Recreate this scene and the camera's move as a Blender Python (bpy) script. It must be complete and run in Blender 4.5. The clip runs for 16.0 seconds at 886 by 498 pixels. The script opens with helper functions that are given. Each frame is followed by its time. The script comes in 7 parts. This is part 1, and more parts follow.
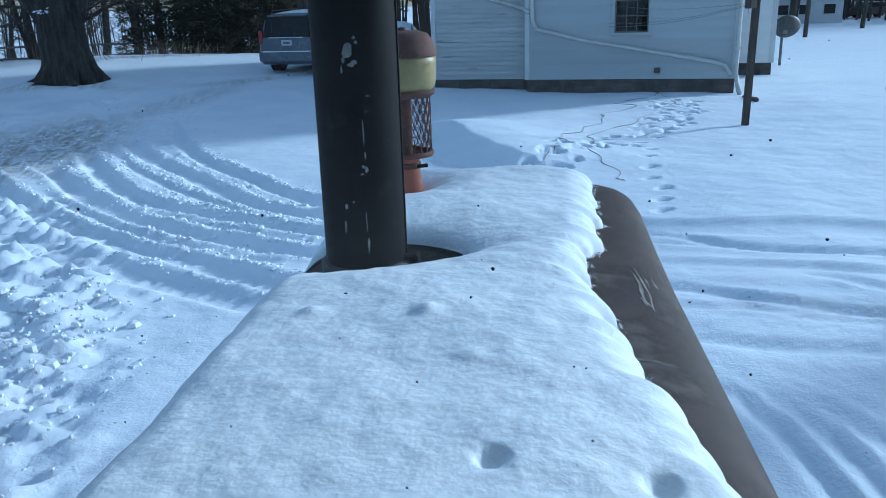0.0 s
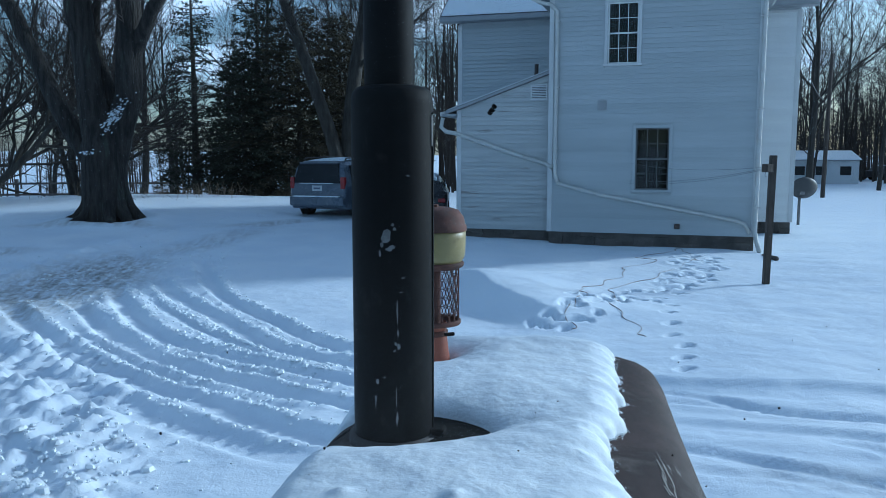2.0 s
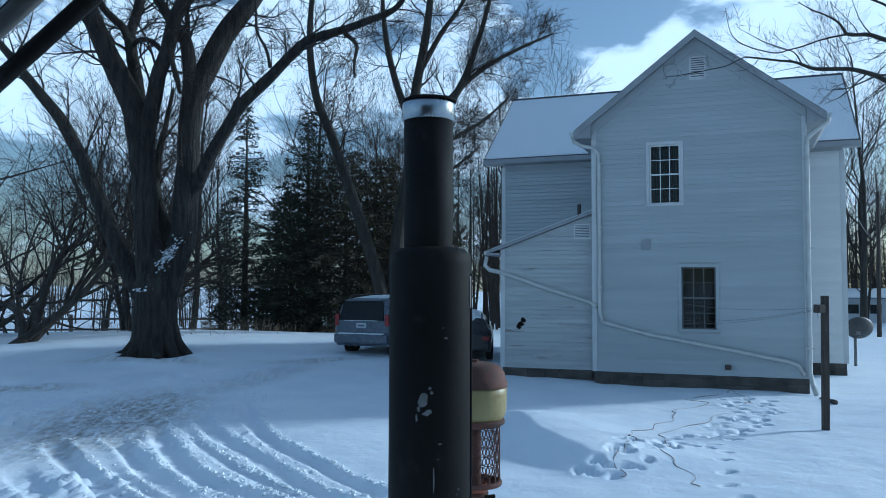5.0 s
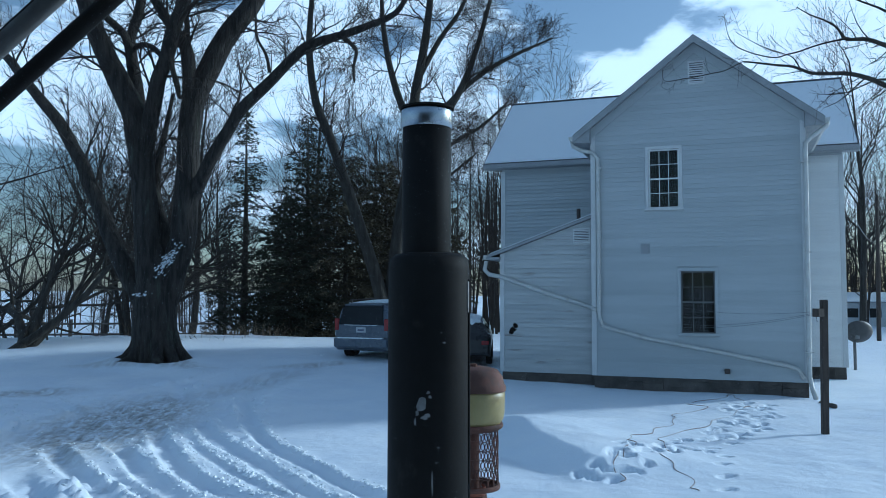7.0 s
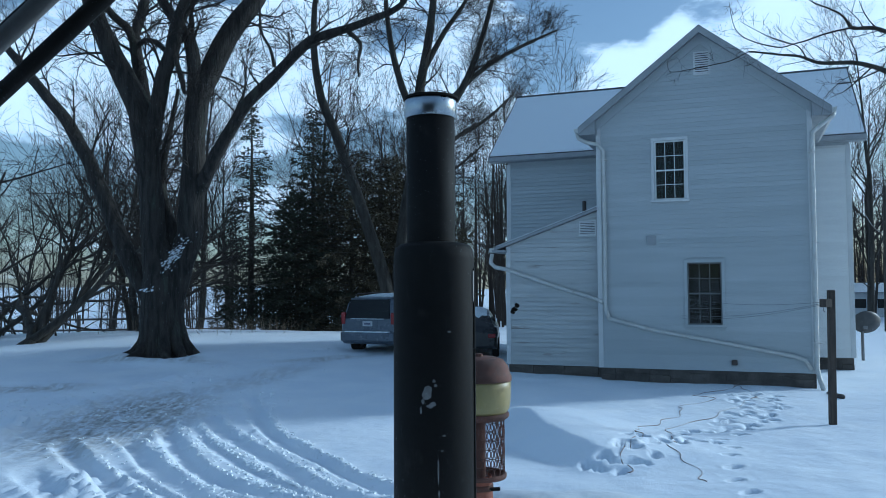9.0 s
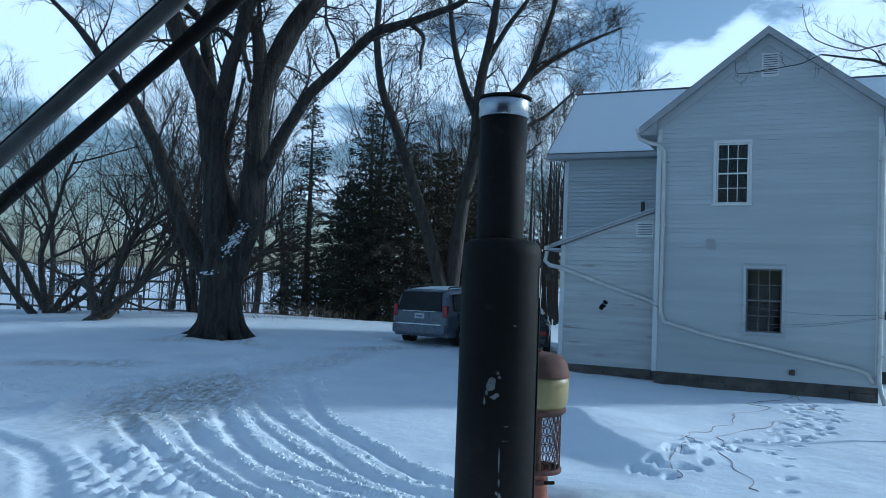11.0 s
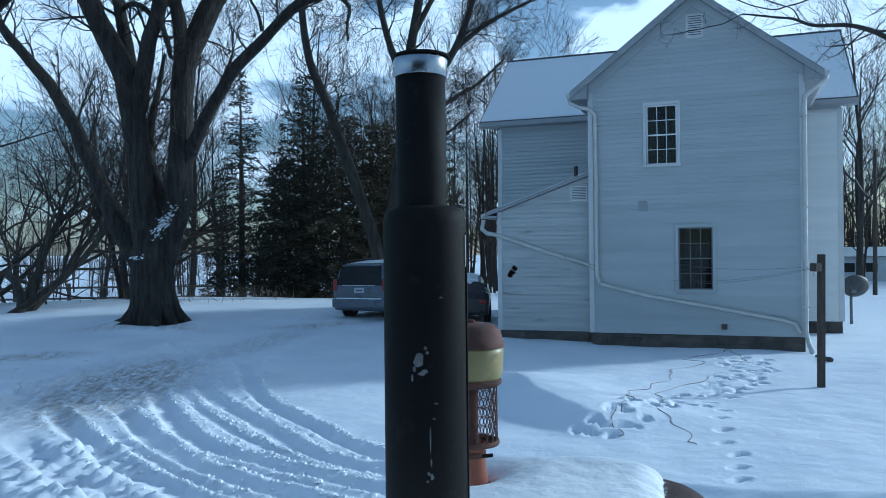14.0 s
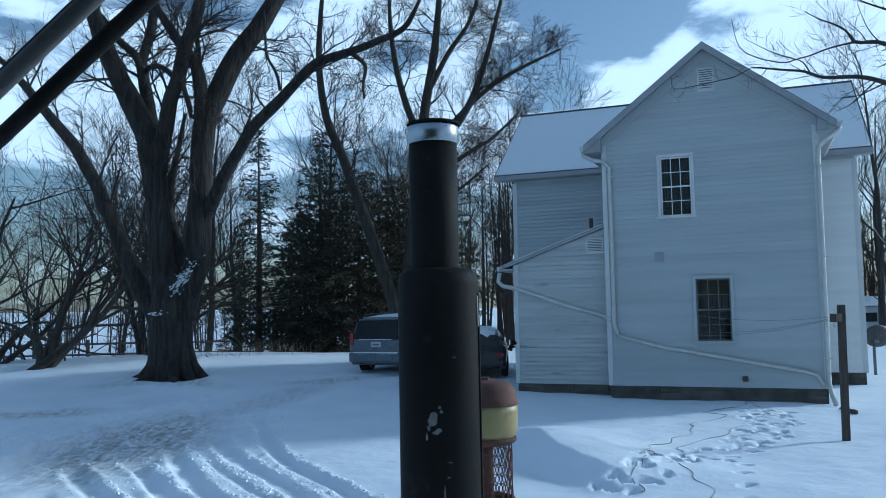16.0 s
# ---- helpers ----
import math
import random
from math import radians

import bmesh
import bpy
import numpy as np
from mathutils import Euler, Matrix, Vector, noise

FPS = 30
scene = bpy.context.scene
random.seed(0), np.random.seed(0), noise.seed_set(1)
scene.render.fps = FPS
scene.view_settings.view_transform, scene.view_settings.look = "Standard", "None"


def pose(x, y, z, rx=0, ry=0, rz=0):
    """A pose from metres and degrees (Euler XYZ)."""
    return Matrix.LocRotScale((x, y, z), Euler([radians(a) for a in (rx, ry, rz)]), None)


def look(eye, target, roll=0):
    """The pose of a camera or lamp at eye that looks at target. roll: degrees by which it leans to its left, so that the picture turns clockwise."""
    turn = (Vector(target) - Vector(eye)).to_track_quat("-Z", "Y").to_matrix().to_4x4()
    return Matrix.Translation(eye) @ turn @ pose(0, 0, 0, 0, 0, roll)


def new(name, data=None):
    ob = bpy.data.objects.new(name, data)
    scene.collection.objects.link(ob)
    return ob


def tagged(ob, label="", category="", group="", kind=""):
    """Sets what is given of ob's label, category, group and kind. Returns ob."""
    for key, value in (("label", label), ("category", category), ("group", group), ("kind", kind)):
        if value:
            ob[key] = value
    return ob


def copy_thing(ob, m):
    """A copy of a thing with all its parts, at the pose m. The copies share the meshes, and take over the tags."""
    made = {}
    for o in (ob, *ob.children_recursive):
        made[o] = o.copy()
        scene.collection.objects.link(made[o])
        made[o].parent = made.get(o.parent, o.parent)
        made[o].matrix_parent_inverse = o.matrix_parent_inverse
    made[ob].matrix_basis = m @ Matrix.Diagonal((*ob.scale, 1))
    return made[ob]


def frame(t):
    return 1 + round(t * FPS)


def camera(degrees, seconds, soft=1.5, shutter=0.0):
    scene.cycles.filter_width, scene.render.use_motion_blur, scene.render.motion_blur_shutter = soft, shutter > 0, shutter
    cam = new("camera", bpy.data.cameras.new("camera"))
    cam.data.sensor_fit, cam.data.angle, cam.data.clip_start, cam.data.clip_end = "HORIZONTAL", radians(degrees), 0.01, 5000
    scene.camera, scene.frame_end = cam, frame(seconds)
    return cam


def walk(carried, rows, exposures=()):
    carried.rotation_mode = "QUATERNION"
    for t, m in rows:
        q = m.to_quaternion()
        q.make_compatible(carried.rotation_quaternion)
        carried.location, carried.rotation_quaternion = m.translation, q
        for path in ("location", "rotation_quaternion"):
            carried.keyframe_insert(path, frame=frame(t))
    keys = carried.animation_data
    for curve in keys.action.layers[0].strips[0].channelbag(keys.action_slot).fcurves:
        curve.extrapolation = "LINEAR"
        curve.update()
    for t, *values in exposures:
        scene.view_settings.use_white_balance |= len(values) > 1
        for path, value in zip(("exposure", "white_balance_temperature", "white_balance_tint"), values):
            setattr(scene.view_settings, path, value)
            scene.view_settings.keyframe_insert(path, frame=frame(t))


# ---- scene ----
cam = camera(57.9, 16.0, soft=0.85)
PATH = [
    (0, (0.004, -0.167, 2.176), (0.154, 1.74, 1.592), -1.8),
    (0.5, (0.008, -0.122, 2.155), (0.212, 1.79, 1.607), -0.8),
    (1, (0.002, -0.142, 2.156), (0.236, 1.766, 1.604), -0.3),
    (1.5, (0.001, -0.135, 2.166), (0.219, 1.789, 1.666), -0.3),
    (2, (-0.019, -0.222, 2.264), (0.093, 1.761, 2.029), -0.0),
    (2.5, (-0.02, -0.238, 2.331), (0.004, 1.762, 2.363), 0.7),
    (3, (-0.015, -0.259, 2.336), (-0.003, 1.738, 2.434), 0.8),
    (3.5, (-0.016, -0.226, 2.319), (-0.016, 1.771, 2.417), 0.3),
    (4, (-0.012, -0.196, 2.315), (-0.011, 1.802, 2.414), 0.1),
    (6.5, (-0.004, -0.214, 2.319), (0.0, 1.783, 2.431), 0.3),
    (7, (-0.003, -0.219, 2.318), (0.0, 1.777, 2.432), 0.1),
    (7.5, (-0.002, -0.217, 2.314), (-0.001, 1.78, 2.424), -0.3),
    (8, (-0.001, -0.215, 2.313), (-0.002, 1.782, 2.419), -0.4),
    (8.5, (-0.003, -0.214, 2.315), (-0.007, 1.783, 2.421), -0.1),
    (9, (0.0, -0.224, 2.309), (-0.012, 1.773, 2.407), -0.3),
    (11.3, (-0.034, -0.28, 2.307), (-0.185, 1.72, 2.383), 2.3),
    (11.5, (-0.037, -0.259, 2.299), (-0.131, 1.738, 2.349), 3.8),
    (12, (-0.082, -0.216, 2.258), (-0.07, 1.783, 2.2), 6.0),
    (12.5, (-0.051, -0.197, 2.264), (0.031, 1.796, 2.124), 4.7),
    (13, (-0.022, -0.203, 2.23), (0.084, 1.789, 2.087), 0.7),
    (13.5, (0.0, -0.165, 2.254), (0.04, 1.832, 2.152), -1.1),
    (14, (0.0, -0.176, 2.306), (0.009, 1.824, 2.32), -0.6),
    (14.5, (0.0, -0.199, 2.325), (-0.014, 1.797, 2.438), -0.5),
    (15, (0.005, -0.241, 2.329), (-0.023, 1.753, 2.475), -1.1),
    (15.5, (0.009, -0.241, 2.324), (-0.021, 1.753, 2.472), -1.4),
    (16, (0.008, -0.227, 2.322), (-0.022, 1.767, 2.468), -1.1),
]
walk(cam, [(t, look(eye, target, roll)) for t, eye, target, roll in PATH],
     exposures=[(0.0, -0.46, 4620, 0), (0.6, -0.72, 4600, 0), (1.9, -0.56, 4650, 0), (2.6, -0.70, 4800, 0), (4.0, -0.68, 4800, 0), (5.2, -0.60, 4800, 0), (11.2, -0.60, 4800, 0), (12.0, -0.62, 4720, 0), (12.5, -0.48, 4720, 0), (13.0, -0.58, 4720, 0), (13.6, -0.52, 4720, 0), (14.4, -0.54, 4820, 0), (16.0, -0.62, 4820, 0)])

# ================= light =================
SUN_TO = Vector((0.925, 0.38, 0.0)).normalized()
SUN_ELEV = 20.0
sun = new("sun", bpy.data.lights.new("sun", "SUN"))
sun.data.energy, sun.data.angle, sun.data.color = 4.1, radians(6.0), (1.0, 0.93, 0.82)
sun_dir = Vector((SUN_TO.x * math.cos(radians(SUN_ELEV)), SUN_TO.y * math.cos(radians(SUN_ELEV)), math.sin(radians(SUN_ELEV))))
sun.matrix_world = look(sun_dir * 60, (0, 0, 0))


def build_world():
    w = bpy.data.worlds.new("winter_sky")
    w.use_nodes = True
    scene.world = w
    nt = w.node_tree
    nt.nodes.clear()
    N, Lk = nt.nodes.new, nt.links.new
    out, bg = N("ShaderNodeOutputWorld"), N("ShaderNodeBackground")
    sky = N("ShaderNodeTexSky")
    sky.sky_type, sky.sun_disc = "NISHITA", False
    sky.sun_elevation, sky.sun_rotation = radians(SUN_ELEV), math.atan2(SUN_TO.x, SUN_TO.y)
    sky.air_density, sky.dust_density, sky.ozone_density = 1.0, 1.2, 0.6
    co = N("ShaderNodeTexCoord")
    mp = N("ShaderNodeMapping")
    mp.inputs["Scale"].default_value = (1.0, 1.0, 2.6)
    Lk(co.outputs["Generated"], mp.inputs["Vector"])
    nz = N("ShaderNodeTexNoise")
    nz.inputs["Scale"].default_value, nz.inputs["Detail"].default_value, nz.inputs["Roughness"].default_value = 4.6, 8, 0.56
    Lk(mp.outputs["Vector"], nz.inputs["Vector"])
    acc = nz.outputs["Fac"]
    # cloud banks: direction, radius, weight
    for c, r, k in (((0.205, 1, 0.275), 0.075, 0.20), ((0.283, 1, 0.325), 0.04, 0.18), ((0.47, 1, 0.37), 0.17, 0.20), ((0.20, 1, 0.37), 0.11, -0.22), ((-0.325, 1, 0.26), 0.20, 0.17), ((-0.54, 1, 0.34), 0.24, 0.16), ((0.03, 1, 0.33), 0.16, 0.06), ((-0.2, 1, 0.17), 0.30, 0.13), ((0.5, 1, 0.2), 0.25, 0.12), ((0.30, 1, 0.27), 0.05, -0.12)):
        d = N("ShaderNodeVectorMath")
        d.operation = "DISTANCE"
        d.inputs[1].default_value = Vector(c).normalized()
        Lk(co.outputs["Generated"], d.inputs[0])
        m = N("ShaderNodeMapRange")
        m.interpolation_type = "SMOOTHSTEP"
        m.inputs["From Min"].default_value, m.inputs["From Max"].default_value = 0.0, r
        m.inputs["To Min"].default_value, m.inputs["To Max"].default_value = k, 0.0
        Lk(d.outputs["Value"], m.inputs["Value"])
        a = N("ShaderNodeMath")
        a.operation = "ADD"
        Lk(acc, a.inputs[0]), Lk(m.outputs["Result"], a.inputs[1])
        acc = a.outputs[0]
    ramp = N("ShaderNodeMapRange")
    ramp.interpolation_type = "SMOOTHSTEP"
    ramp.inputs["From Min"].default_value, ramp.inputs["From Max"].default_value = 0.55, 0.655
    ramp.inputs["To Min"].default_value = 0.07
    Lk(acc, ramp.inputs["Value"])
    mix = N("ShaderNodeMix")
    mix.data_type = "RGBA"
    Lk(ramp.outputs["Result"], mix.inputs["Factor"])
    Lk(sky.outputs["Color"], mix.inputs["A"])
    mix.inputs["B"].default_value = (10.4, 10.8, 11.2, 1)
    Lk(mix.outputs["Result"], bg.inputs["Color"])
    bg.inputs["Strength"].default_value = 0.142
    Lk(bg.outputs["Background"], out.inputs["Surface"])


build_world()

# ================= materials =================


def material(name, color, color2=None, rough=0.7, metal=0.0, scale=4.0, fine=60.0, bump=0.15, bump_dist=0.01, stretch=(1, 1, 1), jitter=0.0, spec=0.5, contrast=(0.35, 0.65), dirt=None, dirt_scale=1.5, dirt_cut=(0.58, 0.68)):
    """A surface with large blotches, fine grain and relief. dirt: a third colour that shows in patches."""
    m = bpy.data.materials.new(name)
    m.use_nodes = True
    nt = m.node_tree
    N, Lk = nt.nodes.new, nt.links.new
    p = nt.nodes["Principled BSDF"]
    co = N("ShaderNodeTexCoord")
    mp = N("ShaderNodeMapping")
    mp.inputs["Scale"].default_value = stretch
    Lk(co.outputs["Object"], mp.inputs["Vector"])

    def noise_tex(s, detail=5, rough_n=0.55):
        n = N("ShaderNodeTexNoise")
        n.inputs["Scale"].default_value, n.inputs["Detail"].default_value, n.inputs["Roughness"].default_value = s, detail, rough_n
        Lk(mp.outputs["Vector"], n.inputs["Vector"])
        return n

    def blend(fac, a, b):
        x = N("ShaderNodeMix")
        x.data_type = "RGBA"
        Lk(fac, x.inputs["Factor"])
        for sock, val in (("A", a), ("B", b)):
            if isinstance(val, tuple):
                x.inputs[sock].default_value = (*val, 1)
            else:
                Lk(val, x.inputs[sock])
        return x.outputs["Result"]

    def ranged(src, lo, hi):
        r = N("ShaderNodeMapRange")
        r.inputs["From Min"].default_value, r.inputs["From Max"].default_value = lo, hi
        Lk(src, r.inputs["Value"])
        return r.outputs["Result"]

    n1, n2 = noise_tex(scale), noise_tex(fine, 3)
    c = blend(ranged(n1.outputs["Fac"], *contrast), color, color2 or tuple(x * 0.75 for x in color))
    if dirt:
        n3 = noise_tex(dirt_scale, 8, 0.65)
        c = blend(ranged(n3.outputs["Fac"], *dirt_cut), c, dirt)
    g = N("ShaderNodeMix")
    g.data_type, g.blend_type = "RGBA", "MULTIPLY"
    g.inputs["Factor"].default_value = 0.35
    Lk(c, g.inputs["A"])
    grey = N("ShaderNodeMapRange")
    grey.inputs["From Min"].default_value, grey.inputs["From Max"].default_value = 0.3, 0.7
    grey.inputs["To Min"].default_value, grey.inputs["To Max"].default_value = 0.7, 1.1
    Lk(n2.outputs["Fac"], grey.inputs["Value"])
    Lk(grey.outputs["Result"], g.inputs["B"])
    c = g.outputs["Result"]
    if jitter:
        oi = N("ShaderNodeObjectInfo")
        hs = N("ShaderNodeHueSaturation")
        jr = N("ShaderNodeMapRange")
        jr.inputs["To Min"].default_value, jr.inputs["To Max"].default_value = 1 - jitter, 1 + jitter
        Lk(oi.outputs["Random"], jr.inputs["Value"])
        Lk(jr.outputs["Result"], hs.inputs["Value"])
        Lk(c, hs.inputs["Color"])
        c = hs.outputs["Color"]
    Lk(c, p.inputs["Base Color"])
    rr = N("ShaderNodeMapRange")
    rr.inputs["To Min"].default_value, rr.inputs["To Max"].default_value = max(rough - 0.15, 0.03), min(rough + 0.15, 1)
    Lk(n1.outputs["Fac"], rr.inputs["Value"])
    Lk(rr.outputs["Result"], p.inputs["Roughness"])
    p.inputs["Metallic"].default_value = metal
    p.inputs["Specular IOR Level"].default_value = spec
    if bump:
        b = N("ShaderNodeBump")
        b.inputs["Strength"].default_value, b.inputs["Distance"].default_value = bump, bump_dist
        Lk(n2.outputs["Fac"], b.inputs["Height"])
        b2 = N("ShaderNodeBump")
        b2.inputs["Strength"].default_value, b2.inputs["Distance"].default_value = bump, bump_dist * 3
        Lk(n1.outputs["Fac"], b2.inputs["Height"])
        Lk(b2.outputs["Normal"], b.inputs["Normal"])
        Lk(b.outputs["Normal"], p.inputs["Normal"])
    return m


def glass_material(name, tint=(0.9, 0.95, 0.95), clear=0.9, shine=0.03):
    m = bpy.data.materials.new(name)
    m.use_nodes = True
    nt = m.node_tree
    nt.nodes.clear()
    N, Lk = nt.nodes.new, nt.links.new
    out, mx, tr, gl, lw, pw, ad = (N("ShaderNode" + k) for k in ("OutputMaterial", "MixShader", "BsdfTransparent", "BsdfGlossy", "LayerWeight", "Math", "Math"))
    tr.inputs["Color"].default_value = (*[t * clear for t in tint], 1)
    gl.inputs["Roughness"].default_value = 0.02
    pw.operation, ad.operation = "POWER", "MULTIPLY_ADD"
    pw.inputs[1].default_value, ad.inputs[1].default_value, ad.inputs[2].default_value = 5.0, 0.9, shine
    Lk(lw.outputs["Facing"], pw.inputs[0]), Lk(pw.outputs[0], ad.inputs[0])
    Lk(ad.outputs[0], mx.inputs["Fac"]), Lk(tr.outputs["BSDF"], mx.inputs[1]), Lk(gl.outputs["BSDF"], mx.inputs[2])
    Lk(mx.outputs["Shader"], out.inputs["Surface"])
    return m


M = {}
M["snow_soft"] = material("snow_soft", (0.90, 0.93, 0.95), (0.84, 0.88, 0.92), rough=0.6, scale=11, fine=70, bump=0.26, bump_dist=0.007, spec=0.25)
# white siding, its colour darkened for walls turned away from the sun
M["siding"] = material("white_siding_shaded", (0.465, 0.49, 0.50), (0.42, 0.445, 0.455), rough=0.55, scale=1.2, fine=30, bump=0.05, bump_dist=0.003, stretch=(0.4, 0.4, 3), jitter=0.05)
# same siding made lighter: bounce from sunlit snow put into the colour
M["siding_lit"] = material("white_siding_lit", (0.82, 0.82, 0.80), (0.77, 0.77, 0.76), rough=0.5, scale=1.2, fine=30, bump=0.05, bump_dist=0.003, stretch=(0.4, 0.4, 3), jitter=0.04)
M["old_siding"] = material("peeling_white_clapboard", (0.53, 0.54, 0.53), (0.45, 0.46, 0.46), rough=0.7, scale=1.5, fine=30, bump=0.1, bump_dist=0.004, stretch=(0.5, 0.5, 4), jitter=0.07, dirt=(0.30, 0.28, 0.26), dirt_scale=1.9, dirt_cut=(0.59, 0.66))
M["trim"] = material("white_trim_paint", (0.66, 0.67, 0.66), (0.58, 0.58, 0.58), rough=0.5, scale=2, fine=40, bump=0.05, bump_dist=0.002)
# boards under the roof edge; their shade is put into this darker grey
M["soffit"] = material("shade_darkened_soffit", (0.34, 0.35, 0.36), (0.28, 0.29, 0.30), rough=0.6, scale=3, fine=40, bump=0.05)
M["downspout"] = material("weathered_white_downspout", (0.62, 0.62, 0.59), (0.52, 0.51, 0.48), rough=0.5, scale=5, fine=40, bump=0.05, dirt=(0.40, 0.36, 0.30), dirt_scale=4, dirt_cut=(0.62, 0.7))
M["stone"] = material("foundation_stone", (0.12, 0.105, 0.09), (0.07, 0.062, 0.055), rough=0.9, scale=3, fine=25, bump=0.6, bump_dist=0.03, jitter=0.12)
M["shingle"] = material("dark_shingle", (0.10, 0.10, 0.11), (0.07, 0.07, 0.075), rough=0.9, scale=5, fine=60, bump=0.4)
# room surfaces: the gloom behind the panes is put into a very dark colour
M["room"] = material("room_painted_dim", (0.07, 0.055, 0.045), (0.04, 0.03, 0.03), rough=0.9, scale=2, fine=20, bump=0)
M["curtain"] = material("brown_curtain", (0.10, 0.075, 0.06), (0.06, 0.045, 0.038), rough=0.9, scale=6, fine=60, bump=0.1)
M["sash"] = material("white_window_sash", (0.80, 0.80, 0.78), (0.74, 0.74, 0.72), rough=0.45, scale=3, fine=40, bump=0.03)
M["dark_sash"] = material("dark_screen_sash", (0.16, 0.16, 0.16), (0.11, 0.11, 0.11), rough=0.6, scale=3, fine=40, bump=0.03)
M["glass"] = glass_material("window_glass", clear=0.75, shine=0.025)
M["windshield"] = glass_material("cab_glass", (0.95, 0.97, 0.98), 1.0, 0.001)


def dusty_film(m):
    """A thin film of dried dust on the glass, thicker low down and in smears."""
    nt = m.node_tree
    N, Lk = nt.nodes.new, nt.links.new
    out = next(n for n in nt.nodes if n.type == "OUTPUT_MATERIAL")
    clear = out.inputs["Surface"].links[0].from_socket
    co, sep, lo, nz, sm, mul, tl, mx = (N("ShaderNode" + k) for k in ("TexCoord", "SeparateXYZ", "MapRange", "TexNoise", "MapRange", "Math", "BsdfTranslucent", "MixShader"))
    Lk(co.outputs["Object"], sep.inputs["Vector"]), Lk(sep.outputs["Z"], lo.inputs["Value"])
    lo.interpolation_type = "SMOOTHSTEP"
    lo.inputs["From Min"].default_value, lo.inputs["From Max"].default_value = 1.95, 2.22
    lo.inputs["To Min"].default_value, lo.inputs["To Max"].default_value = 0.011, 0.001
    nz.inputs["Scale"].default_value, nz.inputs["Detail"].default_value = 9.0, 4
    Lk(co.outputs["Object"], nz.inputs["Vector"]), Lk(nz.outputs["Fac"], sm.inputs["Value"])
    sm.inputs["From Min"].default_value, sm.inputs["From Max"].default_value = 0.3, 0.7
    sm.inputs["To Min"].default_value, sm.inputs["To Max"].default_value = 0.55, 1.3
    mul.operation = "MULTIPLY"
    Lk(lo.outputs["Result"], mul.inputs[0]), Lk(sm.outputs["Result"], mul.inputs[1])
    tl.inputs["Color"].default_value = (0.76, 0.78, 0.80, 1)
    Lk(mul.outputs[0], mx.inputs["Fac"]), Lk(clear, mx.inputs[1]), Lk(tl.outputs["BSDF"], mx.inputs[2])
    Lk(mx.outputs["Shader"], out.inputs["Surface"])


dusty_film(M["windshield"])
M["bark"] = material("grey_brown_bark", (0.060, 0.053, 0.043), (0.028, 0.025, 0.020), rough=0.95, scale=3, fine=22, bump=0.9, bump_dist=0.03, stretch=(2, 2, 0.5))
M["bark_big"] = material("old_maple_bark", (0.044, 0.037, 0.030), (0.015, 0.013, 0.011), rough=0.95, contrast=(0.38, 0.62), scale=3.6, fine=16, bump=1.0, bump_dist=0.06, stretch=(2.2, 2.2, 0.35), dirt=(0.055, 0.06, 0.045), dirt_scale=1.2)
M["twig"] = material("dark_twigs", (0.034, 0.026, 0.021), (0.020, 0.016, 0.013), rough=0.9, scale=3, fine=20, bump=0)
M["twig_far"] = material("far_twigs", (0.052, 0.041, 0.033), (0.032, 0.026, 0.021), rough=0.9, scale=0.8, fine=8, bump=0)
M["needles"] = material("dark_evergreen_needles", (0.050, 0.055, 0.036), (0.028, 0.034, 0.023), rough=0.8, scale=1.5, fine=25, bump=0, spec=0.2)
M["needles_brown"] = material("olive_evergreen_needles", (0.080, 0.066, 0.040), (0.045, 0.042, 0.027), rough=0.8, scale=0.8, fine=25, bump=0, spec=0.2)
M["dry_grass"] = material("dry_grass", (0.20, 0.15, 0.10), (0.12, 0.09, 0.06), rough=0.9, scale=3, fine=20, bump=0)
M["rail"] = material("weathered_fence_wood", (0.14, 0.12, 0.10), (0.09, 0.08, 0.07), rough=0.9, scale=4, fine=30, bump=0.3)
M["post"] = material("weathered_post_wood", (0.085, 0.066, 0.052), (0.045, 0.036, 0.030), rough=0.9, scale=4, fine=40, bump=0.4, stretch=(4, 4, 0.6))
M["black_paint"] = material("chipped_black_stack_paint", (0.006, 0.006, 0.007), (0.012, 0.012, 0.012), rough=0.6, spec=0.08, scale=5, fine=45, bump=0.12, bump_dist=0.004, stretch=(1, 1, 0.6), dirt=(0.030, 0.027, 0.025), dirt_scale=14, dirt_cut=(0.60, 0.72))
M["bare_metal"] = material("bare_chipped_metal", (0.30, 0.295, 0.29), (0.15, 0.148, 0.145), rough=0.6, metal=0.2, scale=30, fine=90, bump=0.1)
M["chrome"] = material("shiny_clamp_steel", (0.50, 0.54, 0.58), (0.36, 0.40, 0.45), rough=0.26, metal=1.0, scale=8, fine=60, bump=0.03)
M["soot"] = material("soot", (0.008, 0.008, 0.008), (0.014, 0.013, 0.012), rough=0.9, spec=0.1, scale=10, fine=60, bump=0.1)
M["rust"] = material("rusty_red_metal", (0.15, 0.060, 0.040), (0.075, 0.040, 0.030), rough=0.8, scale=14, fine=90, bump=0.3, bump_dist=0.003, dirt=(0.09, 0.06, 0.05), dirt_scale=12)
M["orange_pipe"] = material("faded_orange_paint", (0.40, 0.12, 0.06), (0.27, 0.085, 0.05), rough=0.55, scale=14, fine=70, bump=0.1, dirt=(0.14, 0.08, 0.05), dirt_scale=14)
M["yellow"] = material("grimy_yellow_plastic", (0.37, 0.30, 0.12), (0.28, 0.225, 0.09), rough=0.45, scale=7, fine=60, bump=0.05, dirt=(0.23, 0.17, 0.07), dirt_scale=9)
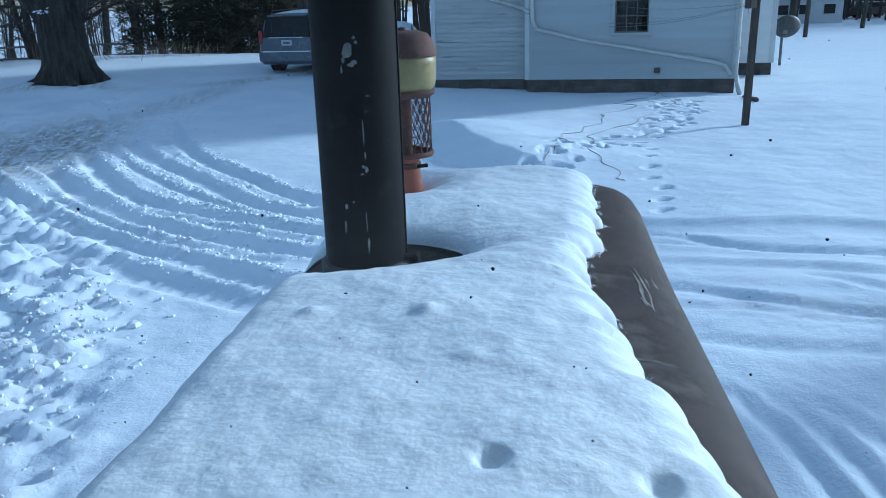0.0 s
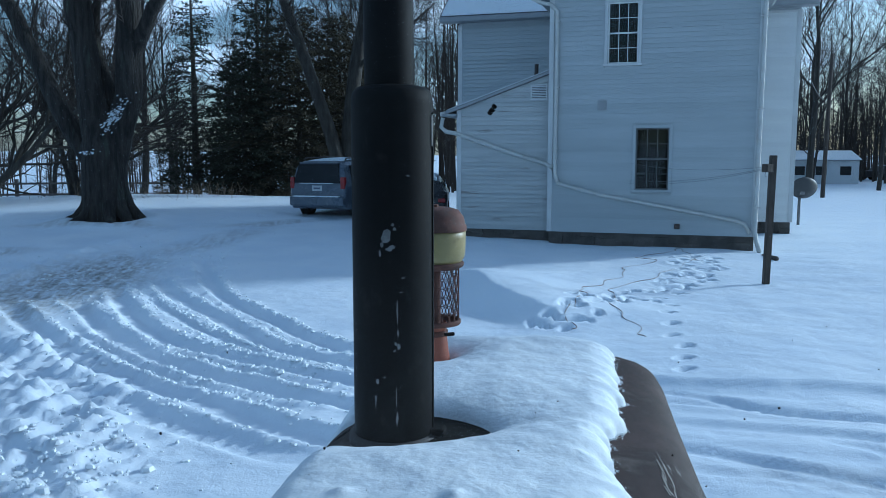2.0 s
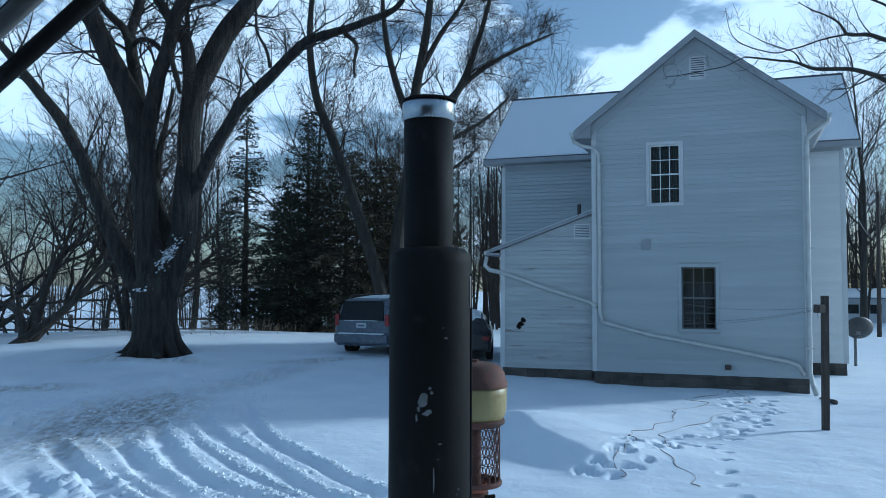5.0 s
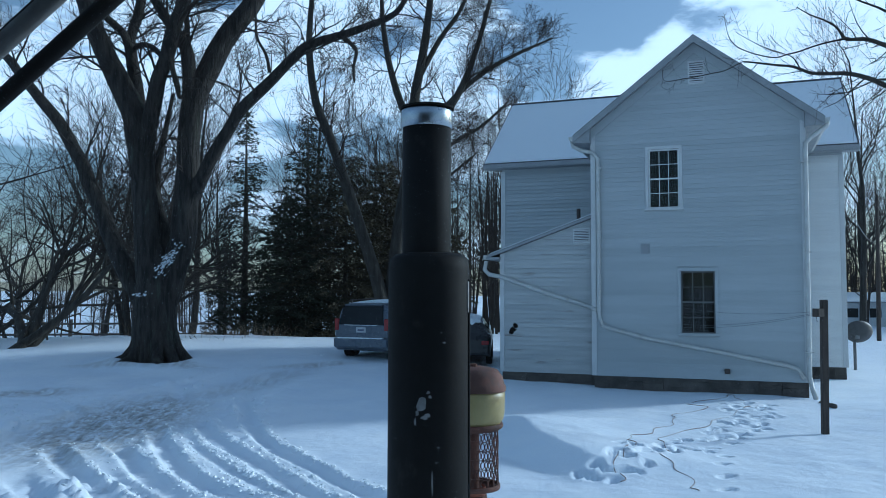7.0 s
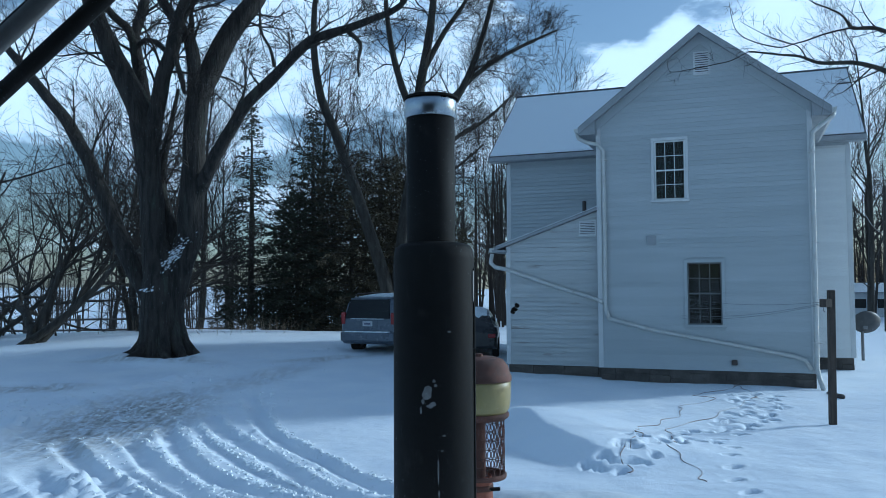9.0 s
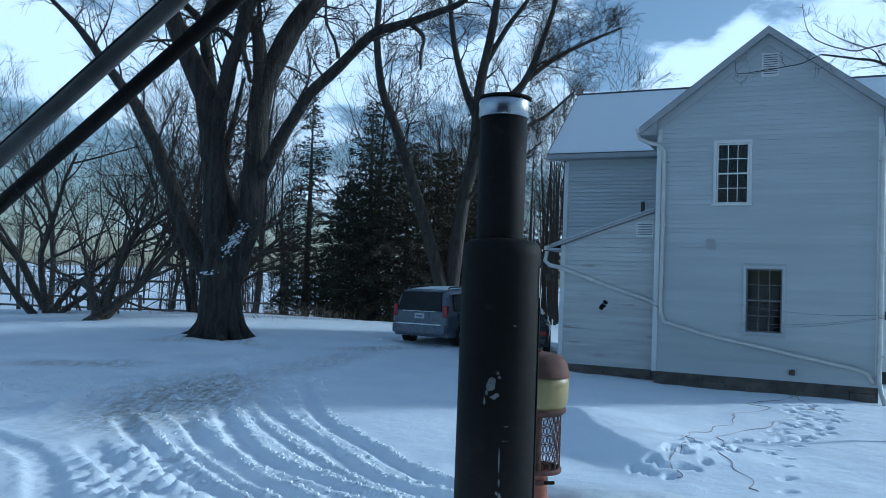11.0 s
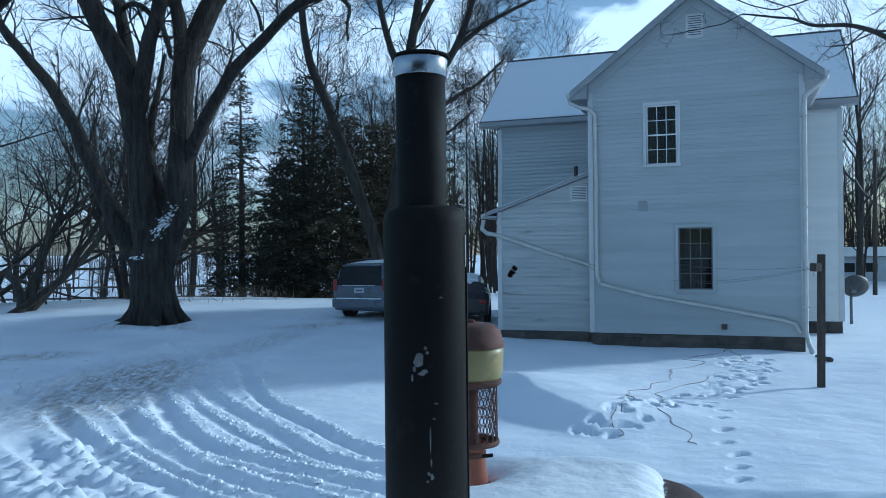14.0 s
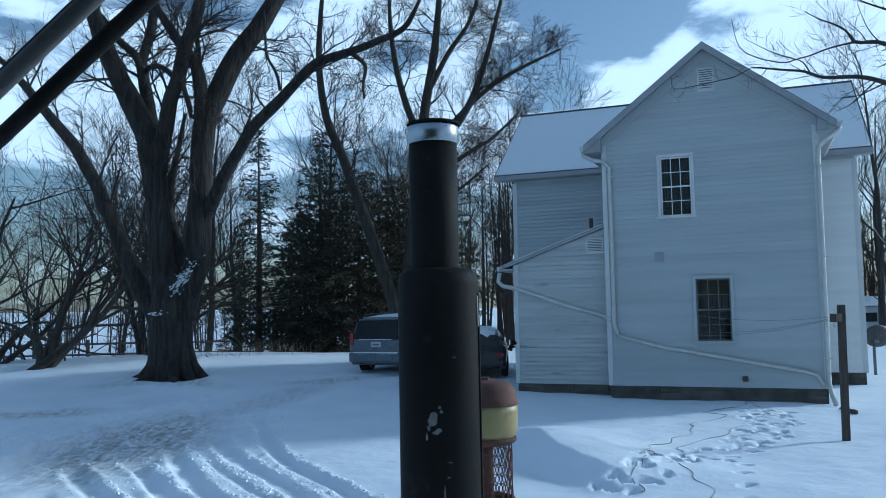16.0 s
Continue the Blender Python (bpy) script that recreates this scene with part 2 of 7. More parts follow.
M["hood"] = material("dull_brown_red_hood_paint", (0.066, 0.041, 0.034), (0.036, 0.025, 0.022), rough=0.7, spec=0.2, scale=9, fine=70, bump=0.05, bump_dist=0.002, dirt=(0.13, 0.105, 0.09), dirt_scale=9, dirt_cut=(0.56, 0.74))
M["scratch"] = material("pale_scratches", (0.36, 0.34, 0.30), (0.24, 0.21, 0.18), rough=0.7, scale=40, fine=120, bump=0.05)
M["tractor_dark"] = material("dark_chassis_iron", (0.05, 0.047, 0.045), (0.08, 0.06, 0.05), rough=0.7, scale=5, fine=50, bump=0.2)
M["rubber"] = material("black_rubber", (0.010, 0.010, 0.011), (0.018, 0.018, 0.018), rough=0.8, spec=0.15, scale=10, fine=60, bump=0.1)
M["wiper_grey"] = material("greyed_rubber_seal", (0.15, 0.15, 0.15), (0.09, 0.09, 0.09), rough=0.8, scale=20, fine=90, bump=0.1)
M["speck"] = material("dried_mud_speck", (0.02, 0.018, 0.016), (0.035, 0.03, 0.025), rough=0.9, scale=100, fine=300, bump=0)
M["van_paint"] = material("grey_blue_car_paint", (0.125, 0.145, 0.18), (0.105, 0.125, 0.16), rough=0.3, metal=0.3, scale=2, fine=40, bump=0, dirt=(0.28, 0.29, 0.31), dirt_scale=2)
M["car_black"] = material("black_car_paint", (0.015, 0.015, 0.017), (0.03, 0.03, 0.032), rough=0.3, scale=2, fine=40, bump=0)
M["car_glass"] = material("tinted_car_glass", (0.010, 0.012, 0.014), (0.016, 0.018, 0.02), rough=0.22, scale=2, fine=40, bump=0, spec=0.2)
M["tail_red"] = material("red_tail_lamp", (0.30, 0.02, 0.02), (0.22, 0.015, 0.02), rough=0.2, scale=8, fine=40, bump=0)
M["plate"] = material("pale_number_plate", (0.55, 0.57, 0.58), (0.45, 0.46, 0.5), rough=0.5, scale=20, fine=60, bump=0)
M["plate_bar"] = material("plate_bar", (0.12, 0.14, 0.22), (0.1, 0.1, 0.16), rough=0.5, scale=20, fine=60, bump=0)
M["alloy"] = material("grey_alloy_rim", (0.38, 0.39, 0.40), (0.28, 0.28, 0.3), rough=0.4, metal=0.7, scale=8, fine=40, bump=0)
M["dish"] = material("grey_dish_paint", (0.07, 0.07, 0.07), (0.045, 0.045, 0.045), rough=0.6, scale=5, fine=40, bump=0.05)
M["galv"] = material("galvanised_pole", (0.22, 0.22, 0.22), (0.15, 0.15, 0.15), rough=0.6, metal=0.4, scale=6, fine=50, bump=0.05)
M["cord"] = material("rusty_orange_cord", (0.20, 0.12, 0.09), (0.15, 0.09, 0.07), rough=0.6, scale=10, fine=60, bump=0)
M["wire"] = material("grey_wire", (0.20, 0.20, 0.21), (0.12, 0.12, 0.13), rough=0.5, metal=0.3, scale=10, fine=60, bump=0)
M["far_wall"] = material("far_white_wall", (0.62, 0.63, 0.63), (0.55, 0.56, 0.56), rough=0.7, scale=1, fine=10, bump=0)
M["far_dark"] = material("far_dark_things", (0.06, 0.06, 0.065), (0.1, 0.09, 0.09), rough=0.6, scale=1, fine=10, bump=0)


def snow_ground_material():
    """Snow with a worn, gravelly stretch where the drive bends, and drifted grain."""
    m = bpy.data.materials.new("driven_snow")
    m.use_nodes = True
    nt = m.node_tree
    N, Lk = nt.nodes.new, nt.links.new
    p = nt.nodes["Principled BSDF"]
    co = N("ShaderNodeTexCoord")

    def noise_tex(s, detail=6, rough_n=0.55, vec=None):
        n = N("ShaderNodeTexNoise")
        n.inputs["Scale"].default_value, n.inputs["Detail"].default_value, n.inputs["Roughness"].default_value = s, detail, rough_n
        Lk(vec or co.outputs["Object"], n.inputs["Vector"])
        return n.outputs["Fac"]

    def ranged(src, lo, hi, a=0.0, b=1.0, smooth=True):
        r = N("ShaderNodeMapRange")
        r.interpolation_type = "SMOOTHSTEP" if smooth else "LINEAR"
        r.inputs["From Min"].default_value, r.inputs["From Max"].default_value = lo, hi
        r.inputs["To Min"].default_value, r.inputs["To Max"].default_value = a, b
        Lk(src, r.inputs["Value"])
        return r.outputs["Result"]

    def math_node(op, a, b):
        x = N("ShaderNodeMath")
        x.operation = op
        for i, v in enumerate((a, b)):
            if isinstance(v, (int, float)):
                x.inputs[i].default_value = v
            else:
                Lk(v, x.inputs[i])
        return x.outputs[0]

    grit = None
    # worn stretches: centre, angle, half-length, half-width, weight
    for cx, cy, ang, la, lb, wt in ((-5.75, 14.1, 92, 4.4, 1.6, 1.0), (-4.6, 19.5, 72, 4.0, 0.9, 0.4), (-9.6, 17.5, 20, 2.0, 0.7, 0.75), (4.0, 4.6, -20, 2.4, 0.4, 0.35), (-3.4, 23.3, 35, 2.6, 0.5, 0.6), (-8.2, 21.9, 0, 2.4, 0.6, 0.75), (0.5, 25.5, 10, 2.5, 0.6, 0.5)):
        mp = N("ShaderNodeMapping")
        mp.vector_type = "TEXTURE"
        mp.inputs["Location"].default_value = (cx, cy, 0)
        mp.inputs["Rotation"].default_value = (0, 0, radians(ang))
        mp.inputs["Scale"].default_value = (la, lb, 1000)
        Lk(co.outputs["Object"], mp.inputs["Vector"])
        ln = N("ShaderNodeVectorMath")
        ln.operation = "LENGTH"
        Lk(mp.outputs["Vector"], ln.inputs[0])
        s = ranged(ln.outputs["Value"], 0.35, 1.1, wt, 0.0)
        grit = s if grit is None else math_node("MAXIMUM", grit, s)
    stripes = N("ShaderNodeMapping")
    stripes.vector_type = "TEXTURE"
    stripes.inputs["Rotation"].default_value = (0, 0, radians(93))
    stripes.inputs["Scale"].default_value = (1.3, 0.16, 1)
    Lk(co.outputs["Object"], stripes.inputs["Vector"])
    n_str = noise_tex(1.6, 7, 0.6, stripes.outputs["Vector"])
    n_mid = noise_tex(5.5, 8, 0.7)
    speckle = math_node("MULTIPLY", grit, ranged(math_node("ADD", math_node("MULTIPLY", n_str, 0.5), math_node("MULTIPLY", n_mid, 0.5)), 0.36, 0.60))
    base = N("ShaderNodeMix")
    base.data_type = "RGBA"
    base.inputs["A"].default_value, base.inputs["B"].default_value = (0.82, 0.87, 0.93, 1), (0.75, 0.81, 0.89, 1)
    Lk(ranged(noise_tex(0.9), 0.35, 0.65), base.inputs["Factor"])
    dirt = N("ShaderNodeMix")
    dirt.data_type = "RGBA"
    dirt.inputs["A"].default_value, dirt.inputs["B"].default_value = (0.34, 0.33, 0.30, 1), (0.17, 0.16, 0.14, 1)
    Lk(ranged(noise_tex(9.0), 0.4, 0.6), dirt.inputs["Factor"])
    mix = N("ShaderNodeMix")
    mix.data_type = "RGBA"
    Lk(math_node("MULTIPLY", speckle, 0.82), mix.inputs["Factor"])
    Lk(base.outputs["Result"], mix.inputs["A"]), Lk(dirt.outputs["Result"], mix.inputs["B"])
    Lk(mix.outputs["Result"], p.inputs["Base Color"])
    p.inputs["Roughness"].default_value, p.inputs["Specular IOR Level"].default_value = 0.7, 0.2
    b1, b2 = N("ShaderNodeBump"), N("ShaderNodeBump")
    b1.inputs["Strength"].default_value, b1.inputs["Distance"].default_value = 0.35, 0.06
    b2.inputs["Strength"].default_value, b2.inputs["Distance"].default_value = 0.35, 0.012
    Lk(noise_tex(5.0), b1.inputs["Height"]), Lk(noise_tex(55.0, 3), b2.inputs["Height"])
    b3 = N("ShaderNodeBump")
    b3.inputs["Strength"].default_value, b3.inputs["Distance"].default_value = 0.4, 0.03
    Lk(math_node("MULTIPLY", grit, n_mid), b3.inputs["Height"])
    Lk(b1.outputs["Normal"], b2.inputs["Normal"]), Lk(b2.outputs["Normal"], b3.inputs["Normal"]), Lk(b3.outputs["Normal"], p.inputs["Normal"])
    return m


M["snow_ground"] = snow_ground_material()

# ================= mesh helpers =================


class Geo:
    """Vertices and faces of one mesh, gathered piece by piece."""

    def __init__(self):
        self.v, self.f = [], []

    def add(self, verts, faces):
        k = len(self.v)
        self.v.extend(verts)
        self.f.extend([tuple(i + k for i in f) for f in faces])
        return self

    def box(self, lo, hi, m=None):
        (x0, y0, z0), (x1, y1, z1) = lo, hi
        vs = [(x0, y0, z0), (x1, y0, z0), (x1, y1, z0), (x0, y1, z0), (x0, y0, z1), (x1, y0, z1), (x1, y1, z1), (x0, y1, z1)]
        if m is not None:
            vs = [tuple(m @ Vector(p)) for p in vs]
        return self.add(vs, [(0, 3, 2, 1), (4, 5, 6, 7), (0, 1, 5, 4), (1, 2, 6, 5), (2, 3, 7, 6), (3, 0, 4, 7)])

    def prism(self, outline, a, b, axis="y"):
        """An outline of two coordinates, drawn out from a to b along the axis (y: outline in x, z; x: in y, z; z: in x, y)."""
        put = {"y": lambda p, t: (p[0], t, p[1]), "x": lambda p, t: (t, p[0], p[1]), "z": lambda p, t: (p[0], p[1], t)}[axis]
        n = len(outline)
        vs = [put(p, a) for p in outline] + [put(p, b) for p in outline]
        fs = [tuple(range(n)), tuple(range(2 * n - 1, n - 1, -1))] + [(i, i + n, (i + 1) % n + n, (i + 1) % n) for i in range(n)]
        return self.add(vs, fs)

    def tube(self, pts, radii, k=8, cap=True):
        pts = [Vector(p) for p in pts]
        if isinstance(radii, (int, float)):
            radii = [radii] * len(pts)
        vs, fs = [], []
        side = None
        for i, p in enumerate(pts):
            d = (pts[min(i + 1, len(pts) - 1)] - pts[max(i - 1, 0)]).normalized()
            if side is None:
                side = d.orthogonal().normalized()
            side = (side - d * side.dot(d)).normalized()
            up = d.cross(side)
            for j in range(k):
                a = 2 * math.pi * j / k
                vs.append(tuple(p + (side * math.cos(a) + up * math.sin(a)) * radii[i]))
        for i in range(len(pts) - 1):
            for j in range(k):
                fs.append((i * k + j, i * k + (j + 1) % k, (i + 1) * k + (j + 1) % k, (i + 1) * k + j))
        if cap:
            fs.append(tuple(range(k - 1, -1, -1)))
            fs.append(tuple((len(pts) - 1) * k + j for j in range(k)))
        return self.add(vs, fs)

    def lathe(self, profile, k=32, centre=(0, 0), squash=1.0):
        """Turned round z: profile of (radius, z)."""
        vs, fs = [], []
        for r, z in profile:
            for j in range(k):
                a = 2 * math.pi * j / k
                vs.append((centre[0] + r * math.cos(a), centre[1] + r * math.sin(a) * squash, z))
        for i in range(len(profile) - 1):
            for j in range(k):
                fs.append((i * k + j, i * k + (j + 1) % k, (i + 1) * k + (j + 1) % k, (i + 1) * k + j))
        return self.add(vs, fs)


def mesh_of(name, geo, mat, smooth=False):
    me = bpy.data.meshes.new(name)
    me.from_pydata([tuple(p) for p in geo.v], [], geo.f)
    bm = bmesh.new()
    bm.from_mesh(me)
    bmesh.ops.recalc_face_normals(bm, faces=bm.faces)
    bm.to_mesh(me)
    bm.free()
    if smooth:
        me.polygons.foreach_set("use_smooth", [True] * len(me.polygons))
    me.materials.append(M[mat])
    return me


def part(name, geo, mat, parent=None, label="", smooth=False, bevel=0.0):
    ob = new(name, mesh_of(name, geo, mat, smooth))
    ob.parent = parent
    if label:
        tagged(ob, label)
    if bevel:
        b = ob.modifiers.new("bevel", "BEVEL")
        b.width, b.segments, b.limit_method, b.angle_limit = bevel, 2, "ANGLE", radians(40)
    return ob


def thing(name, m, label, category, group="", kind=""):
    ob = new(name)
    ob.matrix_world = m
    ob.empty_display_size = 0.1
    return tagged(ob, label, category, group, kind)


def fbm(x, y, s, seed=0.0):
    """Cheap smooth noise on arrays, about -1 to 1."""
    x, y = x * s + seed * 7.31, y * s - seed * 3.17
    return (np.sin(x * 1.0 + 1.7 * np.sin(y * 0.9 + 0.4)) * np.cos(y * 1.1 + 1.3 * np.sin(x * 0.7 + 2.1)) + 0.5 * np.sin(x * 2.3 - y * 1.9 + 1.4 * np.sin(x * 1.3 + y)) + 0.3 * np.sin(3.7 * x + 2.9 * y + 1.1 * np.cos(4.1 * y - x))) / 1.5


# ================= ground =================
# wheel ruts of the drive: lines in plan, depth, half-width
RUTS = []


def rut(depth, half, *line):
    RUTS.append((line, depth, half))


rut(0.1, 0.16, (8.5, 5.95), (5.0, 6.7), (2.9, 7.1), (0.8, 8.05), (-0.65, 9.1), (-1.73, 10.8), (-2.71, 12.4), (-3.5, 14.5), (-4.3, 17.0))
rut(0.09, 0.17, (8.5, 5.0), (4.4, 6.0), (2.5, 6.95), (0.8, 7.6), (-0.62, 8.4), (-1.6, 9.4), (-2.3, 10.6), (-3.7, 12.9), (-4.6, 15.0))
rut(0.1, 0.17, (8.5, 4.6), (4.1, 5.55), (2.3, 6.2), (0.8, 6.9), (-0.6, 7.7), (-1.43, 8.35), (-2.15, 8.98), (-3.1, 10.0), (-4.0, 11.6), (-4.9, 13.6))
rut(0.11, 0.17, (8.5, 3.4), (3.5, 4.64), (2.4, 5.45), (0.8, 6.3), (-0.75, 7.0), (-1.4, 7.5), (-2.0, 8.0), (-2.8, 8.85), (-3.9, 10.4), (-5.2, 12.6))
rut(0.1, 0.18, (8.5, 3.0), (3.1, 4.15), (2.1, 4.6), (0.6, 5.4), (-0.9, 6.2), (-1.76, 7.0), (-2.5, 7.6), (-3.4, 8.55), (-4.8, 10.4), (-6.0, 12.2))
rut(0.05, 0.1, (-0.6, 8.05), (-1.5, 8.85), (-2.2, 9.7), (-3.3, 11.3), (-4.3, 13.3))
rut(0.05, 0.1, (-0.7, 7.35), (-1.4, 7.9), (-2.1, 8.5), (-2.95, 9.4), (-4.0, 11.0))
rut(0.05, 0.11, (-0.8, 6.6), (-1.6, 7.25), (-2.3, 7.8), (-3.1, 8.7), (-4.4, 10.4))
rut(0.08, 0.2, (-0.6, 5.5), (-1.55, 6.2), (-2.4, 6.8), (-3.1, 7.4), (-4.3, 8.6), (-5.6, 10.4))
# narrow streaks on the straight beside the tractor
rut(0.24, 0.09, (1.9, 7.6), (2.73, 7.05), (3.41, 6.4), (4.71, 6.08), (8.5, 5.2))
rut(0.17, 0.08, (1.7, 7.2), (2.59, 6.79), (3.47, 6.43), (4.4, 6.1))
rut(0.20, 0.08, (2.3, 6.3), (3.03, 6.04), (3.66, 5.8), (4.34, 5.56), (8.5, 4.4))
rut(0.22, 0.09, (3.1, 5.95), (3.54, 5.6), (4.01, 5.08), (5.5, 4.3))
rut(0.24, 0.09, (1.6, 5.95), (2.34, 5.57), (2.85, 5.18), (3.48, 4.75), (5.0, 4.0))
rut(0.17, 0.08, (1.5, 5.4), (2.23, 5.15), (2.76, 5.0), (3.4, 4.75))
rut(0.22, 0.09, (1.5, 4.75), (2.1, 4.54), (2.56, 4.34), (3.34, 4.12), (6.0, 3.3))
rut(0.24, 0.08, (1.75, 4.3), (1.93, 3.8), (1.99, 3.44), (2.01, 2.91), (2.0, 1.0))
rut(0.22, 0.08, (2.0, 4.1), (2.17, 3.6), (2.22, 3.18), (2.22, 2.88), (2.2, 1.0))
rut(0.20, 0.08, (2.2, 3.95), (2.35, 3.51), (2.45, 3.15), (2.45, 2.9), (2.4, 1.0))
rut(0.07, 0.2, (-3.0, 4.5), (-4.2, 7.0), (-6.0, 9.6), (-9.5, 11.6))
rut(0.045, 0.22, (-4.8, 15.5), (-6.2, 19.0), (-5.6, 23.0), (-3.6, 25.8))
rut(0.045, 0.22, (-3.6, 15.0), (-4.4, 19.0), (-3.9, 22.2), (-2.0, 24.8))
rut(0.05, 0.3, (-5.5, 14.0), (-7.2, 16.4), (-9.5, 18.0), (-15.0, 18.6))


def seg_distance(x, y, line):
    """Distance to a smoothed line, the signed side and the way along it."""
    pts = np.array(line)
    fine_pts = []
    for i in range(len(pts) - 1):
        p0, p1, p2, p3 = pts[max(i - 1, 0)], pts[i], pts[i + 1], pts[min(i + 2, len(pts) - 1)]
        for t in np.linspace(0, 1, 4, endpoint=False):
            fine_pts.append(0.5 * ((2 * p1) + (-p0 + p2) * t + (2 * p0 - 5 * p1 + 4 * p2 - p3) * t * t + (-p0 + 3 * p1 - 3 * p2 + p3) * t ** 3))
    fine_pts.append(pts[-1])
    best = np.full(x.shape, 1e9)
    along, run = np.zeros(x.shape), 0.0
    for a, b in zip(fine_pts[:-1], fine_pts[1:]):
        d = b - a
        L = np.hypot(*d)
        t = np.clip(((x - a[0]) * d[0] + (y - a[1]) * d[1]) / (L * L), 0, 1)
        q = np.hypot(x - a[0] - t * d[0], y - a[1] - t * d[1])
        near = q < best
        best, along = np.where(near, q, best), np.where(near, run + t * L, along)
        run += L
    return best, along, run


FOOT = []
frng = random.Random(5)
for i in range(62):
    t = i / 61
    px, py = 6.55 - 4.2 * t + 0.35 * math.sin(5 * t), 17.2 - 7.2 * t - 0.5 * math.sin(3.1 * t)
    for s in (-1, 1):
        if frng.random() < 0.9:
            FOOT.append((px + s * frng.uniform(0.05, 0.45), py + frng.uniform(-0.3, 0.3), frng.uniform(0, 6.3)))
for px, py in ((3.55, 9.9), (3.75, 10.6), (3.35, 9.3), (4.0, 11.2), (3.3, 8.7), (3.1, 8.2), (2.95, 7.75)):
    FOOT.append((px, py, 0.5))
for i in range(26):
    FOOT.append((-8.6 + frng.uniform(-1.6, 1.6), 14.6 + frng.uniform(-1.4, 1.8), frng.uniform(0, 6.3)))


def base_height(x, y):
    """The lie of the land: flat by the tractor and the house, rising to a crest behind the van, then falling to the woods and rising to far fields."""
    left = np.clip((4.0 - x) / 14.0, 0, 1.0)
    rise = 0.46 * np.clip((y - 13.0) / 11.0, 0, 1) ** 1.5 * left ** 0.6
    crest = 0.25 * np.exp(-((y - 31.0) / 5.0) ** 2) * np.clip((3.0 - x) / 6.0, 0, 1)
    fall = -1.6 * np.clip((y - 33.0) / 14.0, 0, 1) ** 1.3 * np.clip((2.0 - x) / 10.0, 0, 1)
    far = 4.5 * np.clip((np.hypot(x, y) - 62.0) / 160.0, 0, 1) ** 1.2 * np.clip((8.0 - x) / 30.0, 0, 1)
    slope_left = -0.30 * np.clip((-11.0 - x) / 12.0, 0, 1) * np.clip((y - 10) / 15.0, 0, 1)
    road = -0.25 * np.clip((y - 26.0) / 20.0, 0, 1) * np.clip((x - 6.0) / 8.0, 0, 1)
    return rise + crest + fall + far + slope_left + road


def height(x, y):
    x, y = np.asarray(x, float), np.asarray(y, float)
    z = base_height(x, y)
    near = np.clip(1.4 - np.hypot(x, y - 12) / 26.0, 0, 1)
    z = z + near * (0.035 * fbm(x, y, 0.5, 1) + 0.012 * fbm(x, y, 2.1, 2))
    churn = np.zeros(x.shape)
    for k, (line, depth, half) in enumerate(RUTS):
        d, s, run = seg_distance(x, y, line)
        half_w = half * (0.85 + 0.06 * np.sin(s * 2.1 + k))
        fade = np.clip(s / 0.8, 0, 1) * np.clip((run - s) / 0.8, 0, 1)
        # well pressed where the wheels turned, mere streaks on the straight
        shallow = np.clip(1.0 - (x - 0.6) / 1.6, 0.17, 1.0)
        depth = depth * 0.72 * shallow
        groove = -depth * np.exp(-(d / half_w) ** 6)
        lip = 0.36 * depth * np.exp(-((d - 1.5 * half_w) / (0.38 * half_w)) ** 2) * np.clip(0.75 + 0.5 * fbm(x, y, 6.5, k + 3) + 0.4 * fbm(x, y, 15.0, k), 0, 2)
        cleat = 0.006 * shallow * np.sin(s * 42.0 + 5.0 * d) * np.exp(-(d / half_w) ** 4)
        z = z + fade * (groove + lip + cleat)
        churn = np.maximum(churn, fade * shallow * np.exp(-(d / (3.0 * half)) ** 2))
    z = z + churn * (0.006 * fbm(x, y, 7.0, 5) + 0.008 * fbm(x, y, 17.0, 6) + 0.009 * fbm(x, y, 31.0, 8))
    # fine tread streaks across the drive beside the tractor
    d, s, run = seg_distance(x, y, ((9.0, 4.3), (4.2, 5.3), (1.6, 6.3)))
    z = z + 0.005 * np.exp(-(d / 1.5) ** 2) * np.sin(d * 19.0 + 0.8 * fbm(x, y, 0.7, 31)) * np.clip((x - 1.0) / 1.5, 0, 1)
    # thrown-up snow beside the turn
    d, s, run = seg_distance(x, y, ((-4.4, 9.4), (-3.5, 7.6), (-2.7, 5.6), (-2.3, 3.8), (-2.1, 2.0)))
    heap = np.exp(-(d / 0.72) ** 4)
    z = z + heap * (0.03 + 0.06 * fbm(x, y, 4.6, 11) + 0.06 * fbm(x, y, 10.0, 12) + 0.035 * fbm(x, y, 22.0, 13))
    bank = np.exp(-(((x + 8.6) * 0.42 - (y - 13.0) * 0.9) / 0.22) ** 2) * np.exp(-((x + 9.0) / 2.2) ** 2)
    z = z + 0.14 * bank
    trod = np.exp(-(((x + 6.3) / 3.4) ** 4 + ((y - 15.8) / 4.6) ** 4))
    z = z + trod * (0.018 * fbm(x, y, 2.6, 41) + 0.026 * fbm(x, y, 6.3, 42) + 0.022 * fbm(x, y, 12.0, 43))
    # snow shoved aside along the far edge of the worn turn
    d, s, run = seg_distance(x, y, ((-6.9, 11.6), (-7.25, 12.8), (-7.15, 14.7), (-6.95, 17.3), (-6.3, 20.0), (-5.2, 23.0)))
    z = z + 0.11 * np.exp(-(d / 0.22) ** 2) * np.clip(s / 1.0, 0, 1) * np.clip((run - s) / 3.0, 0, 1) * (0.8 + 0.5 * fbm(x, y, 3.3, 24) + 0.45 * fbm(x, y, 8.0, 25))
    # a drift before the house: steep towards the drive, easy towards the yard
    u, v = (x - 1.45) * 0.966 + (y - 12.2) * 0.26, (x - 1.45) * 0.26 - (y - 12.2) * 0.966
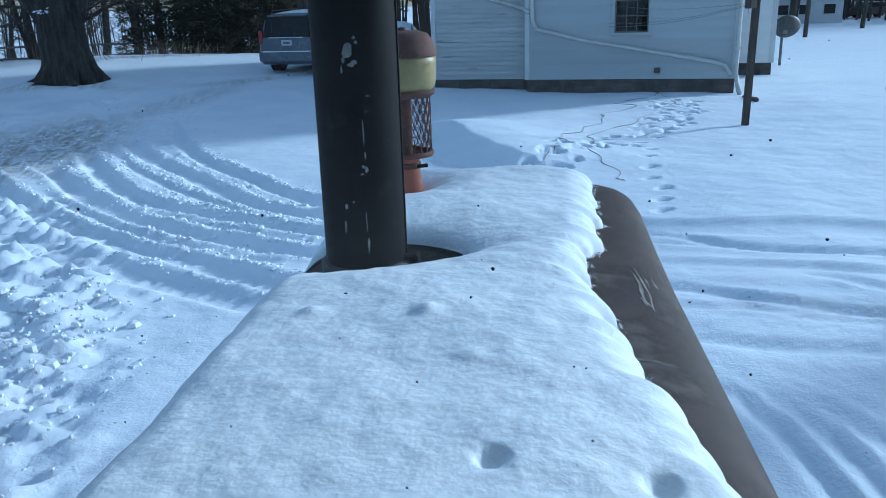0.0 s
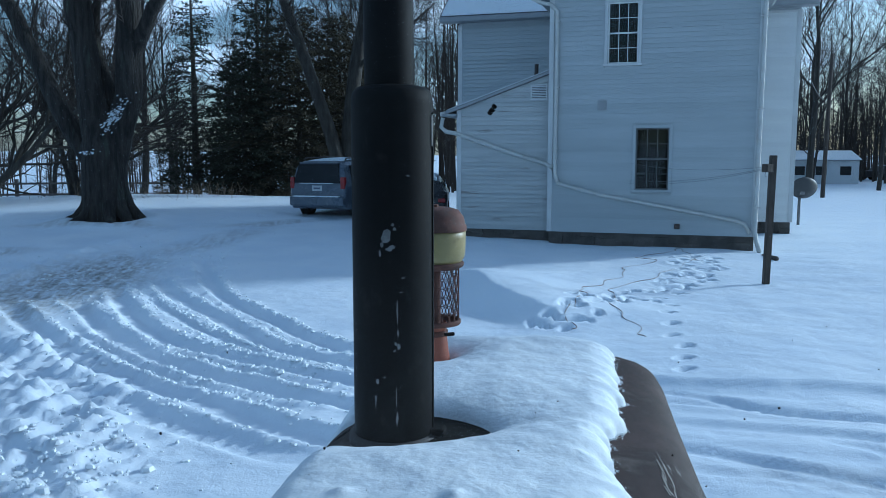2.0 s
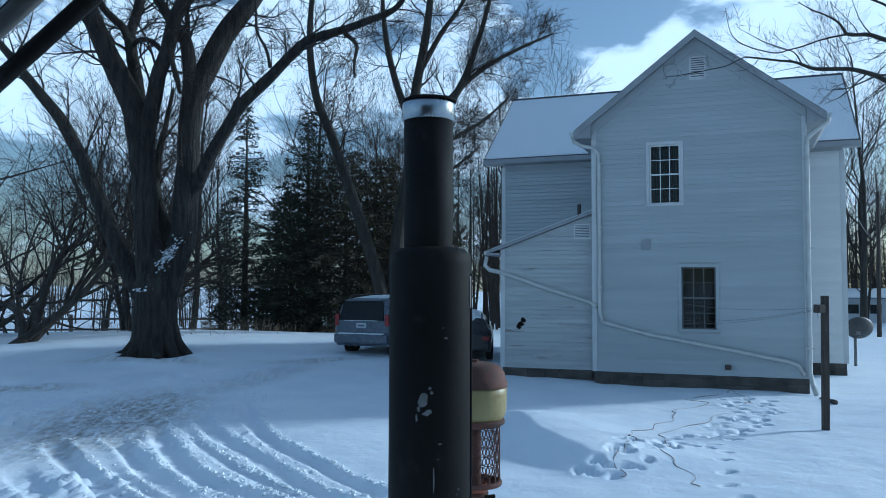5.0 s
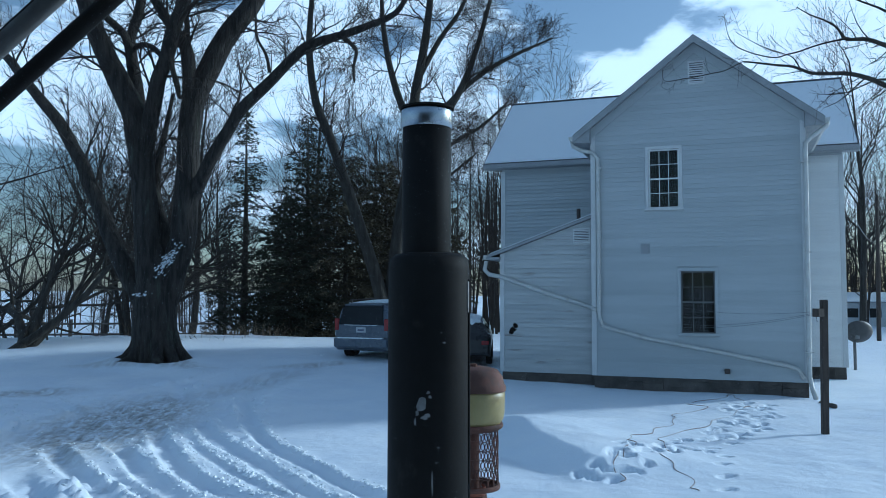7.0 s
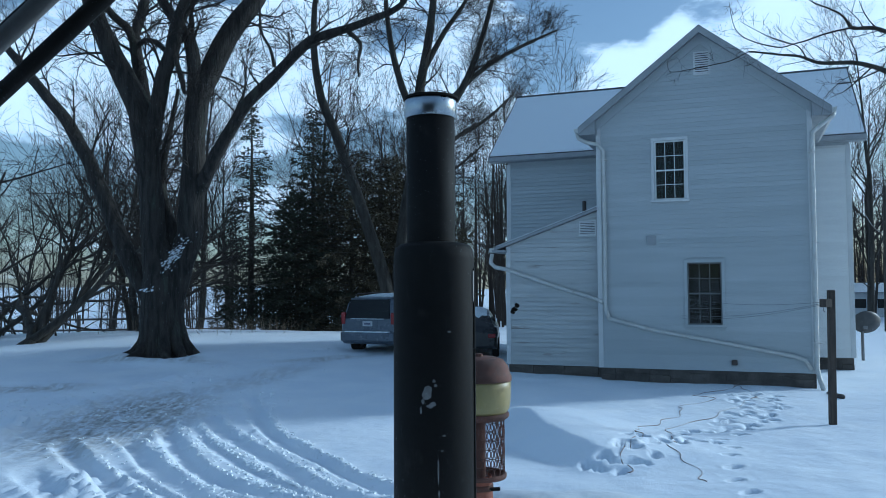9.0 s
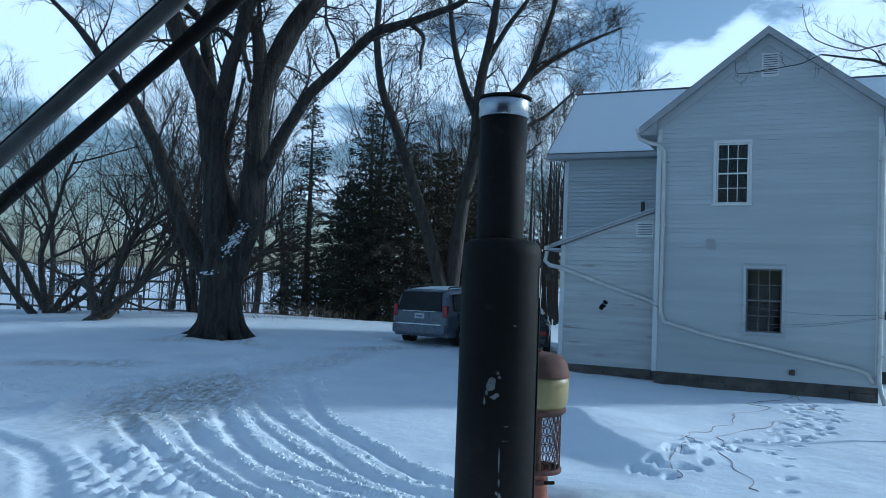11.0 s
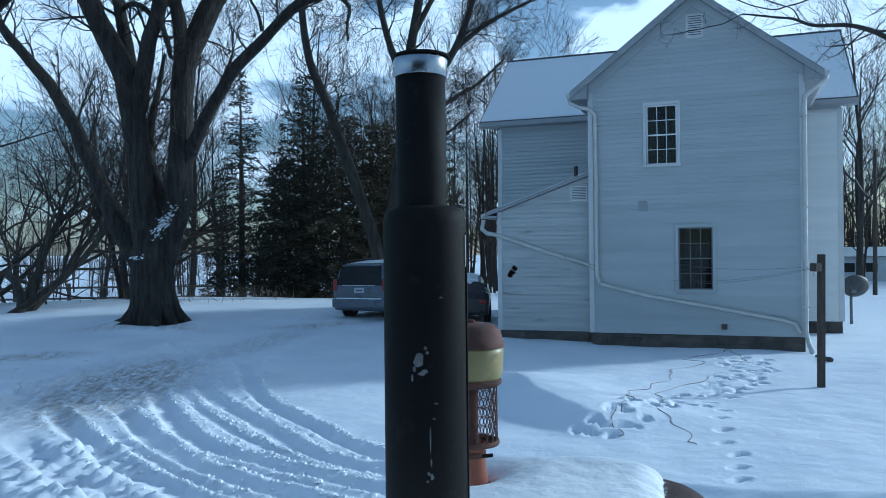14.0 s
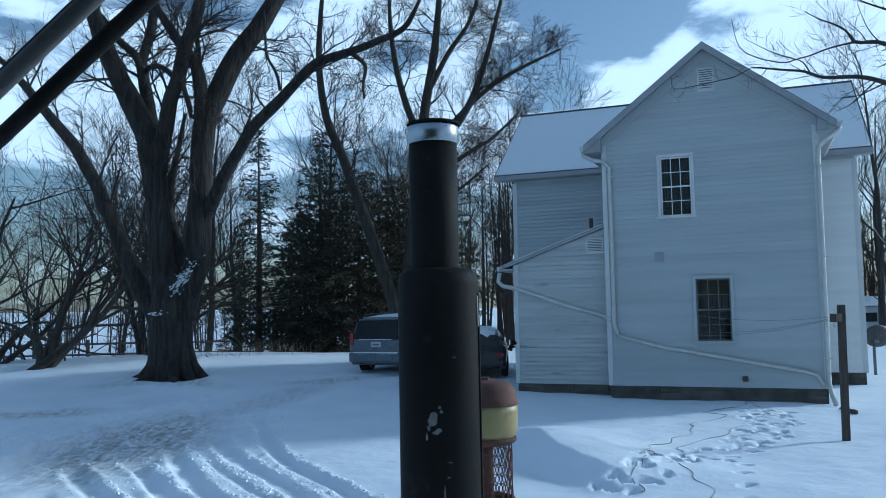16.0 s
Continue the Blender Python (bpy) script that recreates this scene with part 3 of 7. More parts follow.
    u = u + 0.12 * np.sin(v * 1.7 + 0.5)
    z = z + 0.31 * np.exp(-(v / 2.2) ** 4) * np.where(u < 0, np.clip(1 + u / 0.62, 0, 1) ** 1.1, np.exp(-(u / 1.6) ** 2))
    # untouched bank on the far side of the drive: a low broken step
    bx, by = (0.8, 2.0, 3.15, 4.8, 9.0), (8.5, 7.7, 7.27, 7.0, 6.2)
    out = y - np.interp(x, bx, by) - 0.04 * fbm(x, y, 3.0, 21)
    z = z + 0.065 * np.clip(out / 0.10 + 0.5, 0, 1) * np.exp(-np.clip(out, 0, 50) / 2.5) * np.clip((x - 1.3) / 1.0, 0, 1) * np.clip((30 - x) / 10, 0, 1)
    # bare ring melted round the big tree and drift against it
    r = np.hypot(x + 8.1, y - 22.8)
    z = z + 0.16 * np.exp(-((r - 1.15) / 0.5) ** 2)
    for fx, fy, fa in FOOT:
        sel = (abs(x - fx) < 0.4) & (abs(y - fy) < 0.4)
        if sel.any():
            c, sn = math.cos(fa), math.sin(fa)
            p, q = (x[sel] - fx) * c + (y[sel] - fy) * sn, -(x[sel] - fx) * sn + (y[sel] - fy) * c
            e = np.hypot(p / 0.115, q / 0.062)
            z[sel] = z[sel] - 0.085 * np.exp(-e ** 4) + 0.014 * np.exp(-((e - 1.45) / 0.35) ** 2)
    return z


def ground_at(x, y):
    return float(height(np.array([x]), np.array([y]))[0])


def build_ground():
    def axis(lo, hi, step, far_lo, far_hi, n):
        mid = np.arange(lo, hi + 1e-6, step)
        a = lo - np.cumsum(np.geomspace(step * 1.3, (lo - far_lo) * 0.25, n))
        b = hi + np.cumsum(np.geomspace(step * 1.3, (far_hi - hi) * 0.25, n))
        return np.concatenate([a[::-1], mid, b])
    xs = axis(-10.0, 8.5, 0.055, -900, 900, 42)
    ys = np.concatenate([axis(2.0, 13.0, 0.055, -900, 14, 40)[:-40], np.arange(13.055, 20.0, 0.085), np.arange(20.1, 36.0, 0.25), 36 + np.cumsum(np.geomspace(0.4, 320, 38))])
    X, Y = np.meshgrid(xs, ys)
    Z = height(X.ravel(), Y.ravel())
    n, m = len(xs), len(ys)
    me = bpy.data.meshes.new("ground")
    idx = np.arange(n * m).reshape(m, n)
    quads = np.stack([idx[:-1, :-1], idx[:-1, 1:], idx[1:, 1:], idx[1:, :-1]], -1).reshape(-1, 4)
    me.vertices.add(n * m)
    me.vertices.foreach_set("co", np.stack([X.ravel(), Y.ravel(), Z], -1).ravel())
    me.loops.add(len(quads) * 4)
    me.loops.foreach_set("vertex_index", quads.ravel())
    me.polygons.add(len(quads))
    me.polygons.foreach_set("loop_start", np.arange(0, len(quads) * 4, 4))
    me.polygons.foreach_set("use_smooth", np.ones(len(quads), bool))
    me.update(calc_edges=True)
    me.materials.append(M["snow_ground"])
    tagged(new("ground", me), "snow-covered yard with curving wheel ruts and footprints", "ground", kind="structure")


build_ground()

# ================= house =================
EXPO = 0.118
house = thing("house", pose(3.811, 20.0, 0.0, 0, 0, -20.09), "white two-storey farmhouse with gabled wing and snowy roofs", "house")
W, DEEP, EAVE, APEX_U = 4.95, 4.2, 6.40, 2.52
PITCH = 0.775
SILL = 0.31


def gable_half(z):
    """u range of the gabled wall at height z."""
    if z <= EAVE:
        return 0.0, W
    d = (z - EAVE) / PITCH
    return min(d, APEX_U), max(W - d, APEX_U)


def clapboards(wall, mat, spans, z0, z1, y_face, facing=-1, axis="x", expo=EXPO, foot=0.036):
    """Boards one by one up a wall; spans(z) gives the pieces of a course along the axis. Each is a thin wedge, thicker at its foot."""
    z = z0
    while z < z1 - 0.02:
        top = min(z + expo + 0.012, z1)
        for a, b, a2, b2 in spans(z, top):
            if b - a < 0.04:
                continue
            g = Geo()
            f, bk = y_face + facing * foot, y_face + facing * 0.001
            ft = y_face + facing * 0.004
            pts = [(a, f, z), (b, f, z), (b2, ft, top), (a2, ft, top), (a, bk, z), (b, bk, z), (b2, bk, top), (a2, bk, top)]
            if axis == "y":
                pts = [(p[1], p[0], p[2]) for p in pts]
            g.add(pts, [(0, 1, 2, 3), (7, 6, 5, 4), (0, 4, 5, 1), (3, 2, 6, 7), (0, 3, 7, 4), (1, 5, 6, 2)])
            part("siding_board", g, mat, wall)
        z += expo


def cut(lo, hi, holes, z, top):
    """Splits a course round window openings (u0, u1, z0, z1)."""
    pieces = [(lo, hi)]
    for u0, u1, h0, h1 in holes:
        if top > h0 + 0.01 and z < h1 - 0.01:
            nxt = []
            for a, b in pieces:
                if u1 <= a or u0 >= b:
                    nxt.append((a, b))
                else:
                    nxt += [(a, u0), (u1, b)]
            pieces = nxt
    return pieces


def wall_with_holes(name, u0, u1, z0, z1, y0, y1, holes, mat):
    g = Geo()
    us = sorted({u0, u1, *[h[0] for h in holes], *[h[1] for h in holes]})
    zs = sorted({z0, z1, *[h[2] for h in holes], *[h[3] for h in holes]})
    for a, b in zip(us[:-1], us[1:]):
        for c, d in zip(zs[:-1], zs[1:]):
            if not any(a >= h[0] - 1e-6 and b <= h[1] + 1e-6 and c >= h[2] - 1e-6 and d <= h[3] + 1e-6 for h in holes):
                g.box((a, y0, c), (b, y1, d))
    return part(name, g, mat, house)


UPPER, LOWER = (1.40, 2.13, 4.46, 5.92), (2.13, 2.92, 1.40, 2.90)
HOLES = [UPPER, LOWER]
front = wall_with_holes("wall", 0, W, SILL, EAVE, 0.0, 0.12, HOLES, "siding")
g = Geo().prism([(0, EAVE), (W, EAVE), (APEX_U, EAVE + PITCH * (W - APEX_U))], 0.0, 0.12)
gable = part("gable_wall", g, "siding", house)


def front_spans(z, top):
    lo, hi = gable_half(z)
    lo2, hi2 = gable_half(top)
    for a, b in cut(lo + 0.02, hi - 0.02, [(h[0] - 0.07, h[1] + 0.07, h[2] - 0.07, h[3] + 0.06) for h in HOLES], z, top):
        yield a, b, (lo2 + 0.02 if abs(a - lo - 0.02) < 1e-6 else a), (hi2 - 0.02 if abs(b - hi + 0.02) < 1e-6 else b)


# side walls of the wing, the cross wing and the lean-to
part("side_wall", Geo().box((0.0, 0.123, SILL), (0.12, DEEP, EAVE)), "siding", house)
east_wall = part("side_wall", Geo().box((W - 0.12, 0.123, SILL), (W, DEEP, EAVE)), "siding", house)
BL, BR, BACK_EAVE, RIDGE_Y, RIDGE_Z = -3.55, 6.22, 6.42, 7.35, 9.12
back = part("cross_wing_wall", Geo().box((BL, DEEP, 0.35), (BR, DEEP + 0.12, BACK_EAVE)), "siding", house)
part("cross_wing_end", Geo().prism([(DEEP + 0.123, 0.35), (2 * RIDGE_Y - DEEP, 0.35), (2 * RIDGE_Y - DEEP, BACK_EAVE), (RIDGE_Y, RIDGE_Z - 0.22), (DEEP + 0.123, BACK_EAVE)], BL, BL + 0.12, "x"), "siding", house)
part("cross_wing_end", Geo().prism([(DEEP + 0.123, 0.35), (2 * RIDGE_Y - DEEP, 0.35), (2 * RIDGE_Y - DEEP, BACK_EAVE), (RIDGE_Y, RIDGE_Z - 0.22), (DEEP + 0.123, BACK_EAVE)], BR - 0.12, BR, "x"), "siding", house)
part("cross_wing_rear", Geo().box((BL + 0.12, 2 * RIDGE_Y - DEEP - 0.12, 0.35), (BR - 0.12, 2 * RIDGE_Y - DEEP - 0.002, BACK_EAVE)), "siding", house)
LY, LU = 0.30, -2.48
lean_top = lambda u: 4.30 + 0.358 * u
lean = part("lean_to_wall", Geo().prism([(LU, 0.30), (-0.003, 0.30), (-0.003, lean_top(0)), (LU, lean_top(LU))], LY, LY + 0.12), "old_siding", house)
part("lean_to_side", Geo().box((LU, LY + 0.123, 0.30), (LU + 0.12, DEEP - 0.003, lean_top(LU))), "old_siding", house)
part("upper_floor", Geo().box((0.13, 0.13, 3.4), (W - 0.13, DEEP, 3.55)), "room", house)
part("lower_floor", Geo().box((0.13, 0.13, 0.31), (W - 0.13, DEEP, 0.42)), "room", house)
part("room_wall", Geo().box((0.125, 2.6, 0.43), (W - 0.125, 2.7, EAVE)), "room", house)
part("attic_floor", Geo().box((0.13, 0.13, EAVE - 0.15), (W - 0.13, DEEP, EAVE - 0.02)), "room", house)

# foundations of separate stones
def foundation(u0, u1, y0, z1, seed, stone_l=0.42):
    base = part("foundation", Geo().box((u0 + 0.03, y0 + 0.03, -0.35), (u1 - 0.03, y0 + 0.3, z1)), "stone", house)
    rng = random.Random(seed)
    u = u0 + 0.02
    while u < u1 - 0.05:
        ln = min(rng.uniform(0.7, 1.3) * stone_l, u1 - 0.02 - u)
        split = rng.uniform(0.07, 0.24)
        for a, b in ((-0.3, z1 - split), (z1 - split + 0.005, z1 - 0.006)):
            o = rng.uniform(0.0, 0.045)
            gg = Geo().box((u + 0.003, y0 - o, a), (u + ln - 0.003, y0 + 0.05, b))
            part("foundation_stone", gg, "stone", base)
        u += ln
    return base


foundation(0.0, W, 0.02, SILL - 0.004, 3)
foundation(LU, 0.0, LY + 0.02, 0.296, 4)
foundation(W, BR, DEEP + 0.02, 0.346, 5)
part("foundation_side", Geo().box((W - 0.3, 0.33, -0.35), (W - 0.04, DEEP, SILL - 0.003)), "stone", house)
part("foundation_side", Geo().box((BL, DEEP + 0.33, -0.35), (BR - 0.04, 2 * RIDGE_Y - DEEP, 0.345)), "stone", house)


# roofs
def slab(a, b, c, d, th, down=Vector((0, 0, -1))):
    """A roof slab from four top corners."""
    g_ = Geo()
    top = [Vector(p) for p in (a, b, c, d)]
    vs = [tuple(p) for p in top] + [tuple(p + down * th) for p in top]
    return g_.add(vs, [(0, 1, 2, 3), (7, 6, 5, 4), (0, 4, 5, 1), (1, 5, 6, 2), (2, 6, 7, 3), (3, 7, 4, 0)])


OV, EV = 0.35, 0.42
ZA = EAVE + PITCH * (W - APEX_U) + 0.34
zl = ZA - PITCH * (APEX_U + EV)
zr = ZA - PITCH * (W + EV - APEX_U)
roof_y = 6.95
for ua, za in ((-EV, zl), (W + EV, zr)):
    r = part("roof", slab((ua, -OV, za), (APEX_U, -OV, ZA), (APEX_U, roof_y, ZA), (ua, roof_y, za), 0.10), "shingle", house, "snowy shingled roof slope")
    snow = slab((ua + (0.06 if ua < 0 else -0.06), -OV + 0.28, za + 0.045 + 0.05 * PITCH), (APEX_U, -OV + 0.28, ZA + 0.045), (APEX_U, roof_y, ZA + 0.045), (ua + (0.06 if ua < 0 else -0.06), roof_y, za + 0.045 + 0.05 * PITCH), 0.04)
    part("roof_snow", snow, "snow_soft", r)
    # rake board, soffit and frieze
    s = 1 if ua > 0 else -1
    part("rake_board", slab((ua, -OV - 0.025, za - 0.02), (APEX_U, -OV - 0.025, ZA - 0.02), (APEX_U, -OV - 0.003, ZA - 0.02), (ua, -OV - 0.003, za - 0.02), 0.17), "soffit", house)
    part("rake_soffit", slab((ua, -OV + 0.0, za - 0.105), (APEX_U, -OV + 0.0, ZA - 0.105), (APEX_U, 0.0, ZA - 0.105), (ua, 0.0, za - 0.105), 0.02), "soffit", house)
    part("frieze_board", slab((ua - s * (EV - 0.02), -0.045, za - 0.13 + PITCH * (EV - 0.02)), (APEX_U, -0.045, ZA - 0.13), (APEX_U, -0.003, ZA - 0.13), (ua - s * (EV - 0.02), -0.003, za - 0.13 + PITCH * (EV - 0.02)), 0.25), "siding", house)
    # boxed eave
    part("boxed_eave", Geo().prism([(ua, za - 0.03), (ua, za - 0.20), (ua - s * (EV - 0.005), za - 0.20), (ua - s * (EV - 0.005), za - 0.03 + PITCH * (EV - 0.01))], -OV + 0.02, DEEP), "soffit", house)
RE, RO = BACK_EAVE + 0.01, 0.52
for ya, name in ((DEEP - 0.40, "roof"), (2 * RIDGE_Y - DEEP + 0.40, "roof")):
    r = part(name, slab((BL - RO, ya, RE), (BR + 0.40, ya, RE), (BR + 0.40, RIDGE_Y, RIDGE_Z), (BL - RO, RIDGE_Y, RIDGE_Z), 0.12), "shingle", house)
    dy = 0.05 if ya < RIDGE_Y else -0.05
    k = (RIDGE_Z - RE) / abs(RIDGE_Y - ya)
    part("roof_snow", slab((BL - RO + 0.05, ya + dy, RE + 0.05 * k + 0.05), (BR + 0.35, ya + dy, RE + 0.05 * k + 0.05), (BR + 0.35, RIDGE_Y - dy, RIDGE_Z + 0.05 - 0.05 * k), (BL - RO + 0.05, RIDGE_Y - dy, RIDGE_Z + 0.05 - 0.05 * k), 0.045), "snow_soft", r)
part("ridge_cap", Geo().box((BL - RO, RIDGE_Y - 0.09, RIDGE_Z - 0.02), (BR + 0.40, RIDGE_Y + 0.09, RIDGE_Z + 0.045)), "shingle", house)
for a, b in ((BL - RO, -EV), (W + EV, BR + 0.40)):
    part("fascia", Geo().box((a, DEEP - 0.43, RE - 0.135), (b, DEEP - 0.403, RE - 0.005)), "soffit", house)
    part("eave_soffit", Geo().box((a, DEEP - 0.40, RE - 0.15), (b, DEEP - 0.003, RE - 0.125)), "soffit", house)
r = part("lean_to_roof", slab((0.0, LY - 0.09, lean_top(0) + 0.10), (0.0, DEEP, lean_top(0) + 0.10), (LU - 0.34, DEEP, lean_top(LU - 0.34) + 0.10), (LU - 0.34, LY - 0.09, lean_top(LU - 0.34) + 0.10), 0.07), "shingle", house)
part("roof_snow", slab((-0.01, LY - 0.07, lean_top(0) + 0.118), (-0.01, DEEP, lean_top(0) + 0.118), (LU - 0.30, DEEP, lean_top(LU - 0.30) + 0.118), (LU - 0.30, LY - 0.07, lean_top(LU - 0.30) + 0.118), 0.035), "snow_soft", r)
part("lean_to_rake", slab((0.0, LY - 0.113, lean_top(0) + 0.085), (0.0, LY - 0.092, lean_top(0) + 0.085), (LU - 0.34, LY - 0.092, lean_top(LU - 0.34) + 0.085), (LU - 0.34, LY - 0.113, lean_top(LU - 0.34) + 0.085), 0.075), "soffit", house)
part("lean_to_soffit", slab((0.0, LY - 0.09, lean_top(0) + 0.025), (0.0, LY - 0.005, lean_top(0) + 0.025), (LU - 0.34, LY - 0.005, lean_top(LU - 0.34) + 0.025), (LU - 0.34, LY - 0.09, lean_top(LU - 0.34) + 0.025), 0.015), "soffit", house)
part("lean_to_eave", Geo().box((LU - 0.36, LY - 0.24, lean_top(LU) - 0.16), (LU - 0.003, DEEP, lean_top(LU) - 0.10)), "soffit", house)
# corner boards
for u0, u1, y0, y1, z0, z1, mt in ((-0.03, 0.09, -0.035, -0.003, SILL, EAVE + 0.1, "trim"), (W - 0.09, W + 0.03, -0.035, -0.003, SILL, EAVE + 0.1, "trim"), (LU - 0.03, LU + 0.09, LY - 0.035, LY - 0.003, 0.30, lean_top(LU), "trim"), (BL - 0.03, BL + 0.10, DEEP - 0.035, DEEP - 0.003, 3.4, BACK_EAVE - 0.2, "trim"), (BR - 0.10, BR + 0.03, DEEP - 0.035, DEEP - 0.003, 0.35, BACK_EAVE - 0.2, "trim")):
    part("corner_board", Geo().box((u0, y0, z0), (u1, y1, z1)), mt, house, bevel=0.004)


# windows
def window(hole, sash_mat, n, curtains, casing="trim"):
    u0, u1, z0, z1 = hole
    w = part("window", Geo().box((u0 - 0.075, -0.045, z1), (u1 + 0.075, -0.003, z1 + 0.075)).box((u0 - 0.075, -0.045, z0), (u0, -0.003, z1)).box((u1, -0.045, z0), (u1 + 0.075, -0.003, z1)), casing, house, bevel=0.004)
    part("sill", Geo().box((u0 - 0.10, -0.08, z0 - 0.06), (u1 + 0.10, -0.003, z0)), casing, w, bevel=0.006)
    mid = (z0 + z1) / 2
    for a, b, y in ((mid - 0.02, z1, 0.03), (z0, mid + 0.02, 0.055)):
        f = 0.035
        gg = Geo().box((u0, y, a), (u0 + f, y + 0.025, b)).box((u1 - f, y, a), (u1, y + 0.025, b)).box((u0 + f, y, a), (u1 - f, y + 0.025, a + f)).box((u0 + f, y, b - f), (u1 - f, y + 0.025, b))
        part("sash", gg, sash_mat, w)
        bars = Geo()
        for i in range(1, n):
            c = u0 + f + (u1 - u0 - 2 * f) * i / n
            bars.box((c - 0.008, y + 0.002, a + f), (c + 0.008, y + 0.022, b - f))
        c = (a + b) / 2
        bars.box((u0 + f, y + 0.0025, c - 0.008), (u1 - f, y + 0.0215, c + 0.008))
        part("muntin", bars, sash_mat, w)
        part("pane", Geo().box((u0 + f, y + 0.010, a + f), (u1 - f, y + 0.014, b - f)), "glass", w)
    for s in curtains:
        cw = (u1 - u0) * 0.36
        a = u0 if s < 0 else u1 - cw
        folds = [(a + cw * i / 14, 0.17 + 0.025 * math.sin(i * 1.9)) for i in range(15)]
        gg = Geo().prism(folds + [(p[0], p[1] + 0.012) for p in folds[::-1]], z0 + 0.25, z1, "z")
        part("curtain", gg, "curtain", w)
    return w


window(UPPER, "sash", 3, (-1, 1))
window(LOWER, "dark_sash", 3, (), "siding")
# gable vent, lean-to vent, outlet boxes, patch
v = part("gable_vent", Geo().box((2.37, -0.04, 7.47), (2.41, -0.003, 8.05)).box((2.72, -0.04, 7.47), (2.76, -0.003, 8.05)).box((2.41, -0.04, 8.01), (2.72, -0.003, 8.05)).box((2.41, -0.04, 7.47), (2.72, -0.003, 7.51)), "trim", house)
part("vent_back", Geo().box((2.41, -0.0255, 7.51), (2.72, -0.0235, 8.01)), "far_dark", v)
for i in range(9):
    z = 7.52 + i * 0.055
    part("slat", Geo().prism([(-0.036, z), (-0.03, z - 0.006), (-0.026, z + 0.022), (-0.032, z + 0.028)], 2.41, 2.72, "x"), "trim", v)
v = part("lean_to_vent", Geo().box((-0.54, LY - 0.045, 3.64), (-0.51, LY - 0.003, 4.03)).box((-0.14, LY - 0.045, 3.64), (-0.11, LY - 0.003, 4.03)).box((-0.51, LY - 0.045, 4.0), (-0.14, LY - 0.003, 4.03)).box((-0.51, LY - 0.045, 3.64), (-0.14, LY - 0.003, 3.67)), "trim", house)
part("vent_back", Geo().box((-0.51, LY - 0.0395, 3.67), (-0.14, LY - 0.0375, 4.0)), "far_dark", v)
for i in range(8):
    z = 3.675 + i * 0.042
    part("slat", Geo().prism([(LY - 0.052, z), (LY - 0.046, z - 0.005), (LY - 0.041, z + 0.016), (LY - 0.047, z + 0.021)], -0.51, -0.14, "x"), "trim", v)
part("outlet_box", Geo().box((3.10, -0.12, 0.46), (3.23, -0.024, 0.58)), "tractor_dark", house, bevel=0.01)
part("meter_patch", Geo().box((1.19, -0.032, 3.34), (1.41, -0.024, 3.58)), "soffit", house)
part("stove_pipe", Geo().tube([(-0.75, 2.2, 3.9), (-0.75, 2.2, 4.75)], 0.055, 12), "tractor_dark", house, smooth=True)


# gutters and downspouts
def pipe(name, pts, r, mat, parent=None, k=8, label=""):
    return part(name, Geo().tube(pts, r, k), mat, parent or house, label, smooth=k > 6)


for ua, za, s in ((-EV, zl, -1), (W + EV, zr, 1)):
    part("gutter", Geo().prism([(ua + s * 0.005, za - 0.05), (ua + s * 0.11, za - 0.03), (ua + s * 0.11, za - 0.045), (ua + s * 0.095, za - 0.12), (ua + s * 0.05, za - 0.15), (ua + s * 0.005, za - 0.15)], -OV, DEEP - 0.45), "downspout", house)
pipe("downspout", [(-EV - 0.05, -0.2, zl - 0.13), (-EV - 0.02, -0.2, zl - 0.26), (-0.25, -0.12, zl - 0.36), (0.02, -0.09, zl - 0.42), (0.16, -0.085, zl - 0.58), (0.17, -0.085, 4.0), (0.16, -0.085, 1.98), (0.17, -0.09, 1.75), (0.25, -0.10, 1.55)], 0.05, "downspout")
pipe("downspout", [(0.23, -0.12, 1.54), (1.3, -0.09, 1.26), (2.9, -0.09, 0.98), (4.45, -0.09, 0.70), (4.70, -0.09, 0.62), (4.82, -0.09, 0.40)], 0.045, "downspout")
pipe("downspout", [(W + EV + 0.06, -0.2, zr - 0.13), (W + EV + 0.03, -0.2, zr - 0.22), (W + 0.18, -0.12, zr - 0.40), (W + 0.02, -0.085, zr - 0.55), (W + 0.01, -0.085, zr - 0.8), (W + 0.0, -0.085, 3.0), (W - 0.01, -0.085, 0.45), (W + 0.03, -0.16, 0.2), (W + 0.08, -0.4, 0.0)], 0.052, "downspout")
pipe("downspout", [(LU - 0.37, LY - 0.15, 3.22), (LU - 0.42, LY - 0.15, 2.98), (LU - 0.30, LY - 0.12, 2.86), (LU, LY - 0.08, 2.80), (-1.2, LY - 0.08, 2.35), (-0.10, LY - 0.09, 2.02), (0.0, -0.06, 1.98), (0.1, -0.07, 1.93)], 0.055, "downspout")
part("lean_to_gutter", Geo().box((LU - 0.47, LY - 0.09, lean_top(LU) - 0.15), (LU - 0.362, DEEP, lean_top(LU) - 0.04)), "downspout", house)
for z in (5.5, 3.9, 2.4):
    part("strap", Geo().box((0.09, -0.145, z), (0.25, -0.023, z + 0.03)), "downspout", house)
for z in (5.4, 3.3, 1.0):
    part("strap", Geo().box((W - 0.09, -0.145, z), (W + 0.085, -0.037, z + 0.03)), "downspout", house)

drain = part("drain_pipe", Geo().tube([(5.08, -1.0, -0.02), (5.16, -1.4, 0.0), (5.26, -1.85, 0.03)], 0.055, 10), "tractor_dark", house, "black corrugated drain pipe lying in snow", smooth=True)

# ================= tractor =================
# local: x to its right, y forward, z up
TR = pose(-0.136, -0.083, 0.011, 0, 0, -12.41)
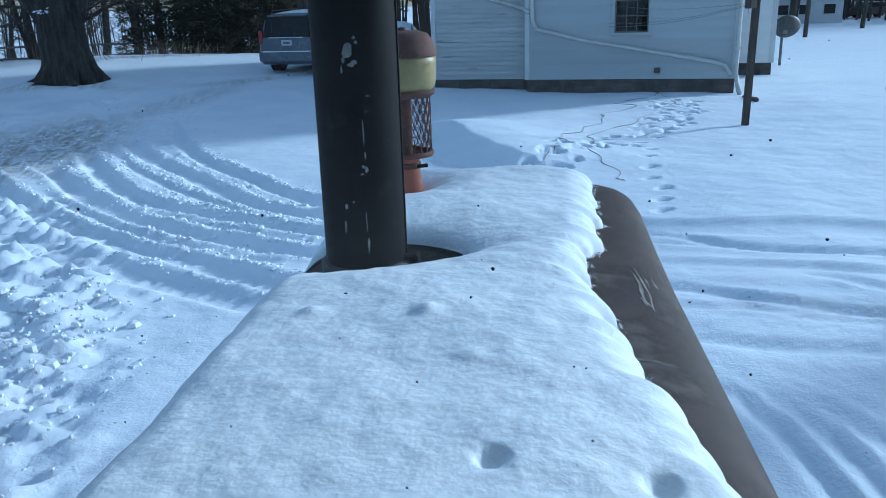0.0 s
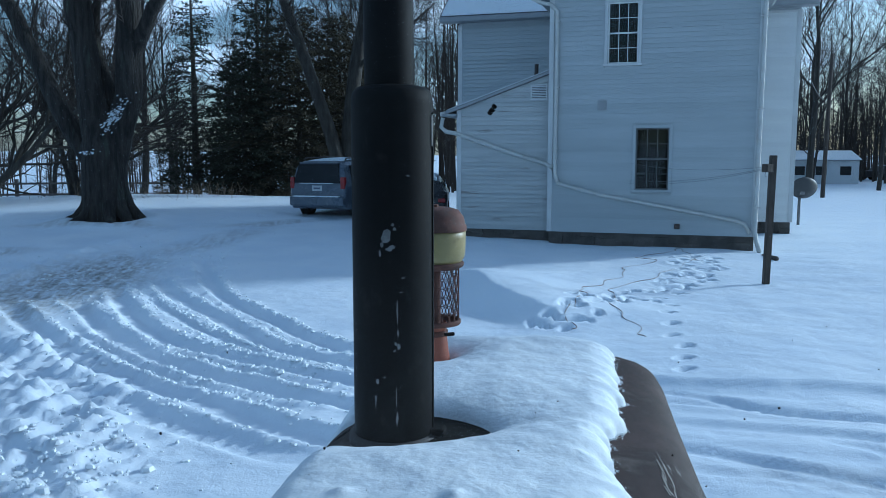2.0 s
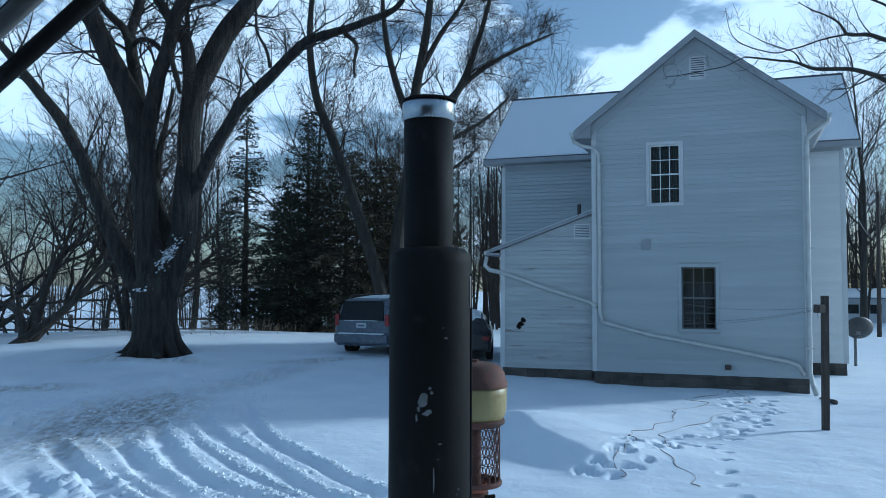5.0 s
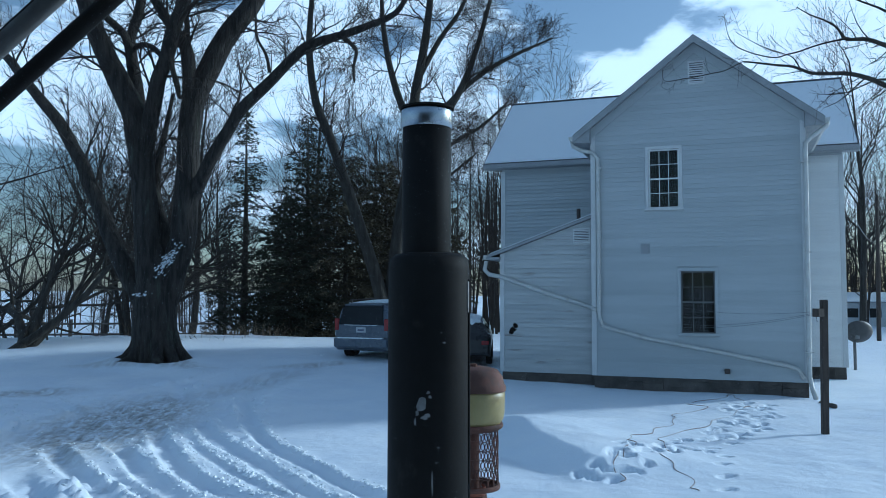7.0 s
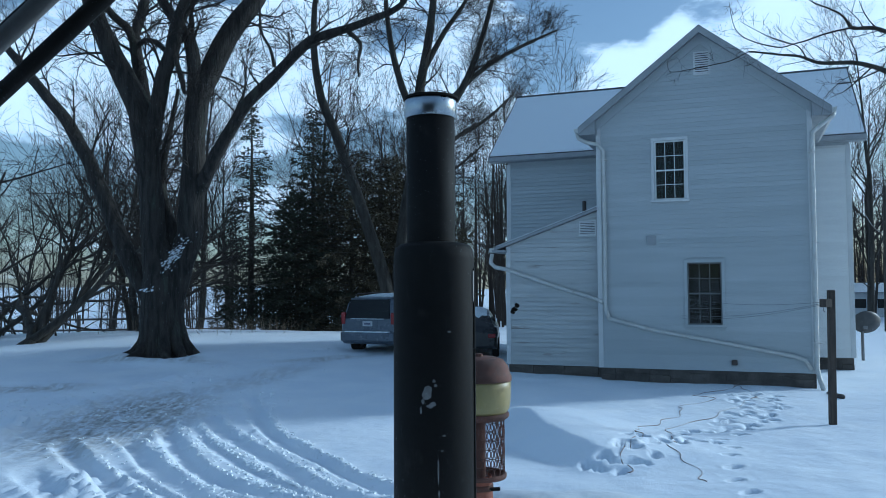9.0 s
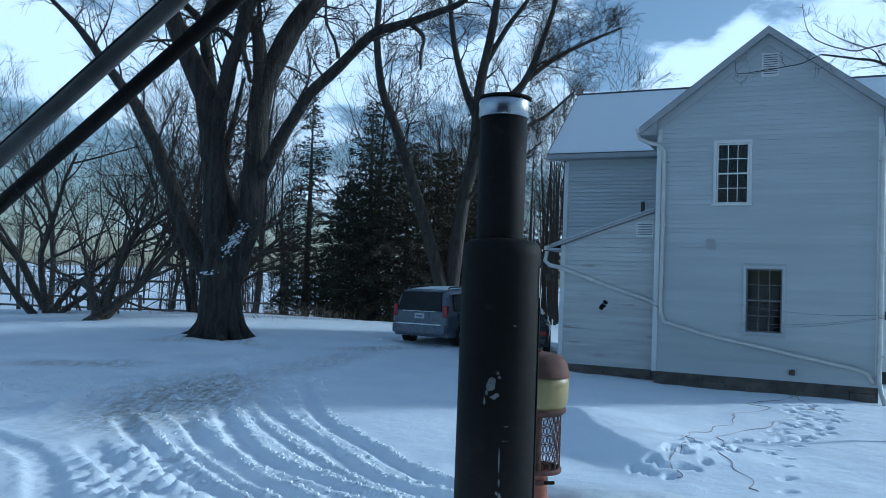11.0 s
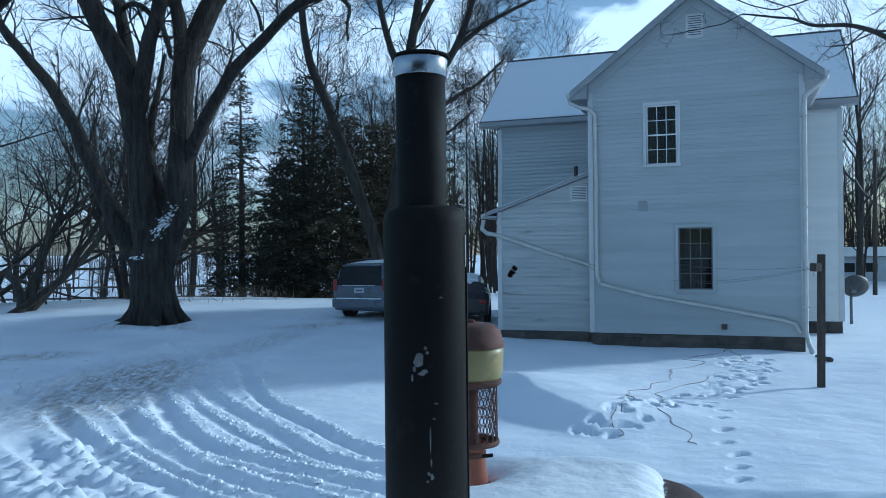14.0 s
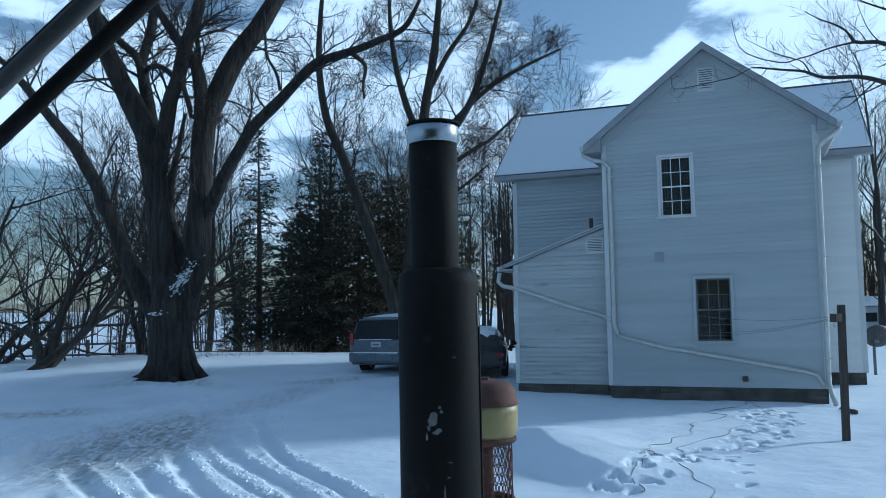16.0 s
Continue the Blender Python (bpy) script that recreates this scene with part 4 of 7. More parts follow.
tractor = thing("tractor", TR, "old tractor with brown-red hood under snow", "tractor")
HB, HF = 0.35, 2.50          # hood from cab to nose
HW = 0.427


def hood_z(b, a):
    """Height of the hood's skin at b to the right, a forward."""
    t = abs(b) / HW
    nose = max(0.0, (a - 2.36) / 0.16)
    z = 1.644 - 0.032 * t * t
    if t > 0.72:
        k = (t - 0.72) / 0.28
        z -= 0.085 * (1 - math.sqrt(max(0.0, 1 - k * k)))
    return z - 0.08 * nose * nose


def build_hood():
    g_ = Geo()
    bs = [-1, -0.985, -0.95, -0.9, -0.82, -0.72, -0.5, -0.25, 0, 0.25, 0.5, 0.72, 0.82, 0.9, 0.95, 0.985, 1]
    avals = [HB, 0.7, 1.0, 1.3, 1.6, 1.9, 2.15, 2.28, 2.36, 2.42, 2.46, 2.485, 2.50]
    vs, fs = [], []
    for a in avals:
        nose = max(0.0, (a - 2.28) / 0.22)
        wide = HW * (1 - 0.10 * nose ** 2.2) * (1 + 0.085 * max(0.0, 1.7 - a) / 1.2)
        row = [(-wide, a, 1.02)] + [(-wide, a, 1.40)] + [(b * wide, a, hood_z(b * HW, a)) for b in bs] + [(wide, a, 1.40), (wide, a, 1.02)]
        vs += row
    n = len(bs) + 4
    for i in range(len(avals) - 1):
        for j in range(n - 1):
            fs.append((i * n + j, i * n + j + 1, (i + 1) * n + j + 1, (i + 1) * n + j))
    fs.append(tuple((len(avals) - 1) * n + j for j in range(n)))
    fs.append(tuple(range(n - 1, -1, -1)))
    g_.add(vs, fs)
    hood = part("hood", g_, "hood", tractor, "dull brown-red hood sheet with scratches", smooth=True)
    line = [(b, 1.11, hood_z(b, 1.11) + 0.0015) for b in np.linspace(-0.42, 0.427, 40)]
    part("seam", Geo().tube(line, 0.0028, 5), "scratch", hood)
    rng = random.Random(9)
    for i in range(30):
        b, a = rng.uniform(0.33, 0.375), rng.uniform(1.32, 1.52)
        da, db = rng.uniform(0.02, 0.07), rng.uniform(0.0, 0.012)
        w = rng.uniform(0.0012, 0.0035)
        pts = []
        for aa, bb in ((a, b), (a + da, b - db), (a + da, b - db + w), (a, b + w)):
            pts.append((bb, aa, hood_z(bb, aa) + 0.0015))
        part("scratch", Geo().add(pts, [(0, 1, 2, 3)]), "scratch", hood)
    for i in range(9):
        b, a = rng.uniform(0.37, 0.395), rng.uniform(0.72, 0.98)
        w = rng.uniform(0.001, 0.003)
        pts = [(bb, aa, hood_z(bb, aa) + 0.0015) for aa, bb in ((a, b), (a + 0.06, b - 0.008), (a + 0.06, b - 0.008 + w), (a, b + w))]
        part("scratch", Geo().add(pts, [(0, 1, 2, 3)]), "scratch", hood)
    return hood


hood = build_hood()

MUF, PCL = (-0.236, 1.565), (-0.254, 2.20)   # stack and pre-cleaner, right and forward


def snow_edge(a):
    """Right-hand limit of the snow on the hood."""
    e = np.interp(a, [0.36, 0.62, 0.79, 1.01, 1.12, 1.25, 1.42, 1.52, 1.70, 1.95, 2.15, 2.36, 2.45], [0.41, 0.40, 0.352, 0.290, 0.272, 0.262, 0.240, 0.238, 0.280, 0.285, 0.290, 0.285, 0.26])
    return float(e - 0.015 + 0.016 * min(max((1.5 - a) / 0.5, 0), 1) + 0.008 * math.sin(a * 31) + 0.006 * math.sin(a * 57 + 1) + 0.006 * math.sin(a * 97 + 2))


def build_hood_snow():
    na, nb = 240, 120
    a0, a1 = 0.36, 2.46
    vs, fs = [], []
    dents = ((0.097, 0.680, 0.016, 0.016), (0.268, 0.665, 0.019, 0.016), (-0.033, 1.09, 0.018, -0.010), (-0.22, 1.10, 0.02, -0.010), (0.05, 0.93, 0.02, -0.006))
    for i in range(na + 1):
        a = a0 + (a1 - a0) * i / na
        hi, lo = snow_edge(a), -0.432 + 0.045 * min(max((1.6 - a) / 0.8, 0), 1)
        for j in range(nb + 1):
            t = j / nb
            b = lo + (hi - lo) * t
            base = hood_z(max(min(b, 0.42), -0.42), min(a, 2.45))
            er = (hi - b)
            el = (b - lo)
            ef = (a1 - a)
            th = 0.076 - 0.026 * min(max((a - 0.9) / 1.2, 0), 1)
            th *= math.sqrt(max(0.0, 1 - (1 - min(er / 0.075, 1)) ** 2)) if er < 0.075 else 1
            th *= (1 - (1 - min(el / 0.10, 1)) ** 2) * 0.9 + 0.1 if el < 0.10 else 1
            th *= math.sqrt(max(0.0, 1 - (1 - min(ef / 0.14, 1)) ** 2)) if ef < 0.14 else 1
            # melted hollows round the hot stack and the intake
            for (cb, ca), rad, soft in ((MUF, 0.125, 0.20), (PCL, 0.056, 0.17)):
                dx, dy = b - cb, a - ca
                stretch = 1.0 + (0.75 if dx > 0 and cb == MUF[0] else 0.0) * max(0.0, dx / (abs(dx) + abs(dy) + 1e-6))
                d = math.hypot(dx / stretch, dy)
                if cb == MUF[0] and ca == MUF[1] and dx < -0.02:
                    d -= 0.10 * min(1.0, -dx / 0.12) * max(0.0, 1 - abs(dy - 0.05) / 0.16)
                k = min(max((d - rad) / soft, 0), 1)
                th *= math.sqrt(max(0.0, 1 - (1 - k) ** 2))
            n1 = noise.noise(Vector((b * 5, a * 5, 0))) * 0.009 + noise.noise(Vector((b * 18, a * 18, 3))) * 0.0030 + noise.noise(Vector((b * 45, a * 45, 7))) * 0.0012 + noise.noise(Vector((b * 90, a * 90, 9))) * 0.0006
            z = base - 0.004 + th + (n1 * min(1.0, th / 0.05))
            for db, da, rr, dep in dents:
                e = math.hypot(b - db, (a - da)) / rr
                z -= dep * math.exp(-e ** (4 if dep > 0 else 2))
            vs.append((b, a, z if th > 0.002 else base - 0.006))
    for i in range(na):
        for j in range(nb):
            k = i * (nb + 1) + j
            fs.append((k, k + 1, k + nb + 2, k + nb + 1))
    me = bpy.data.meshes.new("hood_snow")
    me.from_pydata(vs, [], fs)
    me.polygons.foreach_set("use_smooth", [True] * len(me.polygons))
    me.materials.append(M["snow_soft"])
    ob = new("hood_snow", me)
    ob.matrix_world = TR
    tagged(ob, "thick crusted snow lying on the tractor hood", "snow")
    # ragged frozen crumbs along the melting edge
    crumbs = Geo()
    rng = random.Random(12)
    for i in range(700):
        a = rng.uniform(0.7, 2.4)
        b = snow_edge(a) - 0.003 + min(rng.expovariate(200), 0.02)
        z = hood_z(min(b, 0.42), min(a, 2.45)) + 0.003
        s = rng.uniform(0.0012, 0.0034)
        q = [(b + rng.gauss(0, s), a + rng.gauss(0, s), z + rng.uniform(-0.002, s)) for _ in range(4)]
        crumbs.add(q, [(0, 1, 2), (0, 2, 3), (0, 3, 1), (1, 3, 2)])
    c = part("snow_crumbs", crumbs, "snow_soft", ob)
    return ob


build_hood_snow()


def build_stack():
    cx, cy = MUF
    zb = hood_z(cx, cy) - 0.02
    st = part("muffler", Geo().lathe([(0.0, zb), (0.086, zb), (0.087, zb + 0.02), (0.0865, 2.36), (0.0835, 2.383), (0.072, 2.392), (0.054, 2.396), (0.0, 2.396)], 40, (cx, cy)), "black_paint", tractor, "black painted exhaust muffler with chipped spots", smooth=True)
    part("tailpipe", Geo().lathe([(0.0515, 2.394), (0.0525, 2.45), (0.0525, 2.697), (0.047, 2.697), (0.047, 2.42)], 36, (cx - 0.006, cy)), "black_paint", tractor, "plain black exhaust outlet pipe", smooth=True)
    clamp = part("clamp_ring", Geo().lathe([(0.0535, 2.665), (0.0565, 2.667), (0.0567, 2.701), (0.0545, 2.704), (0.0495, 2.703)], 36, (cx - 0.006, cy)), "chrome", tractor, "shiny steel band clamp", smooth=True)
    for ang in (75,):
        r = radians(ang)
        part("bolt", Geo().tube([(cx - 0.006 + 0.056 * math.cos(r), cy + 0.056 * math.sin(r), 2.685), (cx - 0.006 + 0.060 * math.cos(r), cy + 0.060 * math.sin(r), 2.685)], 0.006, 6), "soot", clamp)
    part("rain_flap", Geo().lathe([(0.0, 2.7065), (0.058, 2.7065), (0.058, 2.711), (0.0, 2.713)], 28, (cx - 0.004, cy)), "soot", tractor, "sooty rain cap")
    # folded seam and wrap edge down the shell
    for ang, r0, wdt, z0, z1 in ((-2, 0.0862, 0.006, zb + 0.01, 2.34),):
        a = radians(ang)
        m_ = Matrix.Translation((cx, cy, 0)) @ Matrix.Rotation(a, 4, "Z")
        part("seam", Geo().box((r0 - 0.004, -wdt / 2, z0), (r0 + 0.0035, wdt / 2, z1), m_), "black_paint", st, bevel=0.0015)
    part("label_plate", Geo().box((0.085, -0.007, 2.27), (0.0885, 0.007, 2.335), Matrix.Translation((cx, cy, 0)) @ Matrix.Rotation(radians(-4), 4, "Z")), "bare_metal", st)
    part("collar", Geo().lathe([(0.087, zb), (0.099, zb + 0.004), (0.099, zb + 0.03), (0.0872, zb + 0.034)], 36, (cx, cy)), "tractor_dark", st, smooth=True)
    disc = [(cx + 0.03 + 0.185 * math.cos(a), cy + 0.135 * math.sin(a)) for a in np.linspace(0, 6.283, 29)[:-1]]
    part("heat_plate", Geo().add([(x, y, hood_z(x, y) + 0.003) for x, y in disc] + [(cx, cy, hood_z(cx, cy) + 0.006)], [(i, (i + 1) % 28, 28) for i in range(28)]), "soot", tractor, "sooty plate round the exhaust")
    part("bracket", Geo().box((cx + 0.075, cy - 0.02, zb + 0.0), (cx + 0.115, cy + 0.02, zb + 0.045)), "soot", tractor, bevel=0.006)
    # paint chips, curved to the shell
    rng = random.Random(21)

    def chip(ang, z, w, h, n=9, jag=0.35):
        pts = []
        for i in range(n):
            t = 2 * math.pi * i / n
            k = 0.8 * (1 + rng.uniform(-jag, jag))
            a = radians(ang) + math.cos(t) * w * k / 0.087
            pts.append((cx + 0.0878 * math.cos(a), cy + 0.0878 * math.sin(a), z + math.sin(t) * h * k))
        inner = [(cx + (x - cx) * 0.99, cy + (y - cy) * 0.99, z_) for x, y, z_ in pts]
        part("paint_chip", Geo().add(pts + inner, [tuple(range(n)), tuple(range(2 * n - 1, n - 1, -1))] + [(i, (i + 1) % n, n + (i + 1) % n, n + i) for i in range(n)]), "bare_metal", st)
    face = -86  # towards the cab
    for da, z, w, h in ((0, 2.073, 0.013, 0.017), (9, 2.096, 0.005, 0.005), (10.5, 2.087, 0.004, 0.004), (-6, 2.055, 0.004, 0.008), (-9, 2.038, 0.003, 0.008), (3, 2.046, 0.008, 0.005), (8, 2.05, 0.007, 0.006)):
        chip(face + da, z + 0.014, w, h)
    for da, z, w, h in ((14, 1.93, 0.0016, 0.032), (15, 1.885, 0.002, 0.012), (12, 1.862, 0.004, 0.004), (16, 1.855, 0.0035, 0.007), (10, 1.847, 0.003, 0.003), (12, 1.75, 0.0016, 0.03), (13, 1.70, 0.0025, 0.02), (-14, 1.78, 0.004, 0.006), (-17, 1.74, 0.003, 0.014), (22, 2.0, 0.005, 0.0012), (30, 2.21, 0.006, 0.002), (-4, 1.79, 0.003, 0.003), (20, 1.97, 0.004, 0.0012)):
        chip(face + da, z, w, h, 8, 0.45)
    for i in range(14):
        chip(face + rng.uniform(-60, 60), rng.uniform(1.66, 2.3), rng.uniform(0.0006, 0.0016), rng.uniform(0.0006, 0.002), 6)


build_stack()


def build_precleaner():
    cx, cy = PCL
    z0 = hood_z(cx, cy) - 0.02
    part("intake_pipe", Geo().lathe([(0.046, z0), (0.046, z0 + 0.03), (0.041, z0 + 0.06), (0.036, z0 + 0.11), (0.0355, 1.759)], 24, (cx, cy)), "orange_pipe", tractor, "faded orange intake pipe", smooth=True)
    cl = part("hose_clamp", Geo().lathe([(0.036, 1.717), (0.0395, 1.718), (0.0395, 1.733), (0.036, 1.734)], 24, (cx, cy)), "rust", tractor, smooth=True)
    part("clamp_screw", Geo().tube([(cx + 0.035, cy - 0.03, 1.726), (cx + 0.06, cy - 0.015, 1.726)], 0.006, 6), "soot", cl)
    # perforated cage with real holes
    cage = Geo()
    R, zlo, zhi, cols, rows = 0.073, 1.764, 1.921, 20, 6
    dz, da = (zhi - zlo) / rows, 2 * math.pi / cols
    for i in range(rows):
        for j in range(cols):
            ac, zc = (j + (0.5 if i % 2 else 0.0)) * da, zlo + (i + 0.5) * dz
            sq, hole = [], []
            for k in range(8):
                t = 2 * math.pi * k / 8 + math.pi / 8
                ox, oz = math.cos(t), math.sin(t)
                mx = max(abs(ox), abs(oz))
                sq.append((ac + ox / mx * da / 2, zc + oz / mx * dz / 2))
                hole.append((ac + ox * da * 0.455, zc + oz * dz * 0.455))
            vs = []
            for r in (R, R - 0.003):
                vs += [(cx + r * math.cos(a), cy + r * math.sin(a), z) for a, z in sq + hole]
            fs = []
            for k in range(8):
                n = (k + 1) % 8
                fs += [(k, n, 8 + n, 8 + k), (16 + n, 16 + k, 24 + k, 24 + n), (8 + k, 8 + n, 24 + n, 24 + k)]
            cage.add(vs, fs)
    part("perforated_cage", cage, "rust", tractor, "rusty perforated intake screen")
    part("lower_ring", Geo().lathe([(0.030, 1.751), (0.076, 1.753), (0.078, 1.757), (0.078, 1.765), (0.0725, 1.767)], 32, (cx, cy)), "rust", tractor, smooth=True)
    part("upper_ring", Geo().lathe([(0.0725, 1.919), (0.083, 1.925), (0.087, 1.931), (0.085, 1.939), (0.04, 1.94)], 32, (cx, cy)), "rust", tractor, smooth=True)
    part("core_tube", Geo().lathe([(0.018, 1.754), (0.018, 1.939)], 16, (cx, cy)), "rust", tractor, smooth=True)
    part("dust_bowl", Geo().lathe([(0.078, 1.939), (0.087, 1.951), (0.0905, 1.969), (0.0915, 2.009), (0.0915, 2.037), (0.05, 2.038)], 40, (cx, cy)), "yellow", tractor, "grimy yellow dust bowl", smooth=True)
    part("bowl_cap", Geo().lathe([(0.0945, 2.031), (0.0945, 2.045), (0.090, 2.051), (0.085, 2.072), (0.070, 2.091), (0.045, 2.099), (0.0, 2.1)], 36, (cx, cy)), "rust", tractor, "rusty brown domed cap", smooth=True)
    part("wing_nut", Geo().lathe([(0.0, 2.098), (0.012, 2.099), (0.012, 2.107), (0.0, 2.109)], 8, (cx, cy)), "rust", tractor)


build_precleaner()
# chassis, axle, wheels and cab shell
part("chassis", Geo().box((-0.24, -0.9, 0.55), (0.24, 2.42, 1.03)), "tractor_dark", tractor, bevel=0.02)
part("front_axle", Geo().box((-0.44, 1.95, 0.42), (0.44, 2.08, 0.56)), "tractor_dark", tractor, bevel=0.015)


def wheel(x, y, r, w, lugs):
    g_ = Geo()
    prof = [(r * 0.55, -w / 2), (r * 0.9, -w / 2), (r * 0.97, -w * 0.4), (r, -w * 0.2), (r, w * 0.2), (r * 0.97, w * 0.4), (r * 0.9, w / 2), (r * 0.55, w / 2), (r * 0.55, -w / 2)]
    g_.lathe(prof, 32)
    rot = pose(x, y, r - 0.02, 0, 90, 0)
    g_.v = [tuple(rot @ Vector(p)) for p in g_.v]
    for i in range(lugs):
        a = 2 * math.pi * i / lugs
        m_ = rot @ Matrix.Rotation(a, 4, "Z")
        g_.box((r - 0.01, -0.025, -w / 2), (r + 0.025, 0.025, w / 2), m_)
    tyre = part("tyre", g_, "rubber", tractor)
    rim = Geo().lathe([(0.0, -w * 0.1), (r * 0.3, -w * 0.12), (r * 0.5, -w * 0.3), (r * 0.56, -w * 0.35), (r * 0.56, w * 0.35), (r * 0.5, w * 0.3), (r * 0.3, w * 0.12), (0.0, w * 0.1)], 24)
    rim.v = [tuple(rot @ Vector(p)) for p in rim.v]
    part("rim", rim, "hood", tyre, smooth=True)


for sx in (-1, 1):
    wheel(sx * 0.50, 2.0, 0.42, 0.18, 0)
    wheel(sx * 0.85, -0.75, 0.78, 0.42, 22)
part("rear_axle", Geo().box((-0.8, -0.86, 0.66), (0.8, -0.64, 0.88)), "tractor_dark", tractor, bevel=0.02)
part("cab_floor", Geo().box((-0.78, -1.25, 1.05), (0.78, 0.30, 1.10)), "tractor_dark", tractor)
part("cab_front", Geo().box((-0.78, 0.30, 1.05), (0.78, 0.345, 1.62)), "tractor_dark", tractor)
part("cab_roof", Geo().box((-0.80, -1.35, 2.92), (0.80, 0.50, 3.02)), "hood", tractor, bevel=0.03)
# unseen full-height panel, added to keep bright reflections off the windshield
part("cab_rear_blocker", Geo().box((-0.78, -1.30, 1.10), (0.78, -1.25, 2.915)), "tractor_dark", tractor)
for sx in (-1, 1):
    part("cab_side", Geo().box((sx * 0.78 - 0.02, -1.25, 1.10), (sx * 0.78 + 0.02, 0.30, 1.75)), "tractor_dark", tractor)
    # unseen panel in place of side glass, blocks light behind the windshield
    part("cab_side_blocker", Geo().box((sx * 0.78 - 0.02, -1.245, 1.755), (sx * 0.78 + 0.02, -0.1, 2.915)), "tractor_dark", tractor)
    for y in (-1.24, 0.42):
        part("cab_post", Geo().box((sx * 0.76 - 0.03, y - 0.03, 1.05), (sx * 0.76 + 0.03, y + 0.03, 2.92)), "tractor_dark", tractor, bevel=0.008)
GLASS_A = 0.45
ws = part("windshield", Geo().box((-0.74, GLASS_A, 1.64), (0.74, GLASS_A + 0.005, 2.90)), "windshield", tractor, "clear cab windshield with mud specks")
ws.visible_shadow = False
part("windshield_frame", Geo().box((-0.78, GLASS_A - 0.02, 1.58), (0.78, GLASS_A + 0.02, 1.638)).box((-0.78, GLASS_A - 0.02, 2.90), (0.78, GLASS_A + 0.02, 2.94)).box((-0.78, GLASS_A - 0.02, 1.64), (-0.742, GLASS_A + 0.02, 2.90)).box((0.742, GLASS_A - 0.02, 1.64), (0.78, GLASS_A + 0.02, 2.90)), "rubber", tractor)


def build_specks():
    rng = random.Random(33)
    g_ = Geo()
    spots = [(0.264, 2.072), (0.217, 2.043), (0.253, 1.984), (0.245, 1.976), (0.287, 1.926), (0.103, 1.977), (0.118, 1.997), (0.109, 2.04), (0.017, 1.978), (-0.16, 1.872), (-0.077, 1.872), (0.053, 1.827), (0.186, 1.872), (-0.112, 2.104), (-0.169, 2.037), (-0.037, 2.033), (0.18, 1.927), (0.172, 1.928), (0.064, 1.913), (0.336, 2.009), (0.325, 2.019), (0.286, 2.081), (-0.136, 1.943)]
    spots = [(b, z, rng.uniform(0.0006, 0.0012)) for b, z in spots]
    spots += [(rng.uniform(-0.3, 0.4), rng.uniform(1.85, 2.15), rng.uniform(0.0003, 0.0006)) for _ in range(40)]
    spots += [(0.088, 2.283, 0.0022), (0.0895, 2.2855, 0.0018), (0.0865, 2.281, 0.0015)]
    for b, z, r in spots:
        n = 7
        for y in (GLASS_A - 0.0006,):
            pts = [(b + r * rng.uniform(0.5, 1.4) * math.cos(6.283 * i / n), y, z + r * rng.uniform(0.5, 1.4) * math.sin(6.283 * i / n)) for i in range(n)]
            g_.add(pts + [(b, y - 0.0008, z)], [(i, (i + 1) % n, n) for i in range(n)] + [tuple(range(n - 1, -1, -1))])
    ob = part("mud_specks", g_, "speck", ws, "dark dried mud specks and grit")
    tagged(ob, kind="stuff")


build_specks()
# wiper: blade and arm on the outside of the glass
wp = part("wiper_arm", Geo().tube([(-0.72, 0.550, 2.324), (-0.428, 0.550, 2.543), (-0.388, 0.550, 2.573), (-0.16, 0.550, 2.745), (-0.05, 0.500, 2.83), (-0.04, 0.460, 2.87)], 0.0095, 8), "wiper_grey", tractor, "grey wiper arm", smooth=True)
part("wiper_spine", Geo().tube([(-0.72, 0.555, 2.338), (-0.428, 0.555, 2.557), (-0.388, 0.555, 2.587), (-0.16, 0.555, 2.759)], 0.006, 6), "rubber", wp, smooth=True)
part("wiper_blade", Geo().tube([(-0.74, 0.530, 2.235), (-0.408, 0.530, 2.485), (-0.31, 0.530, 2.559), (-0.13, 0.530, 2.695)], 0.0082, 8), "rubber", tractor, "black rubber wiper blade", smooth=True)
part("wiper_link", Geo().tube([(-0.13, 0.530, 2.695), (-0.12, 0.545, 2.77)], 0.006, 6), "rubber", tractor)

# ================= trees =================


def spread(pts, n):
    """A smooth run of n points a span through given points."""
    P = [Vector(p) for p in pts]
    out = []
    for i in range(len(P) - 1):
        p0, p1, p2, p3 = P[max(i - 1, 0)], P[i], P[i + 1], P[min(i + 2, len(P) - 1)]
        for k in range(n):
            t = k / n
            out.append(0.5 * ((2 * p1) + (p2 - p0) * t + (2 * p0 - 5 * p1 + 4 * p2 - p3) * t * t + (-p0 + 3 * p1 - 3 * p2 + p3) * t ** 3))
    out.append(P[-1])
    return out


def shoot(paths, rng, p, d, length, r, level, top_level, kids, wob=0.16, lift=0.03, angle=(25, 60), shrink=(0.45, 0.75), r_min=0.004):
    """A branch and, by chance, its side shoots, down to top_level."""
    n = 7 if level <= 1 else (5 if level == 2 else 4)
    pts, rad = [p.copy()], [r]
    d = d.normalized()
    for i in range(n):
        d = (d + Vector((rng.gauss(0, wob), rng.gauss(0, wob), rng.gauss(0, wob) + lift))).normalized()
        p = p + d * (length / n)
        pts.append(p.copy())
        rad.append(max(r * (1 - 0.75 * (i + 1) / n), r_min * 0.7))
    paths.append((pts, rad, level))
    if level >= top_level:
        return
    side_shoots(paths, rng, pts, rad, length, level, top_level, kids, wob, lift, angle, shrink, r_min)


